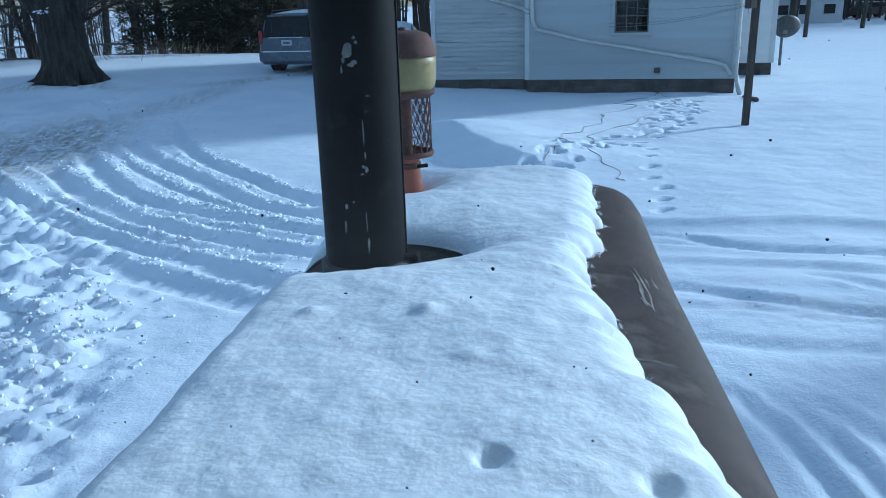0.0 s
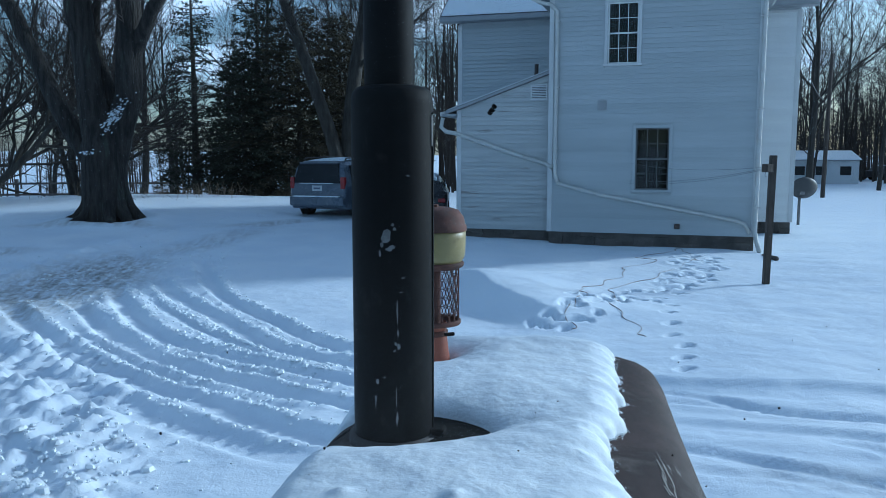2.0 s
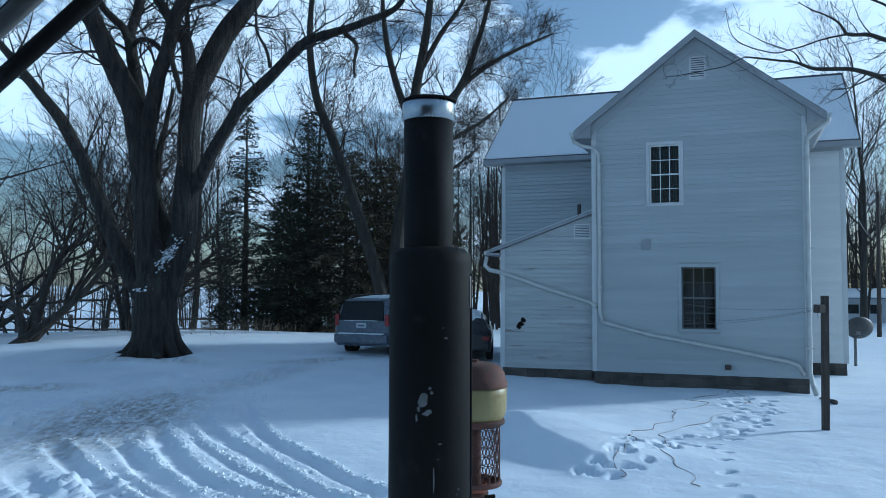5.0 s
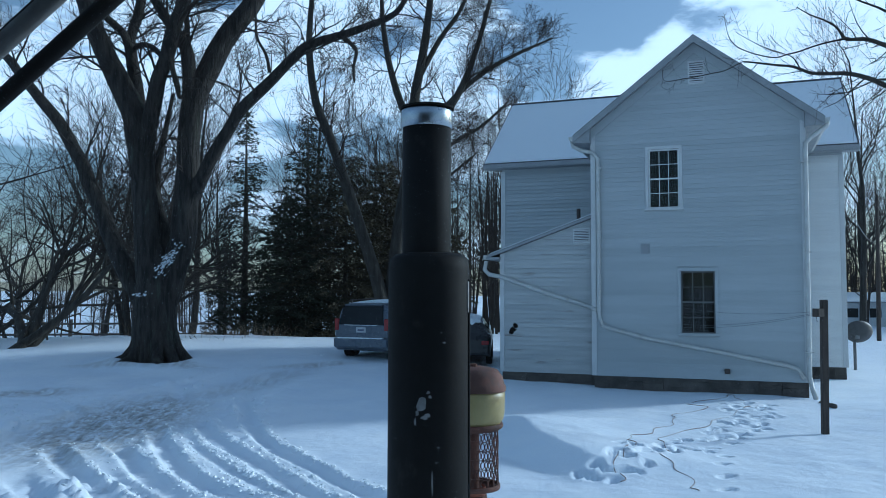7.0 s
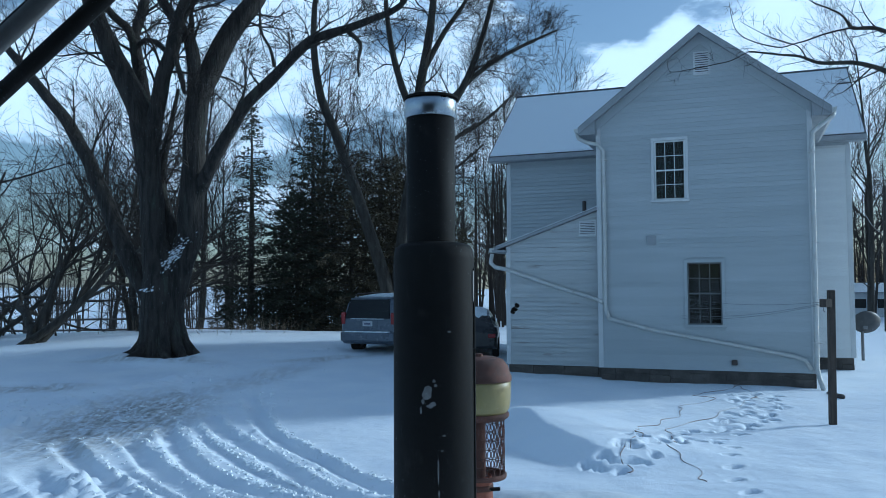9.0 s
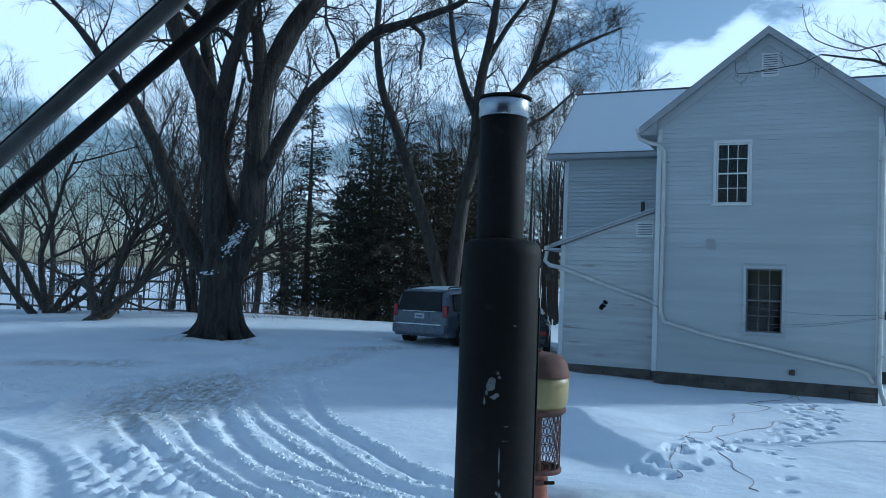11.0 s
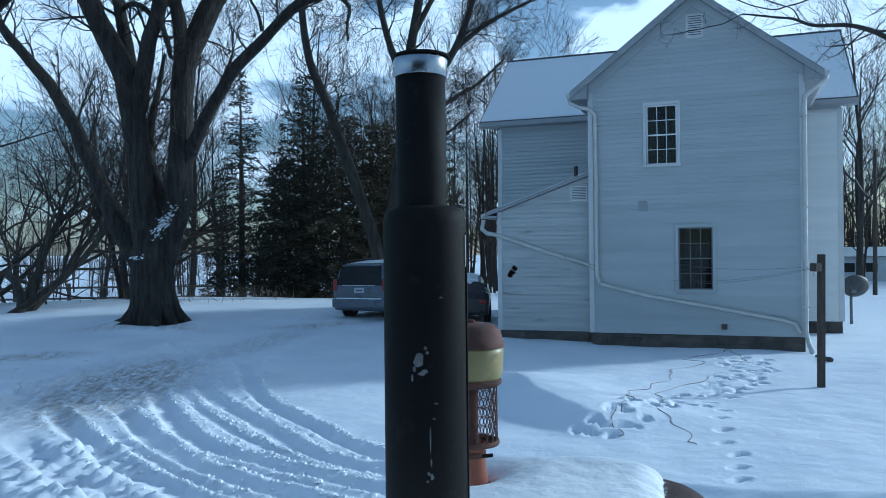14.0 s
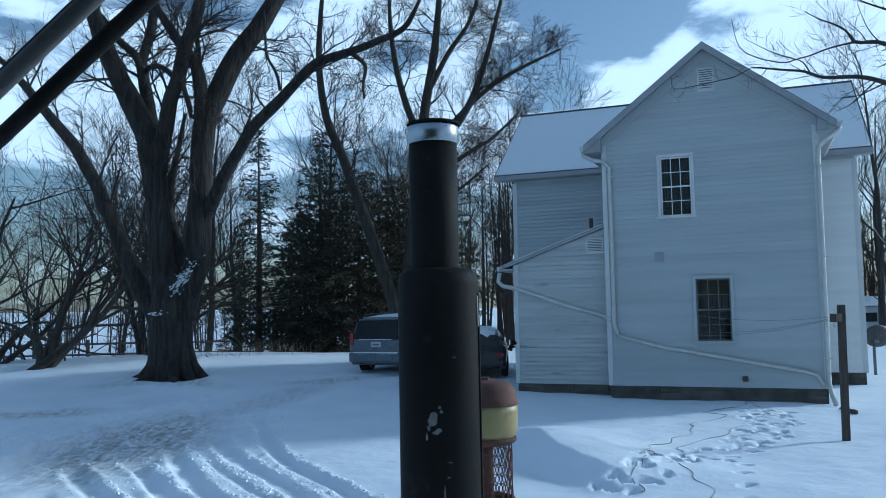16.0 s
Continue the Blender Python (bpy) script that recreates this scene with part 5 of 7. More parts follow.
def side_shoots(paths, rng, pts, rad, length, level, top_level, kids, wob, lift, angle, shrink, r_min, start=0.25):
    n = len(pts) - 1
    count = kids[min(level, len(kids) - 1)]
    for c in range(count):
        f = start + (1 - start) * (c + rng.random()) / count
        i = min(int(f * n), n - 1)
        t = f * n - i
        q = pts[i].lerp(pts[i + 1], min(t, 1))
        base = (pts[i + 1] - pts[i]).normalized()
        axis = base.orthogonal().normalized()
        axis.rotate(Matrix.Rotation(rng.uniform(0, 6.283), 3, base))
        nd = base.copy()
        nd.rotate(Matrix.Rotation(radians(rng.uniform(*angle)), 3, axis))
        nd.z += 0.12
        ln = length * rng.uniform(*shrink) * (1.1 - 0.45 * f)
        rr = max(min(rad[i] * rng.uniform(0.45, 0.7), ln * 0.022 + 0.003), r_min)
        shoot(paths, rng, q, nd, ln, rr, level + 1, top_level, kids, wob, lift, angle, shrink, r_min)


def tubes(paths, keep):
    """One mesh from the paths whose radius or level passes keep()."""
    g_ = Geo()
    for pts, rad, level in paths:
        if keep(rad[0], level):
            k = 10 if rad[0] > 0.12 else (6 if rad[0] > 0.035 else (4 if rad[0] > 0.012 else 3))
            g_.tube(pts, rad, k, cap=False)
    return g_


def tree_thing(name, m, paths, label, category, split, bark="bark", twig="twig", group=""):
    t = thing(name, m, label, category, group)
    for nm, geo, mt in (("trunk", tubes(paths, lambda r, l: r >= split), bark), ("crown", tubes(paths, lambda r, l: r < split), twig)):
        me = bpy.data.meshes.new(nm)
        me.from_pydata([tuple(p) for p in geo.v], [], geo.f)
        me.polygons.foreach_set("use_smooth", [True] * len(me.polygons))
        me.materials.append(M[mt])
        ob = new(nm, me)
        ob.parent = t
    return t


# --- the big old maple by the drive: stems that fork low ---
def big_maple():
    rng = random.Random(4)
    paths = []
    base = Vector((-8.15, 22.8, 0.35))
    def stem(pts, rad, shoots=True):
        """A main stem: (x, depth offset, z) points and the radii along them."""
        line = spread([Vector((x, 22.8 + dy, z)) - base for x, dy, z in pts], 4)
        rr = np.interp(np.linspace(0, len(rad) - 1, len(line)), range(len(rad)), rad)
        line = [p + Vector((noise.noise(p * 1.3), noise.noise(p * 1.3 + Vector((9, 0, 0))), 0)) * 0.04 for p in line]
        rr = [float(q) * (1 + 0.06 * noise.noise(p * 2.2)) for p, q in zip(line, rr)]
        paths.append((line, rr, 0))
        if shoots:
            big_one = rad[0] > 0.13
            side_shoots(paths, rng, line, [q * 0.42 for q in rr], 3.0 if big_one else 1.2, 1, 4, (0, 17 if big_one else 7, 7, 6), 0.17, 0.02, (25, 70), (0.4, 0.85), 0.0055, 0.3)

    # bole, then the great stems from the drive side round
    stem([(-8.2, 0, 0.1), (-8.22, 0, 0.99), (-8.22, 0, 1.8), (-8.24, 0, 2.5), (-8.22, 0, 3.2), (-8.2, 0, 3.8)], (0.76, 0.62, 0.60, 0.56, 0.34, 0.06), False)
    stem([(-8.6, 0.1, 1.9), (-9.0, 0.1, 2.77), (-9.35, 0.1, 3.5), (-9.85, 0.3, 4.47), (-10.29, 0.4, 5.42), (-10.7, 0.5, 6.29), (-11.44, 0.8, 7.37), (-12.2, 1.0, 8.22), (-12.82, 1.2, 8.91), (-13.38, 1.4, 9.51), (-14.0, 1.6, 10.17), (-15.06, 1.8, 11.13)], (0.22, 0.26, 0.25, 0.24, 0.22, 0.20, 0.18, 0.16, 0.15, 0.13, 0.10, 0.06))
    stem([(-8.38, -0.1, 1.5), (-8.36, -0.1, 2.44), (-8.45, -0.1, 3.41), (-8.5, -0.1, 4.39), (-8.61, -0.1, 5.69), (-8.73, -0.1, 6.67), (-8.92, -0.1, 7.58), (-9.39, -0.2, 8.59), (-9.76, -0.3, 9.34), (-10.04, -0.4, 10.04), (-10.21, -0.5, 10.63), (-10.6, -0.6, 11.77), (-11.15, -0.7, 13.2)], (0.30, 0.34, 0.34, 0.33, 0.34, 0.36, 0.36, 0.31, 0.28, 0.26, 0.24, 0.2, 0.12))
    stem([(-8.75, 0.0, 7.2), (-8.9, 0.1, 7.95), (-9.1, 0.3, 8.77), (-9.22, 0.4, 9.38), (-9.32, 0.5, 9.93), (-9.19, 0.7, 10.63), (-9.11, 0.8, 11.33), (-9.08, 1.0, 12.63)], (0.22, 0.22, 0.19, 0.17, 0.15, 0.15, 0.14, 0.09))
    stem([(-9.25, 0.4, 9.5), (-9.43, 0.3, 10.0), (-9.67, 0.1, 10.25), (-9.88, 0, 10.48), (-10.27, -0.2, 11.11)], (0.12, 0.12, 0.11, 0.10, 0.06))
    stem([(-8.62, -0.15, 5.9), (-8.5, -0.2, 6.82), (-8.32, -0.3, 7.62), (-8.11, -0.4, 8.41), (-7.89, -0.5, 8.96), (-7.68, -0.7, 9.54), (-7.4, -0.9, 10.17), (-7.13, -1.1, 10.77), (-6.68, -1.3, 11.97)], (0.24, 0.24, 0.23, 0.21, 0.20, 0.20, 0.19, 0.17, 0.11))
    stem([(-9.2, 0.35, 9.45), (-8.98, 0.2, 9.6), (-8.76, 0.1, 9.62), (-8.44, 0, 9.5), (-8.05, -0.35, 9.15)], (0.07, 0.075, 0.08, 0.08, 0.07), False)
    stem([(-8.05, 0.05, 1.5), (-7.88, 0.05, 2.45), (-7.62, 0.1, 3.43), (-7.47, 0.1, 4.08), (-7.39, 0.1, 5.73), (-7.36, 0.1, 7.05), (-7.24, 0.1, 7.97), (-6.94, 0.2, 8.78), (-6.58, 0.3, 9.59), (-6.14, 0.4, 10.34), (-5.7, 0.5, 11.02), (-5.05, 0.6, 12.13), (-4.41, 0.7, 13.75)], (0.30, 0.37, 0.38, 0.37, 0.34, 0.32, 0.34, 0.32, 0.31, 0.30, 0.28, 0.24, 0.15))
    stem([(-7.35, 0.0, 7.4), (-7.33, -0.1, 8.19), (-7.31, -0.2, 8.88), (-7.4, -0.3, 9.43), (-7.59, -0.5, 9.77), (-7.85, -0.6, 10.18), (-8.07, -0.7, 10.52), (-8.54, -0.9, 11.33)], (0.20, 0.20, 0.20, 0.18, 0.16, 0.14, 0.13, 0.08))
    stem([(-7.38, -0.25, 9.1), (-7.43, -0.1, 9.91), (-7.53, 0.1, 10.73), (-7.53, 0.4, 11.87)], (0.09, 0.075, 0.07, 0.04))
    stem([(-7.78, -0.55, 9.05), (-7.63, -0.55, 8.6), (-7.51, -0.6, 8.2), (-7.48, -0.6, 7.93), (-7.36, -0.6, 7.85)], (0.08, 0.075, 0.07, 0.05, 0.03))
    stem([(-7.3, 0, 4.9), (-7.12, 0, 5.26), (-6.9, -0.2, 5.62), (-6.52, -0.4, 6.27), (-6.09, -0.6, 6.88), (-5.6, -0.9, 7.46), (-4.69, -1.2, 8.24), (-3.94, -1.4, 8.93), (-3.61, -1.5, 9.13), (-2.76, -1.7, 9.32), (-1.92, -1.9, 9.55), (-1.4, -2.0, 9.73), (-1.06, -2.2, 9.98), (-0.7, -2.4, 10.76)], (0.18, 0.20, 0.19, 0.18, 0.17, 0.165, 0.15, 0.135, 0.13, 0.11, 0.095, 0.085, 0.07, 0.03))
    stem([(-2.76, -1.7, 9.3), (-2.51, -1.7, 9.12), (-2.33, -1.7, 8.89), (-2.38, -1.7, 8.47), (-2.35, -1.7, 8.01)], (0.065, 0.06, 0.05, 0.04, 0.025))
    stem([(-5.36, -0.5, 10.9), (-5.22, -0.9, 9.6), (-4.93, -1.1, 9.0), (-4.78, -1.2, 8.45)], (0.03, 0.035, 0.04, 0.05))
    stem([(-7.95, 0.3, 3.3), (-8.13, 0.3, 4.34), (-8.41, 0.5, 5.28), (-8.45, 0.7, 6.32), (-8.2, 1.1, 8.4)], (0.20, 0.16, 0.12, 0.10, 0.05))
    t = thing("maple_tree", Matrix.Translation(base), "huge old multi-stemmed bare maple with grey bark", "tree")
    big = [q for q in paths if q[2] == 0]
    small = [q for q in paths if q[2] > 0]
    g_ = Geo()
    for pts, rad, level in big:
        g_.tube(pts, rad, 14, cap=True)
    # root flare
    for a in np.linspace(0, 6.283, 9, endpoint=False):
        a += rng.uniform(-0.2, 0.2)
        c, s = math.cos(a), math.sin(a)
        ln = rng.uniform(1.0, 1.6)
        g_.tube([(c * 0.38, s * 0.38, 1.0), (c * 0.58, s * 0.58, 0.42), (c * 0.86, s * 0.8, 0.14), (c * ln, s * ln, -0.05)], [0.20, 0.19, 0.15, 0.05], 8)
    part("trunk", g_, "bark_big", t, smooth=True)
    me = bpy.data.meshes.new("crown")
    geo = tubes(small, lambda r, l: True)
    me.from_pydata([tuple(p) for p in geo.v], [], geo.f)
    me.materials.append(M["twig"])
    new("crown", me).parent = t
    # snow caught in the fork
    sg = Geo()
    for i in range(150):
        x, z = rng.gauss(0.45, 0.17), rng.gauss(2.95, 0.14)
        z += (x - 0.45) * 1.1
        y = -0.62 + 0.25 * abs(x) + rng.uniform(-0.05, 0.02)
        s = rng.uniform(0.012, 0.045)
        sg.add([(x - s, y - 0.02, z), (x, y - 0.05, z - s * 0.6), (x + s, y - 0.02, z + 0.02), (x, y, z + s * 0.7)], [(0, 1, 2, 3)])
    for i in range(16):
        x, z = rng.gauss(-0.2, 0.15), rng.gauss(1.95, 0.04)
        s = rng.uniform(0.02, 0.06)
        sg.add([(x - s, -0.68, z), (x, -0.71, z - s * 0.4), (x + s, -0.68, z + 0.02), (x, -0.66, z + s * 0.5)], [(0, 1, 2, 3)])
    part("trunk_snow", sg, "snow_soft", t, "patches of snow stuck to the bark")
    return t


big_maple()


# --- forked tree behind the van ---
def yard_tree():
    rng = random.Random(8)
    paths = []
    base = Vector((-2.3, 33.0, 0.4))
    stems = [
        ([(-2.2, 0, 0.2), (-2.55, 0, 2.4), (-3.3, 0, 4.8), (-4.1, 0, 7.2), (-4.7, 0, 8.9), (-5.3, 0, 10.4), (-5.6, 0, 12.6), (-5.5, 0, 15.0), (-5.2, 0, 18.0)], (0.34, 0.28, 0.24, 0.22, 0.20, 0.17, 0.14, 0.10, 0.04)),
        ([(-2.2, 0.2, 0.4), (-2.0, 0.3, 3.0), (-1.7, 0.4, 5.8), (-1.3, 0.5, 8.0), (-1.2, 0.6, 10.5), (-0.7, 0.7, 13.5), (-0.4, 0.8, 17.0), (-0.6, 0.9, 20.0)], (0.36, 0.32, 0.28, 0.25, 0.21, 0.17, 0.10, 0.04)),
        ([(-1.45, 0.5, 7.4), (-0.4, 0.2, 9.2), (0.6, 0.0, 10.6), (1.3, -0.2, 12.2), (2.0, -0.4, 14.6), (2.6, -0.6, 17.0)], (0.20, 0.17, 0.15, 0.12, 0.08, 0.03)),
        ([(-1.25, 0.5, 9.2), (-2.0, 0.9, 11.2), (-2.5, 1.2, 13.4), (-2.7, 1.5, 16.0), (-2.6, 1.8, 19.0)], (0.17, 0.15, 0.12, 0.08, 0.03)),
        ([(-1.5, 0.4, 6.6), (-0.6, 0.9, 8.0), (0.6, 1.4, 9.0), (1.8, 1.8, 9.8), (3.0, 2.2, 11.0)], (0.13, 0.11, 0.09, 0.07, 0.03)),
        ([(-1.2, 0.5, 8.6), (0.3, 0.2, 10.4), (1.7, -0.1, 11.6), (3.2, -0.3, 12.4), (4.6, -0.4, 13.0)], (0.14, 0.12, 0.10, 0.07, 0.03)),
        ([(-1.0, 0.6, 11.6), (-0.1, 1.0, 13.4), (0.9, 1.3, 15.0), (1.6, 1.5, 17.2)], (0.13, 0.11, 0.08, 0.03)),
        ([(-1.7, 0.4, 5.6), (-0.8, 0.0, 6.6), (0.4, -0.4, 7.3), (1.5, -0.6, 8.2)], (0.10, 0.085, 0.06, 0.03)),
    ]
    for pts, rad in stems:
        line = spread([Vector((x, 33.0 + dy, z)) - base for x, dy, z in pts], 4)
        rr = np.interp(np.linspace(0, len(rad) - 1, len(line)), range(len(rad)), rad)
        paths.append((line, [float(q) for q in rr], 0))
        side_shoots(paths, rng, line, [float(q) * 0.42 for q in rr], 2.3, 1, 4, (0, 24, 9, 7), 0.2, 0.03, (32, 72), (0.45, 0.95), 0.007, 0.3)
    return tree_thing("yard_tree", Matrix.Translation(base), paths, "tall bare forked tree with fine twigs", "tree", 0.055)


yard_tree()


# --- tree standing to the side whose limb hangs before the gable ---
def side_tree():
    rng = random.Random(15)
    paths = []
    base = Vector((9.6, 6.5, 0.0))

    def limb(pts, rad, length, count, twigs=True):
        """A limb through (x, y, z) points with its radii, and twigs along it."""
        line = spread([Vector(p) - base for p in pts], 4)
        rr = [float(q) for q in np.interp(np.linspace(0, len(rad) - 1, len(line)), range(len(rad)), rad)]
        line = [p + Vector((noise.noise(p * 2.3), noise.noise(p * 2.3 + Vector((9, 0, 0))), noise.noise(p * 2.3 + Vector((0, 9, 0))))) * 0.04 for p in line]
        paths.append((line, rr, 0))
        side_shoots(paths, rng, line, [q * 0.5 for q in rr], length, 2, 4, (0, 0, count, 5), 0.17, 0.06, (30, 75), (0.4, 0.9), 0.0038, 0.3 if twigs else 0.5)

    limb([(9.6, 6.5, -0.1), (9.6, 6.5, 3.0), (9.7, 6.5, 6.0), (9.8, 6.5, 9.0), (9.6, 6.5, 12.0)], (0.34, 0.29, 0.25, 0.2, 0.08), 3.0, 8, False)
    limb([(9.6, 6.5, 4.4), (10.2, 9.5, 5.5), (10.0, 12.8, 5.95), (9.32, 15.0, 6.15), (8.53, 15.0, 6.38), (8.06, 15.0, 6.55), (7.48, 15.0, 6.59), (7.05, 15.0, 6.61), (6.69, 15.0, 6.75), (6.12, 15.0, 6.78), (5.8, 15.0, 6.81)], (0.15, 0.10, 0.08, 0.06, 0.05, 0.045, 0.036, 0.032, 0.024, 0.019, 0.014), 1.3, 22)
    limb([(5.8, 15.0, 6.81), (5.47, 15.0, 6.65), (4.99, 15.0, 6.54), (4.59, 15.0, 6.49), (4.31, 15.0, 6.46), (4.26, 15.0, 6.66)], (0.013, 0.011, 0.010, 0.008, 0.006, 0.004), 0.5, 5)
    limb([(6.9, 15.0, 6.68), (6.75, 14.9, 6.88), (6.45, 14.8, 6.95), (6.1, 14.8, 7.05), (5.6, 14.8, 7.35)], (0.016, 0.014, 0.012, 0.009, 0.005), 0.7, 8)
    limb([(9.7, 6.5, 5.6), (10.3, 10.0, 6.5), (10.0, 13.1, 6.75), (9.34, 15.0, 6.82), (8.56, 15.0, 7.15), (8.24, 15.0, 7.27), (7.79, 15.0, 7.27), (7.61, 15.0, 7.5), (7.28, 15.0, 7.7), (6.86, 15.0, 7.9)], (0.13, 0.09, 0.07, 0.055, 0.045, 0.04, 0.034, 0.02, 0.014, 0.006), 1.3, 20)
    limb([(7.79, 15.0, 7.27), (7.27, 15.0, 7.17), (6.77, 15.0, 7.0), (6.37, 15.0, 6.92), (5.92, 15.0, 7.0), (5.57, 15.0, 7.24), (5.46, 15.0, 7.78)], (0.022, 0.018, 0.016, 0.013, 0.011, 0.008, 0.004), 0.9, 14)
    limb([(8.9, 15.0, 6.4), (8.51, 15.0, 6.5), (8.13, 15.0, 6.37), (7.8, 15.0, 6.23), (7.44, 15.0, 6.17)], (0.03, 0.025, 0.02, 0.014, 0.006), 0.7, 8)
    limb([(9.8, 6.5, 7.0), (10.4, 10.0, 7.5), (9.9, 13.4, 7.5), (9.37, 15.0, 7.59), (8.59, 15.0, 7.81), (8.07, 15.0, 8.04), (7.53, 15.0, 8.26)], (0.12, 0.08, 0.05, 0.035, 0.025, 0.016, 0.006), 1.3, 16)
    return tree_thing("shade_tree", Matrix.Translation(base), paths, "bare shade tree with drooping twiggy limbs", "tree", 0.03)


side_tree()


# --- bare woodland trees, a few kinds, then copies ---
def bare_tree(seed, tall, spread_k=1.0, kids=(9, 6, 5), levels=3):
    rng = random.Random(seed)
    paths = []
    pts, rad, d, p = [], [], Vector((rng.gauss(0, 0.05), rng.gauss(0, 0.05), 1)), Vector((0, 0, -0.3))
    n = 9
    for i in range(n + 1):
        pts.append(p.copy())
        rad.append(tall * 0.0135 * (1 - 0.88 * i / n))
        d = (d + Vector((rng.gauss(0, 0.07), rng.gauss(0, 0.07), 0.05))).normalized()
        p = p + d * tall / n
    paths.append((pts, rad, 0))
    side_shoots(paths, rng, pts, [q * 0.8 for q in rad], tall * 0.42 * spread_k, 0, levels, kids, 0.14, 0.06, (25, 60), (0.5, 0.95), 0.010, 0.22)
    return paths


KINDS = [tree_thing("woodland_tree", pose(-17.5 + i * 1.3, 44 + i * 1.7, -0.8), bare_tree(100 + i, 12 + 2.2 * (i % 3), 1.0, (14, 8, 6)), "bare grey-brown woodland tree", "tree", 0.05, "bark", "twig_far", "woodland trees") for i in range(4)]
wrng = random.Random(77)
SPOTS = []
for i in range(8):
    spot = (wrng.uniform(-36, -13), wrng.uniform(36, 62))
    if i % 4 != 3:
        SPOTS.append(spot)
for i in range(16):
    SPOTS.append((wrng.uniform(-12, 6), wrng.uniform(50, 72)))
for i in range(36):
    SPOTS.append((wrng.uniform(26, 62), wrng.uniform(66, 100)))
SPOTS += [(29.5, 56.0), (33.5, 54.0)]
for i, (x, y) in enumerate(SPOTS):
    s = wrng.uniform(0.75, 1.25)
    c = copy_thing(KINDS[i % 4], pose(x, y, ground_at(x, y), 0, 0, wrng.uniform(0, 360)))
    c.scale = (s, s, s)


# low branching thicket at the edge of the yard
def thicket(name, x, y, seed, tall, n_stems):
    rng = random.Random(seed)
    paths = []
    for i in range(n_stems):
        a = rng.uniform(0, 6.283)
        d = Vector((math.cos(a) * rng.uniform(0.1, 0.9), math.sin(a) * 0.5, rng.uniform(0.7, 1.2)))
        shoot(paths, rng, Vector((rng.gauss(0, 0.3), rng.gauss(0, 0.3), -0.2)), d, tall * rng.uniform(0.6, 1.1), rng.uniform(0.08, 0.18), 0, 3, (8, 5, 4), 0.17, 0.02, (25, 65), (0.45, 0.85), 0.009)
    return tree_thing(name, pose(x, y, ground_at(x, y)), paths, "tangled many-stemmed bare thorn tree", "tree", 0.045, "bark", "twig")


thicket("thorn_tree", -14.2, 27.0, 51, 7.6, 5)
thicket("thorn_tree", -11.6, 31.5, 52, 5.5, 5)
thicket("thorn_tree", -17.5, 30.0, 53, 8.5, 5)
thicket("thorn_tree", -13.2, 35.0, 54, 8.0, 5)


# far woods: one mass of thin stems and twigs along the skyline
def far_woods():
    rng = random.Random(63)
    g_ = Geo()

    def stem(x, y, tall):
        z0 = ground_at(x, y) - 0.3
        r = tall * 0.011
        lean = rng.gauss(0, 0.05)
        pts = [(x + lean * tall * t, y, z0 + tall * t) for t in (0, 0.35, 0.7, 1.0)]
        g_.tube(pts, [r, r * 0.75, r * 0.4, r * 0.1], 4, cap=False)
        for i in range(18):
            t = rng.uniform(0.2, 0.98)
            s = rng.choice((-1, 1))
            ln = tall * rng.uniform(0.12, 0.34) * (1.2 - t)
            px, pz = x + lean * tall * t, z0 + tall * t
            dx, dy, dz = s * rng.uniform(0.3, 1.0), rng.uniform(-0.5, 0.5), rng.uniform(0.3, 1.1)
            q = [(px, y, pz), (px + dx * ln * 0.5, y + dy * ln * 0.5, pz + dz * ln * 0.45), (px + dx * ln, y + dy * ln, pz + dz * ln)]
            rr = max(r * 0.35 * (1.1 - t), 0.014)
            g_.tube(q, [rr, rr * 0.7, rr * 0.3], 3, cap=False)
            for j in range(4):
                f = rng.uniform(0.3, 1.0)
                b = Vector(q[0]).lerp(Vector(q[2]), f)
                e = b + Vector((rng.uniform(-0.6, 0.6), rng.uniform(-0.3, 0.3), rng.uniform(0.1, 0.8))) * ln * 0.5
                g_.tube([b, e], [rr * 0.5, rr * 0.25], 3, cap=False)
    for i in range(260):
        # last hundred stems: unseen ring behind the camera, added to cut low skylight
        a = rng.uniform(-58, 60) if i < 160 else rng.uniform(60, 302)
        dist = rng.uniform(68, 120)
        if a < -4 and i % 2:
            a = rng.uniform(18, 40)
        x, y = dist * math.sin(radians(a)), dist * math.cos(radians(a))
        stem(x, y, rng.uniform(4.5, 8) if a < -4 else rng.uniform(9, 15))
    for i in range(190):
        a, dist = radians(rng.uniform(-34, -3)), rng.uniform(62, 100)
        stem(dist * math.sin(a), dist * math.cos(a), rng.uniform(3.5, 8.0))
    for i in range(300):
        a, dist = radians(rng.uniform(19, 38)), rng.uniform(82, 130)
        stem(dist * math.sin(a), dist * math.cos(a), rng.uniform(5, 12))
    for i in range(60):
        stem(rng.uniform(-5, 4.5), rng.uniform(44, 60), rng.uniform(8, 14))
    ob = part("far_woods", g_, "twig_far", None, smooth=False)
    tagged(ob, "bare winter woods behind the snowy fields, with unseen stems all round", "woods", kind="stuff")


far_woods()


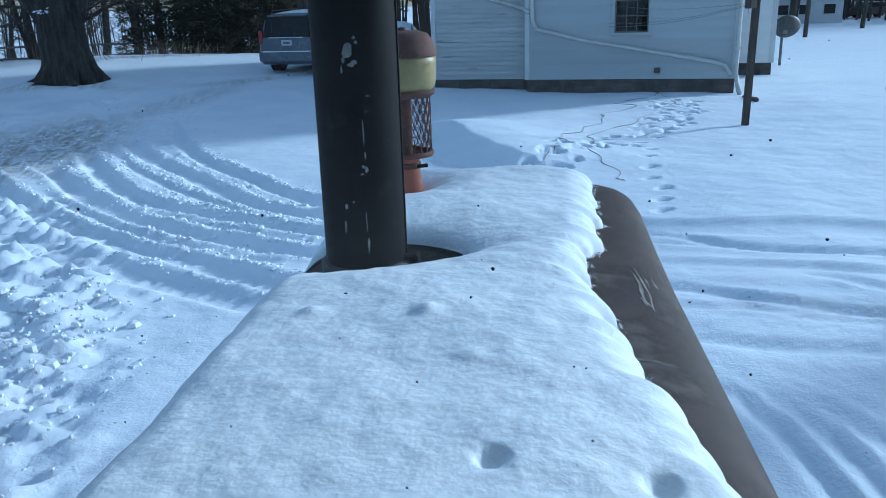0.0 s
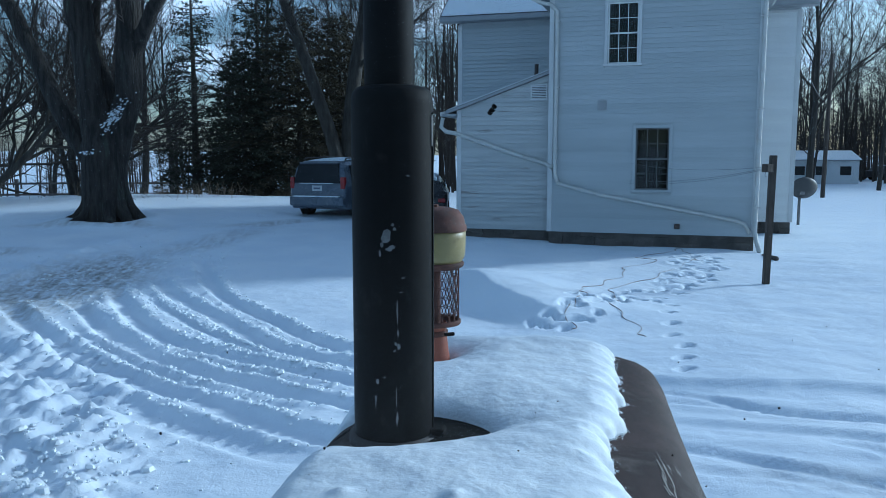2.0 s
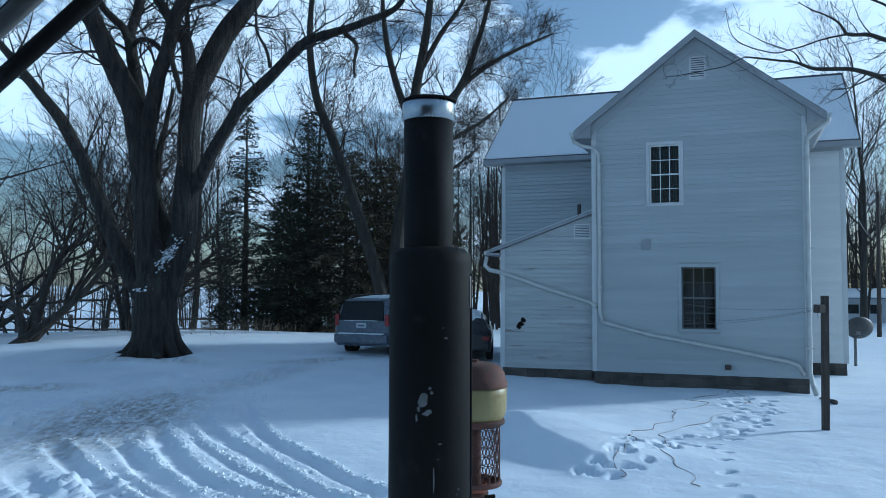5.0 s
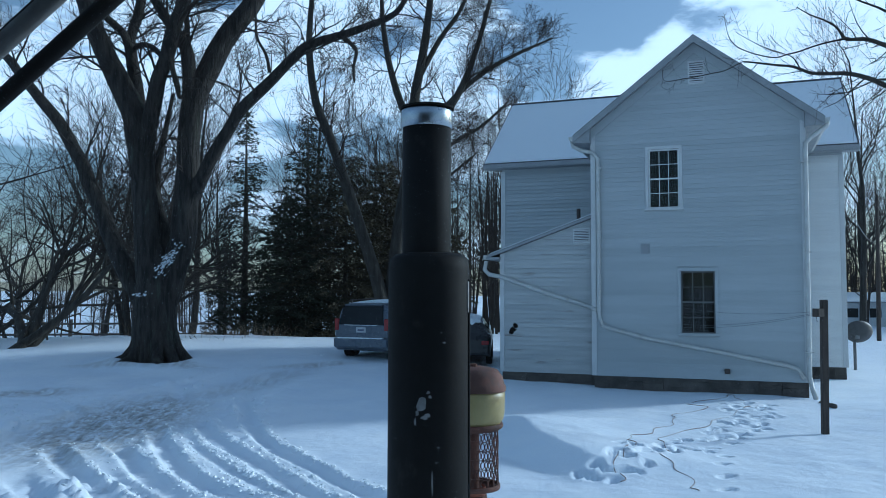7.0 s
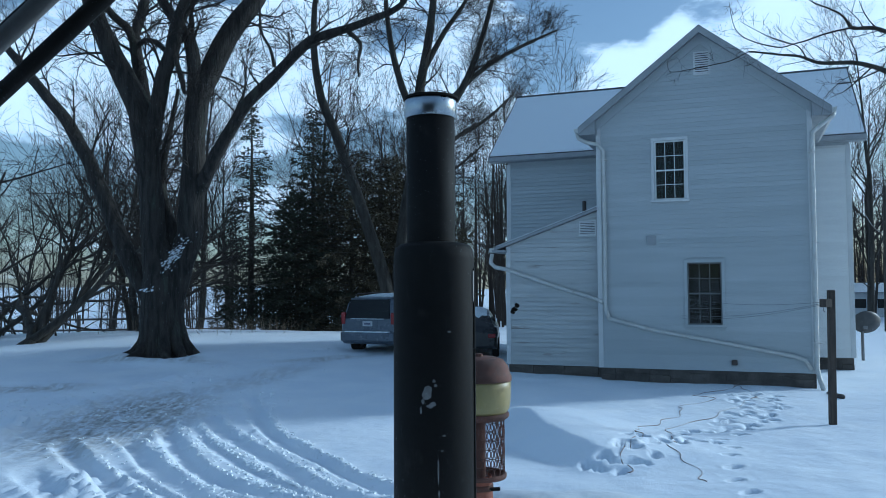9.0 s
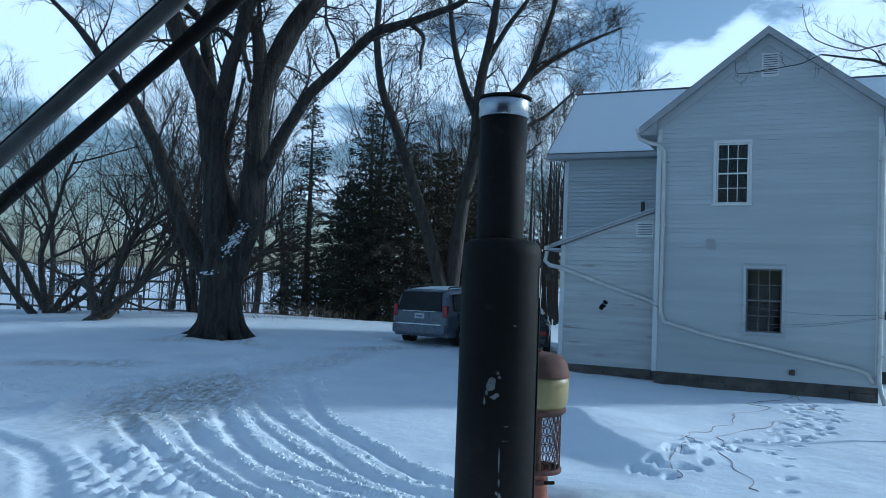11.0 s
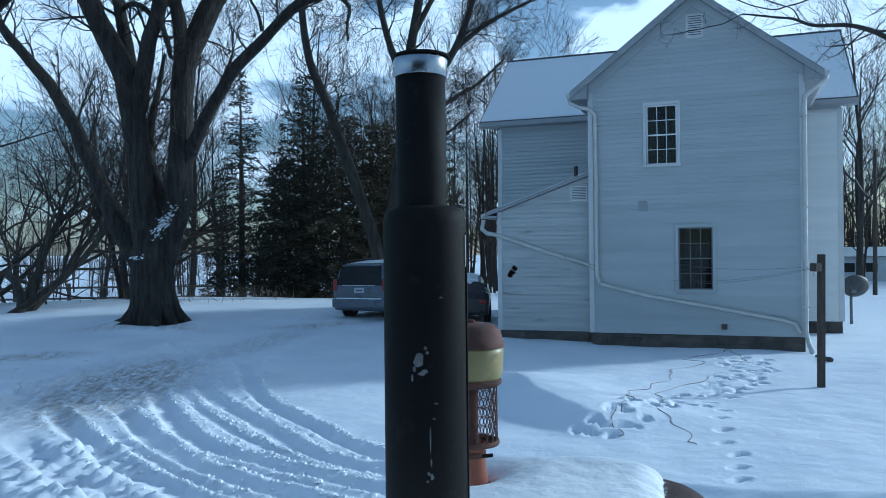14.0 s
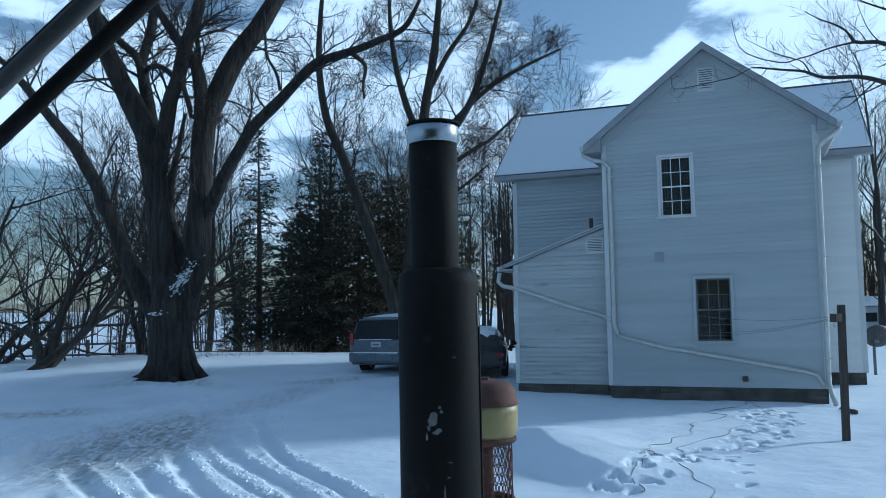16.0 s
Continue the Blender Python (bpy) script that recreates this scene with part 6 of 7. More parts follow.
# --- evergreens ---
def conifer(name, x, y, tall, wide, seed, mat, label, gappy=0.0, low=0.04, shape=0.8, leaf=0.2):
    """Boughs wound up a stem, each hung with many small sprays turned every way."""
    rng = random.Random(seed)
    t = thing(name, pose(x, y, ground_at(x, y)), label, "tree", "evergreens")
    part("trunk", Geo().tube([(0, 0, -0.3), (0.03, 0.02, tall * 0.5), (0, 0, tall * 0.98)], [tall * 0.018, tall * 0.011, 0.015], 8), "bark", t, smooth=True)
    vs, fs = [], []
    wood = Geo()
    n = int(tall * 17)
    for i in range(n):
        f = low + (1 - low) * (i + rng.random()) / n
        if rng.random() < gappy * 0.5:
            continue
        z = tall * f
        ln = wide * (1 - f) ** shape * rng.choice((0.55, 0.8, 0.95, 1.0, 1.15)) * rng.uniform(0.85, 1.1) + 0.15
        a = i * 2.4 + rng.uniform(-0.5, 0.5)
        c, s = math.cos(a), math.sin(a)
        droop = rng.uniform(0.15, 0.55) * (1.1 - f)
        m = max(6, int(ln * 22 * (1 - 0.4 * gappy)))
        for j in range(m):
            q = ((j + rng.random()) / m) ** 0.8
            wid = 0.26 * ln * (1 - q) + 0.10
            o = rng.gauss(0, wid * 0.5)
            px, py = c * ln * q - s * o, s * ln * q + c * o
            pz = z - droop * ln * q * q + 0.15 * ln * q - 0.35 * abs(o) + rng.gauss(0, 0.05)
            for k in range(3):
                d = Vector((c + rng.gauss(0, 0.8), s + rng.gauss(0, 0.8), rng.gauss(-0.35, 0.5))).normalized()
                e = d.cross(Vector((rng.gauss(0, 1), rng.gauss(0, 1), rng.gauss(0, 1)))).normalized()
                sz = leaf * rng.uniform(0.6, 1.4)
                w = sz * 0.15
                b = len(vs)
                vs += [(px, py, pz), (px + d.x * sz * 0.5 + e.x * w, py + d.y * sz * 0.5 + e.y * w, pz + d.z * sz * 0.5 + e.z * w), (px + d.x * sz, py + d.y * sz, pz + d.z * sz), (px + d.x * sz * 0.5 - e.x * w, py + d.y * sz * 0.5 - e.y * w, pz + d.z * sz * 0.5 - e.z * w)]
                fs.append((b, b + 1, b + 2, b + 3))
        wood.tube([(0, 0, z), (c * ln * 0.5, s * ln * 0.5, z - droop * ln * 0.25 + 0.075 * ln), (c * ln, s * ln, z - droop * ln + 0.15 * ln)], [0.03, 0.02, 0.006], 3, cap=False)
    part("bough_wood", wood, "bark", t)
    me = bpy.data.meshes.new("foliage")
    me.from_pydata(vs, [], fs)
    me.materials.append(M[mat])
    new("foliage", me).parent = t
    return t


conifer("spruce_tree", -9.3, 37.5, 10.9, 1.75, 1, "needles", "tall narrow dark spruce with sparse drooping boughs", 0.55, 0.06, 0.62, 0.17)
conifer("spruce_tree", -6.35, 37.4, 10.6, 3.3, 2, "needles", "tall dark spruce at the edge of the yard", 0.1, 0.03, 0.85, 0.17)
conifer("cedar_tree", -6.9, 36.4, 6.6, 2.6, 3, "needles", "dark evergreen with dense low boughs", 0.0, 0.02, 0.6, 0.19)
conifer("cedar_tree", -4.5, 37.0, 8.6, 3.2, 4, "needles_brown", "broad olive-brown evergreen with dense boughs", 0.0, 0.02, 0.42, 0.19)
conifer("cedar_tree", -2.7, 38.2, 8.5, 2.9, 5, "needles_brown", "broad olive-brown evergreen with dense boughs", 0.0, 0.02, 0.4, 0.19)
conifer("cedar_tree", -0.9, 40.0, 8.0, 2.8, 6, "needles_brown", "dense olive-dark evergreen behind the van", 0.0, 0.02, 0.45, 0.19)
conifer("spruce_tree", -11.0, 40.5, 6.0, 1.5, 7, "needles", "young dark spruce by the wood", 0.4, 0.05, 0.8, 0.17)
conifer("spruce_tree", -8.6, 41.5, 7.4, 2.0, 8, "needles", "dark spruce in the wood's edge", 0.2, 0.04, 0.8, 0.17)

# dry weeds along the crest
def weeds():
    rng = random.Random(70)
    g_ = Geo()
    for i in range(170):
        x, y = rng.uniform(-13.5, -6.0), rng.gauss(32.0, 1.2)
        z = ground_at(x, y) if i % 3 == 0 else float(base_height(np.array([x]), np.array([y]))[0])
        h = rng.uniform(0.2, 0.65)
        g_.tube([(x, y, z - 0.05), (x + rng.gauss(0, 0.05), y, z + h * 0.6), (x + rng.gauss(0, 0.15), y, z + h)], [0.007, 0.006, 0.003], 3, cap=False)
    tagged(part("dry_weeds", g_, "dry_grass"), "tufts of dry brown weeds poking from snow", "weeds", kind="stuff")


weeds()


# ================= yard things =================
def rail_fence(x0, y0, x1, y1, n):
    f = thing("rail_fence", Matrix.Translation((x0, y0, 0)), "weathered grey wooden rail fence along the wood", "fence")
    for i in range(n + 1):
        x, y = (x1 - x0) * i / n, (y1 - y0) * i / n
        z = ground_at(x0 + x, y0 + y)
        part("post", Geo().box((x - 0.07, y - 0.07, z - 0.3), (x + 0.07, y + 0.07, z + 1.15)), "rail", f, bevel=0.01)
        if i:
            px, py = (x1 - x0) * (i - 1) / n, (y1 - y0) * (i - 1) / n
            pz = ground_at(x0 + px, y0 + py)
            for h in (0.45, 0.95):
                part("rail", Geo().tube([(px, py - 0.09, pz + h), (x, y - 0.09, z + h)], 0.05, 5), "rail", f)


rail_fence(-24.0, 36.0, -10.8, 39.0, 6)


def clothes_post():
    x, y = 6.43, 13.35
    z = ground_at(x, y)
    t = thing("clothesline_post", pose(x, y, z, 0, 0.8, 0), "dark weathered wooden clothesline post with short crossarm", "post")
    part("upright", Geo().box((-0.052, -0.052, -0.3), (0.052, 0.052, 2.25)), "post", t, bevel=0.01)
    part("crossarm", Geo().box((-0.06, -0.22, 1.96), (0.06, -0.063, 2.10), Matrix.Rotation(radians(-62), 4, "Z")), "post", t, bevel=0.008)
    hook = Geo().tube([(-0.16, -0.08, 1.96), (-0.17, -0.08, 1.90), (-0.14, -0.08, 1.88)], 0.005, 5)
    part("hook", hook, "wire", t)
    ends = [(house.matrix_world @ Vector(p)) for p in ((2.0, -0.03, 2.05), (2.0, -0.03, 1.62), (2.0, -0.03, 1.55))]
    for i, e in enumerate(ends):
        a = Vector((x - 0.15, y - 0.1, z + 2.05 - 0.02 * i))
        pts = [a.lerp(e, k / 12) + Vector((0, 0, -0.10 * 4 * (k / 12) * (1 - k / 12))) for k in range(13)]
        w = part("clothesline", Geo().tube(pts, 0.004, 4), "wire")
        tagged(w, "thin grey clothesline wire strung to the house", "wire", "clothesline wires")


clothes_post()


def satellite_dish():
    x, y = 12.95, 25.0
    z = ground_at(x, y)
    t = thing("satellite_dish", pose(x, y, z), "dark grey oval satellite dish on a short pole", "satellite dish")
    part("pole", Geo().tube([(0, 0, -0.3), (0, 0, 1.05)], 0.045, 10), "galv", t, smooth=True)
    g_ = Geo()
    rows, k = 7, 28
    vs, fs = [], []
    for s in (0.0, -0.02):
        for i in range(rows):
            r = i / (rows - 1)
            for j in range(k):
                a = 6.283 * j / k
                vs.append((0.50 * r * math.cos(a), 0.16 * r * r - 0.16 + s, 0.36 * r * math.sin(a)))
    for o in (0, rows * k):
        for i in range(rows - 1):
            for j in range(k):
                fs.append((o + i * k + j, o + i * k + (j + 1) % k, o + (i + 1) * k + (j + 1) % k, o + (i + 1) * k + j))
    for j in range(k):
        fs.append(((rows - 1) * k + j, (rows - 1) * k + (j + 1) % k, (2 * rows - 1) * k + (j + 1) % k, (2 * rows - 1) * k + j))
    g_.add(vs, fs)
    m_ = pose(0.10, -0.05, 1.20, 18, 8, 12)
    g_.v = [tuple(m_ @ Vector(p)) for p in g_.v]
    part("reflector", g_, "dish", t, smooth=True)
    part("bracket", Geo().box((-0.07, -0.2, 0.98), (0.07, 0.06, 1.2)), "galv", t, bevel=0.01)
    part("feed_arm", Geo().tube([(0.1, 0.0, 0.95), (0.12, 0.45, 1.0), (0.12, 0.62, 1.12)], 0.018, 6), "galv", t)
    part("feed_head", Geo().box((0.04, 0.58, 1.08), (0.2, 0.7, 1.2)), "dish", t, bevel=0.02)


satellite_dish()


def cords():
    for name, pts in (("extension_cord", ((6.7, 18.75), (6.5, 18.2), (6.0, 17.7), (5.2, 17.0), (5.4, 16.2), (4.5, 15.4), (4.2, 14.4), (3.5, 13.2), (2.9, 12.3), (2.75, 11.4), (2.3, 10.4), (2.2, 9.6))), ("extension_cord", ((6.75, 18.7), (6.6, 17.6), (6.3, 16.4), (5.3, 15.0), (4.4, 13.7), (3.5, 12.7), (3.3, 11.6), (3.0, 10.7), (3.05, 9.8), (2.95, 9.2)))):
        line = spread([(x, y, 0) for x, y in pts], 12)
        line = [(p.x + 0.05 * math.sin(i * 0.6), p.y + 0.04 * math.cos(i * 0.47), ground_at(p.x + 0.05 * math.sin(i * 0.6), p.y + 0.04 * math.cos(i * 0.47)) + 0.003 + 0.005 * math.sin(i * 0.31)) for i, p in enumerate(line)]
        tagged(part(name, Geo().tube(line, 0.0048, 6), "cord", smooth=True), "rust-orange extension cord lying on trampled snow", "cord", "extension cords")


cords()


# --- vehicles ---
def loft(sections):
    """A shell through cross-sections of equal point count."""
    g_ = Geo()
    n = len(sections[0])
    for s in sections:
        g_.v.extend(s)
    for i in range(len(sections) - 1):
        for j in range(n):
            g_.f.append((i * n + j, i * n + (j + 1) % n, (i + 1) * n + (j + 1) % n, (i + 1) * n + j))
    g_.f.append(tuple(range(n - 1, -1, -1)))
    g_.f.append(tuple((len(sections) - 1) * n + j for j in range(n)))
    return g_


def car_wheel(parent, x, y, r=0.34, w=0.22):
    m_ = pose(x, y, r, 0, 90, 0)
    g_ = Geo().lathe([(r * 0.62, -w / 2), (r * 0.95, -w / 2), (r, -w * 0.35), (r, w * 0.35), (r * 0.95, w / 2), (r * 0.62, w / 2), (r * 0.62, -w / 2)], 28)
    g_.v = [tuple(m_ @ Vector(p)) for p in g_.v]
    wh = part("wheel", g_, "rubber", parent, smooth=True)
    h_ = Geo().lathe([(0.0, -w * 0.45), (r * 0.2, -w * 0.45), (r * 0.6, -w * 0.38), (r * 0.64, -w * 0.3), (r * 0.64, w * 0.3), (r * 0.6, w * 0.38), (r * 0.2, w * 0.45), (0.0, w * 0.45)], 20)
    h_.v = [tuple(m_ @ Vector(p)) for p in h_.v]
    part("rim", h_, "alloy", wh, smooth=True)


def minivan():
    x, y = -2.47, 24.5
    t = thing("minivan", pose(x, y, ground_at(x, y), 1.0, 0, -24), "grey-blue minivan parked on snow, dusted with snow", "van")
    # body: sections from tail to nose (y forward); half width at sill, belt, roof
    def sec(yy, low, belt, roof, ws_, wb, wr):
        pts = [(-ws_, low), (-ws_ - 0.02, low + 0.25), (-wb, belt - 0.1), (-wb + 0.02, belt), (-wr - 0.04, roof - 0.14), (-wr + 0.08, roof - 0.02), (0, roof), (wr - 0.08, roof - 0.02), (wr + 0.04, roof - 0.14), (wb - 0.02, belt), (wb, belt - 0.1), (ws_ + 0.02, low + 0.25), (ws_, low)]
        return [(px, yy, pz) for px, pz in pts]
    S = [sec(0.0, 0.36, 1.02, 1.08, 0.86, 0.90, 0.82), sec(0.05, 0.30, 1.04, 1.30, 0.92, 0.96, 0.80), sec(0.22, 0.27, 1.06, 1.68, 0.95, 0.99, 0.78), sec(0.45, 0.26, 1.06, 1.74, 0.96, 1.0, 0.78), sec(1.6, 0.25, 1.06, 1.77, 0.96, 1.0, 0.79), sec(2.9, 0.25, 1.04, 1.74, 0.96, 0.99, 0.78), sec(3.4, 0.25, 1.02, 1.62, 0.95, 0.98, 0.74), sec(4.15, 0.25, 0.98, 1.08, 0.93, 0.95, 0.80), sec(4.85, 0.27, 0.85, 0.90, 0.88, 0.90, 0.70), sec(5.1, 0.33, 0.70, 0.74, 0.78, 0.80, 0.62)]
    part("body", loft(S), "van_paint", t, smooth=False, bevel=0.03)
    part("rear_bumper", Geo().prism([(-0.94, 0.12), (-0.93, -0.10), (-0.7, -0.17), (0.7, -0.17), (0.93, -0.10), (0.94, 0.12)], 0.38, 0.66, "z"), "van_paint", t, bevel=0.04)
    part("rear_window", slab((-0.78, -0.045, 1.08), (0.78, -0.045, 1.08), (0.68, 0.115, 1.64), (-0.68, 0.115, 1.64), 0.05, Vector((0, 1, 0))), "car_glass", t)
    rw = part("tail_snow", Geo().box((-0.6, -0.02, 1.055), (0.55, 0.02, 1.085)).box((-0.75, -0.165, 0.66), (0.8, -0.03, 0.69)), "snow_soft", t)
    for s in (-1, 1):
        part("tail_lamp", Geo().box((s * 0.87 - 0.07, -0.014, 0.90), (s * 0.87 + 0.075, 0.14, 1.26)), "tail_red", t, bevel=0.02)
        part("roof_rail", Geo().tube([(s * 0.72, 0.5, 1.77), (s * 0.72, 0.6, 1.82), (s * 0.72, 2.4, 1.83), (s * 0.72, 2.55, 1.78)], 0.022, 6), "tractor_dark", t)
        for y0, y1 in ((0.42, 1.30), (1.36, 2.35), (2.42, 3.25)):
            part("side_window", Geo().add([(s * 1.004, y0, 1.09), (s * 1.004, y1, 1.09), (s * 0.865, y1 - (0.25 if y1 > 3 else 0.0), 1.60), (s * 0.865, y0 + (0.12 if y0 < 0.5 else 0.0), 1.60), (s * 0.98, y0, 1.09), (s * 0.98, y1, 1.09), (s * 0.84, y1 - (0.25 if y1 > 3 else 0.0), 1.60), (s * 0.84, y0 + (0.12 if y0 < 0.5 else 0.0), 1.60)], [(0, 1, 2, 3), (7, 6, 5, 4), (0, 4, 5, 1), (1, 5, 6, 2), (2, 6, 7, 3), (3, 7, 4, 0)]), "car_glass", t)
        part("wheel_arch", Geo().lathe([(0.40, -0.02), (0.40, 0.02), (0.36, 0.02), (0.36, -0.02), (0.40, -0.02)], 24), "rubber", t).matrix_basis = pose(s * 0.975, 1.0, 0.36, 0, 90, 0)
        for yy in (1.0, 4.05):
            car_wheel(t, s * 0.88, yy)
        mir = part("mirror", Geo().box((s * 1.08 - 0.10, 3.15, 1.06), (s * 1.08 + 0.10, 3.26, 1.24)), "van_paint", t, bevel=0.03)
    pl = part("number_plate", Geo().box((-0.17, -0.024, 0.84), (0.17, -0.006, 1.0)), "plate", t)
    part("plate_bar", Geo().box((-0.11, -0.028, 0.89), (0.11, -0.025, 0.94)), "plate_bar", pl)
    part("plate_recess", Geo().box((-0.35, -0.012, 0.80), (0.35, 0.02, 1.03)), "van_paint", t, bevel=0.01)
    part("wiper", Geo().tube([(0, -0.005, 1.10), (0.35, 0.0, 1.13)], 0.012, 5), "rubber", t)
    part("spoiler", Geo().prism([(-0.66, 0.12), (0.66, 0.12), (0.70, 0.42), (-0.70, 0.42)], 1.66, 1.70, "z"), "van_paint", t, bevel=0.012)
    sn = loft([[(-0.6, yy, 1.735 + h), (-0.3, yy, 1.765 + h + 0.02), (0.3, yy, 1.765 + h + 0.02), (0.6, yy, 1.735 + h), (0.0, yy, 1.74)] for yy, h in ((0.45, 0.0), (1.2, 0.03), (2.4, 0.03), (3.0, -0.02))])
    part("roof_snow", sn, "snow_soft", t)


minivan()


def black_car():
    x, y = 0.60, 23.7
    t = thing("black_car", pose(x, y, ground_at(x, y), 0, 0, -4), "black car by the house with snow on its roof and glass", "car")
    def sec(yy, low, belt, roof, wb, wr):
        pts = [(-wb + 0.04, low), (-wb, belt - 0.15), (-wb + 0.03, belt), (-wr, roof - 0.05), (0, roof), (wr, roof - 0.05), (wb - 0.03, belt), (wb, belt - 0.15), (wb - 0.04, low)]
        return [(px, yy, pz) for px, pz in pts]
    S = [sec(0.0, 0.35, 0.75, 0.80, 0.80, 0.7), sec(0.15, 0.28, 0.92, 1.0, 0.87, 0.72), sec(0.5, 0.25, 0.95, 1.30, 0.89, 0.62), sec(1.1, 0.24, 0.95, 1.44, 0.9, 0.6), sec(2.2, 0.24, 0.94, 1.42, 0.9, 0.6), sec(3.0, 0.24, 0.92, 1.02, 0.89, 0.68), sec(4.0, 0.26, 0.8, 0.86, 0.86, 0.66), sec(4.3, 0.35, 0.62, 0.66, 0.78, 0.6)]
    part("body", loft(S), "car_black", t, bevel=0.03)
    for s in (-1, 1):
        part("side_window", Geo().box((s * 0.78 - 0.015, 0.75, 1.0), (s * 0.78 + 0.015, 2.4, 1.26), Matrix.Translation((0, 0, 0))), "car_glass", t)
        for yy in (0.8, 3.4):
            car_wheel(t, s * 0.8, yy, 0.31, 0.2)
        part("lamp", Geo().box((s * 0.7 - 0.12, -0.02, 0.62), (s * 0.7 + 0.1, 0.08, 0.74)), "tail_red", t, bevel=0.02)
    sn = loft([[(-0.55 * w, yy, z), (-0.3 * w, yy, z + h), (0.3 * w, yy, z + h), (0.55 * w, yy, z), (0, yy, z - 0.03)] for yy, z, h, w in ((0.35, 1.1, 0.04, 1), (0.6, 1.33, 0.06, 1), (1.2, 1.42, 0.08, 1), (2.1, 1.42, 0.08, 1), (2.6, 1.22, 0.07, 1.1), (3.1, 0.98, 0.07, 1.2), (3.9, 0.84, 0.05, 1.2))])
    part("roof_snow", sn, "snow_soft", t, "cushion of snow", bevel=0.02)


black_car()


# --- far side of the road ---
def utility_pole():
    x, y = 24.6, 45.0
    z = ground_at(x, y)
    t = thing("utility_pole", pose(x, y, z, 0, 0.8, 0), "tall weathered wooden utility pole with wires", "utility pole")
    part("pole", Geo().tube([(0, 0, -0.4), (0, 0, 4), (0, 0, 8.2)], [0.125, 0.11, 0.09], 10), "post", t, smooth=True)
    for i, (zz, e) in enumerate(((5.6, (6.5, 23.5, 5.4)), (7.45, (60, 30, 7.0)), (5.7, (60, 34, 5.8)))):
        a, b = Vector((x, y, z + zz)), Vector(e)
        if i == 0:
            b = house.matrix_world @ Vector((BR, DEEP + 0.5, 5.4))
        pts = [a.lerp(b, k / 14) - Vector((0, 0, 0.5 * 4 * (k / 14) * (1 - k / 14))) for k in range(15)]
        part("wire", Geo().tube(pts, 0.012, 4), "wire", t).matrix_parent_inverse = t.matrix_world.inverted()


utility_pole()


def far_shed():
    x, y = 36.3, 68.0
    t = thing("mobile_home", pose(x, y, ground_at(x, y), 0, 0, -8), "long low white house across the road, snowy roof", "house")
    part("wall", Geo().box((-2.9, -2.0, -0.3), (2.9, 2.0, 2.0)), "far_wall", t)
    part("roof", Geo().prism([(-2.25, 2.0), (2.25, 2.0), (0, 2.75)], -3.1, 3.1, "x"), "shingle", t)
    part("roof_snow", slab((-3.0, -2.2, 2.10), (3.0, -2.2, 2.10), (3.0, 0, 2.84), (-3.0, 0, 2.84), 0.06), "snow_soft", t)
    for u in (-2.0, -0.2, 1.8):
        w = part("window", Geo().box((u - 0.45, -2.04, 0.75), (u + 0.45, -2.003, 1.5)), "car_glass", t)
        part("frame", Geo().box((u - 0.5, -2.03, 1.5), (u + 0.5, -2.002, 1.56)), "trim", w)


far_shed()


def far_car(x, y, turn, col, name, label):
    t = thing(name, pose(x, y, ground_at(x, y), 0, 0, turn), label, "car", "far parked cars")
    pr = [(-2.1, 0.3), (2.1, 0.3), (2.15, 0.75), (1.2, 0.95), (0.7, 1.4), (-1.1, 1.42), (-1.7, 0.98), (-2.15, 0.9)]
    part("body", Geo().prism(pr, -0.85, 0.85), col, t, bevel=0.05)
    part("window", Geo().prism([(-1.3, 1.0), (0.95, 1.0), (0.6, 1.33), (-1.05, 1.35)], -0.87, 0.87), "car_glass", t)
    for sx in (-1.3, 1.3):
        for sy in (-0.75, 0.75):
            g_ = Geo().lathe([(0, -0.1), (0.31, -0.1), (0.31, 0.1), (0, 0.1)], 14)
            m_ = pose(sx, sy, 0.31, 90, 0, 0)
            g_.v = [tuple(m_ @ Vector(p)) for p in g_.v]
            part("wheel", g_, "rubber", t)
    part("roof_snow", Geo().prism([(-1.05, 1.42), (0.65, 1.40), (0.5, 1.47), (-0.95, 1.49)], -0.75, 0.75), "snow_soft", t)


for i, (x, y, a) in enumerate(((40.5, 75.5, 10), (44.0, 77, -6), (48.0, 76.0, 15))):
    far_car(x, y, a, "far_dark", "parked_car", "dark car parked across the road, snow on top")


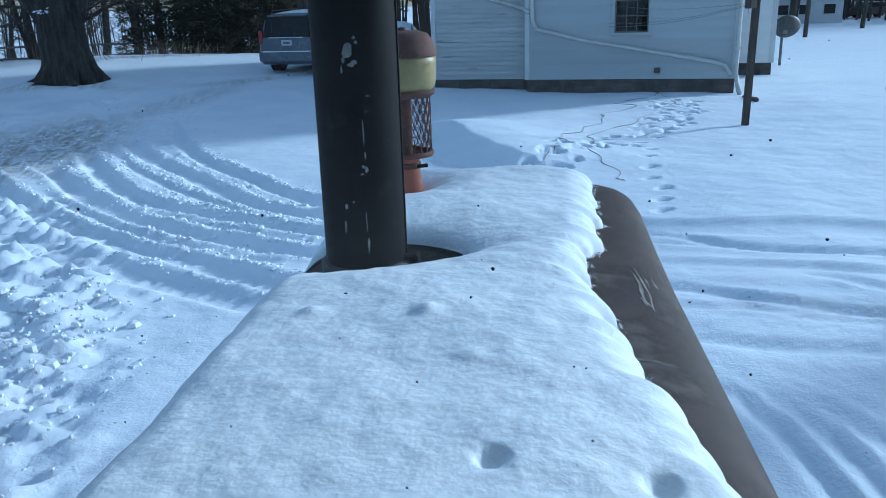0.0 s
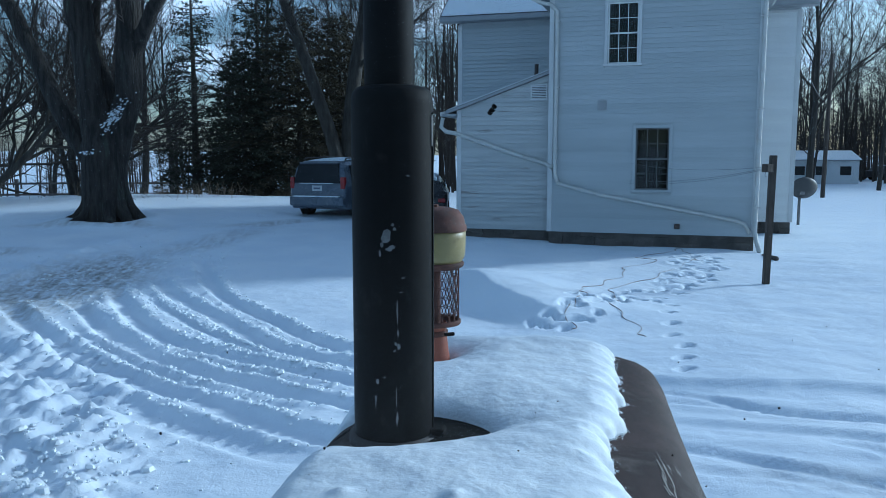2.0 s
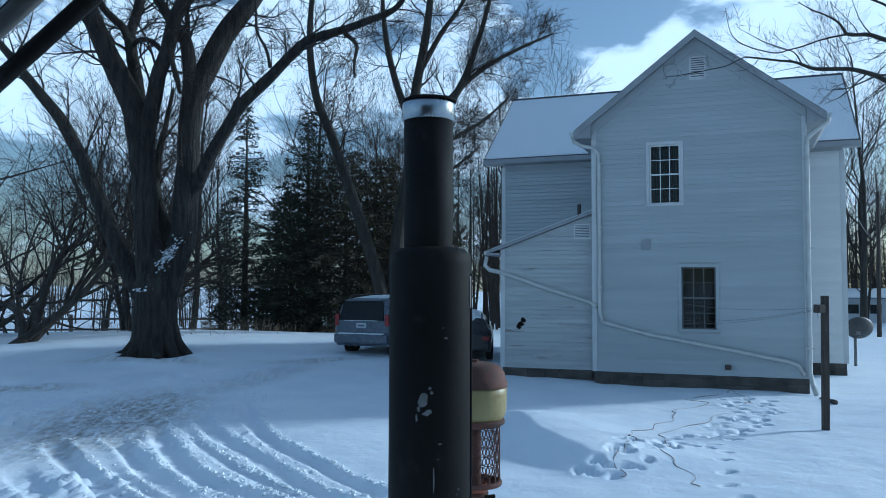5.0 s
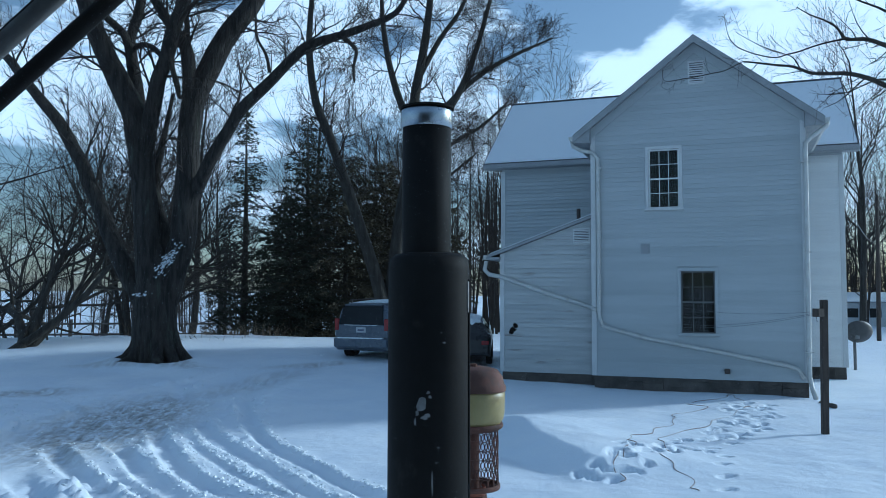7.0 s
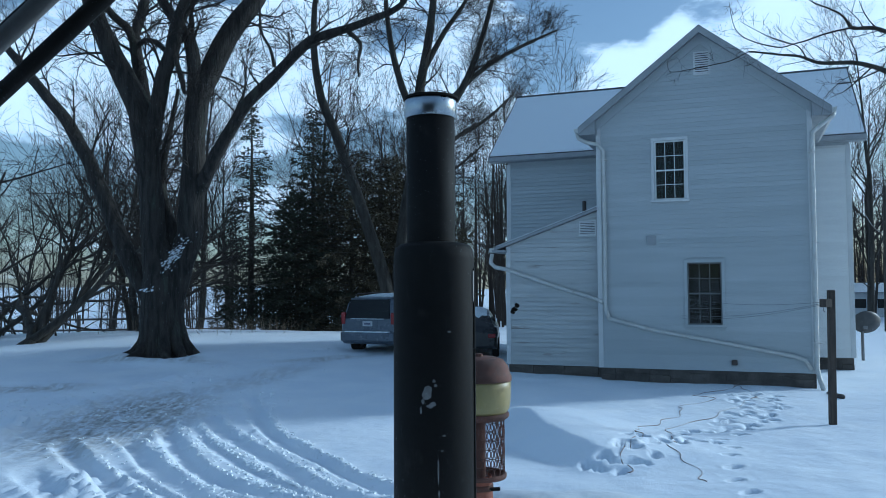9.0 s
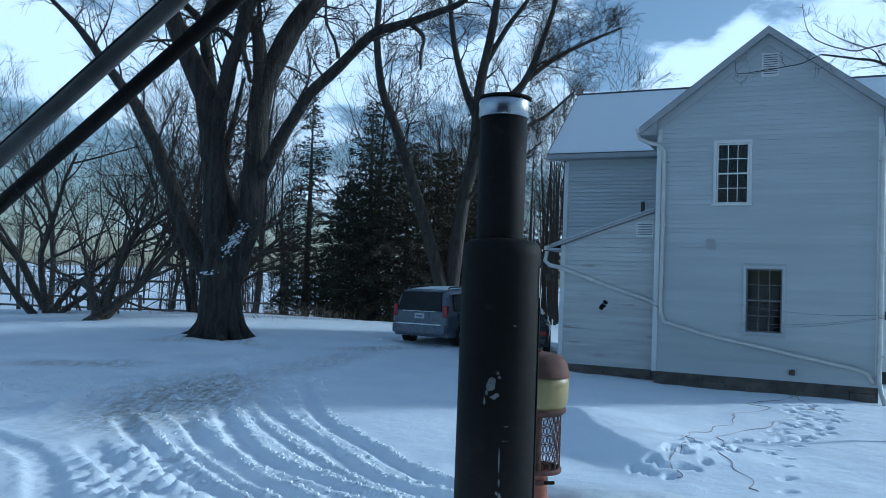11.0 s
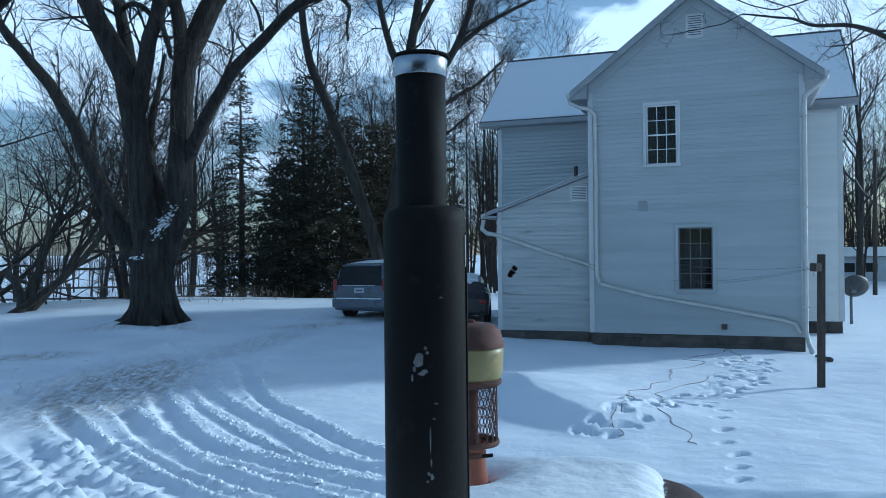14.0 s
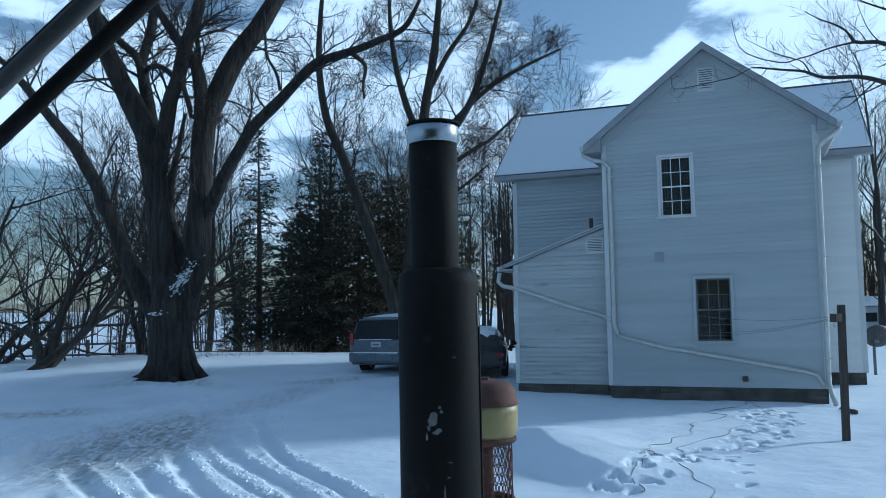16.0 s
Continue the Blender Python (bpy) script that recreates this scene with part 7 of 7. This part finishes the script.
# crumbled snow thrown up along the ruts
def snow_clods():
    rng = random.Random(91)
    g_ = Geo()
    spots = []
    for line, depth, half in RUTS[:6]:
        pts = spread([(a, b, 0) for a, b in line], 10)
        for i in range(620):
            k = rng.randrange(len(pts) - 1)
            p, along = pts[k], (pts[k + 1] - pts[k]).normalized()
            if p.x > 1.0:
                continue
            # crumbs lie on the lips, most on the side away from the tractor
            off = (1.45 if rng.random() < 0.75 else -1.45) * half + rng.gauss(0, 0.05)
            slide = rng.uniform(0, 0.2)
            spots.append((p.x + along.y * off + along.x * slide, p.y - along.x * off + along.y * slide, rng.uniform(0.005, 0.026) * (1.7 if rng.random() < 0.1 else 1)))
    for i in range(1100):
        spots.append((rng.gauss(-2.6, 0.42), rng.gauss(4.8, 1.0), rng.uniform(0.006, 0.022) * (2.2 if rng.random() < 0.12 else 1)))
    for line, depth, half in RUTS[-3:]:
        pts = spread([(a, b, 0) for a, b in line], 12)
        for i in range(140):
            p = pts[rng.randrange(len(pts))]
            spots.append((p.x + rng.gauss(0, 0.35), p.y + rng.gauss(0, 0.35), rng.uniform(0.01, 0.035)))
    for i in range(350):
        spots.append((rng.gauss(-8.6, 1.0), rng.gauss(14.6, 1.0), rng.uniform(0.010, 0.035)))
    xs, ys = np.array([s[0] for s in spots]), np.array([s[1] for s in spots])
    zs = height(xs, ys)
    for (x, y, s), z in zip(spots, zs):
        if -1.2 < x < 1.6 and y < 4.6:
            continue
        ax, ay, az = s * rng.uniform(0.8, 1.6), s * rng.uniform(0.8, 1.6), s * rng.uniform(0.3, 0.8)
        tw = rng.uniform(0, 6.28)
        vs = []
        for k in range(6):
            a = tw + 6.283 * k / 6
            w = rng.uniform(0.75, 1.2)
            vs.append((x + ax * w * math.cos(a), y + ay * w * math.sin(a), z - 0.006))
        for k in range(6):
            a = tw + 6.283 * k / 6
            w = rng.uniform(0.5, 0.85)
            vs.append((x + ax * w * math.cos(a), y + ay * w * math.sin(a), z + az * rng.uniform(0.6, 1.0)))
        vs.append((x, y, z + az * 1.1))
        fs = [(k, (k + 1) % 6, 6 + (k + 1) % 6, 6 + k) for k in range(6)] + [(6 + k, 6 + (k + 1) % 6, 12) for k in range(6)]
        g_.add(vs, fs)
    ob = part("snow_clods", g_, "snow_soft", None, smooth=False)
    tagged(ob, "crumbled clods of snow along the wheel ruts", "snow", kind="stuff")


snow_clods()

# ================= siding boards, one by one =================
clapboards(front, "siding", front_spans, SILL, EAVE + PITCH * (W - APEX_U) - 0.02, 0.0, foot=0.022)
clapboards(lean, "old_siding", lambda z, top: [(max(LU + 0.09, (z - 4.30) / 0.358), -0.01, max(LU + 0.09, (top - 4.30) / 0.358), -0.01)], 0.30, lean_top(0) - 0.03, LY)
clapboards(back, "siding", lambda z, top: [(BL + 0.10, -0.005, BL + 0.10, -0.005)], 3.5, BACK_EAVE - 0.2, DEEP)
# right wing takes the lighter copy, standing in for snow bounce
clapboards(back, "siding_lit", lambda z, top: [(W + 0.005, BR - 0.10, W + 0.005, BR - 0.10)], 0.35, BACK_EAVE - 0.2, DEEP)
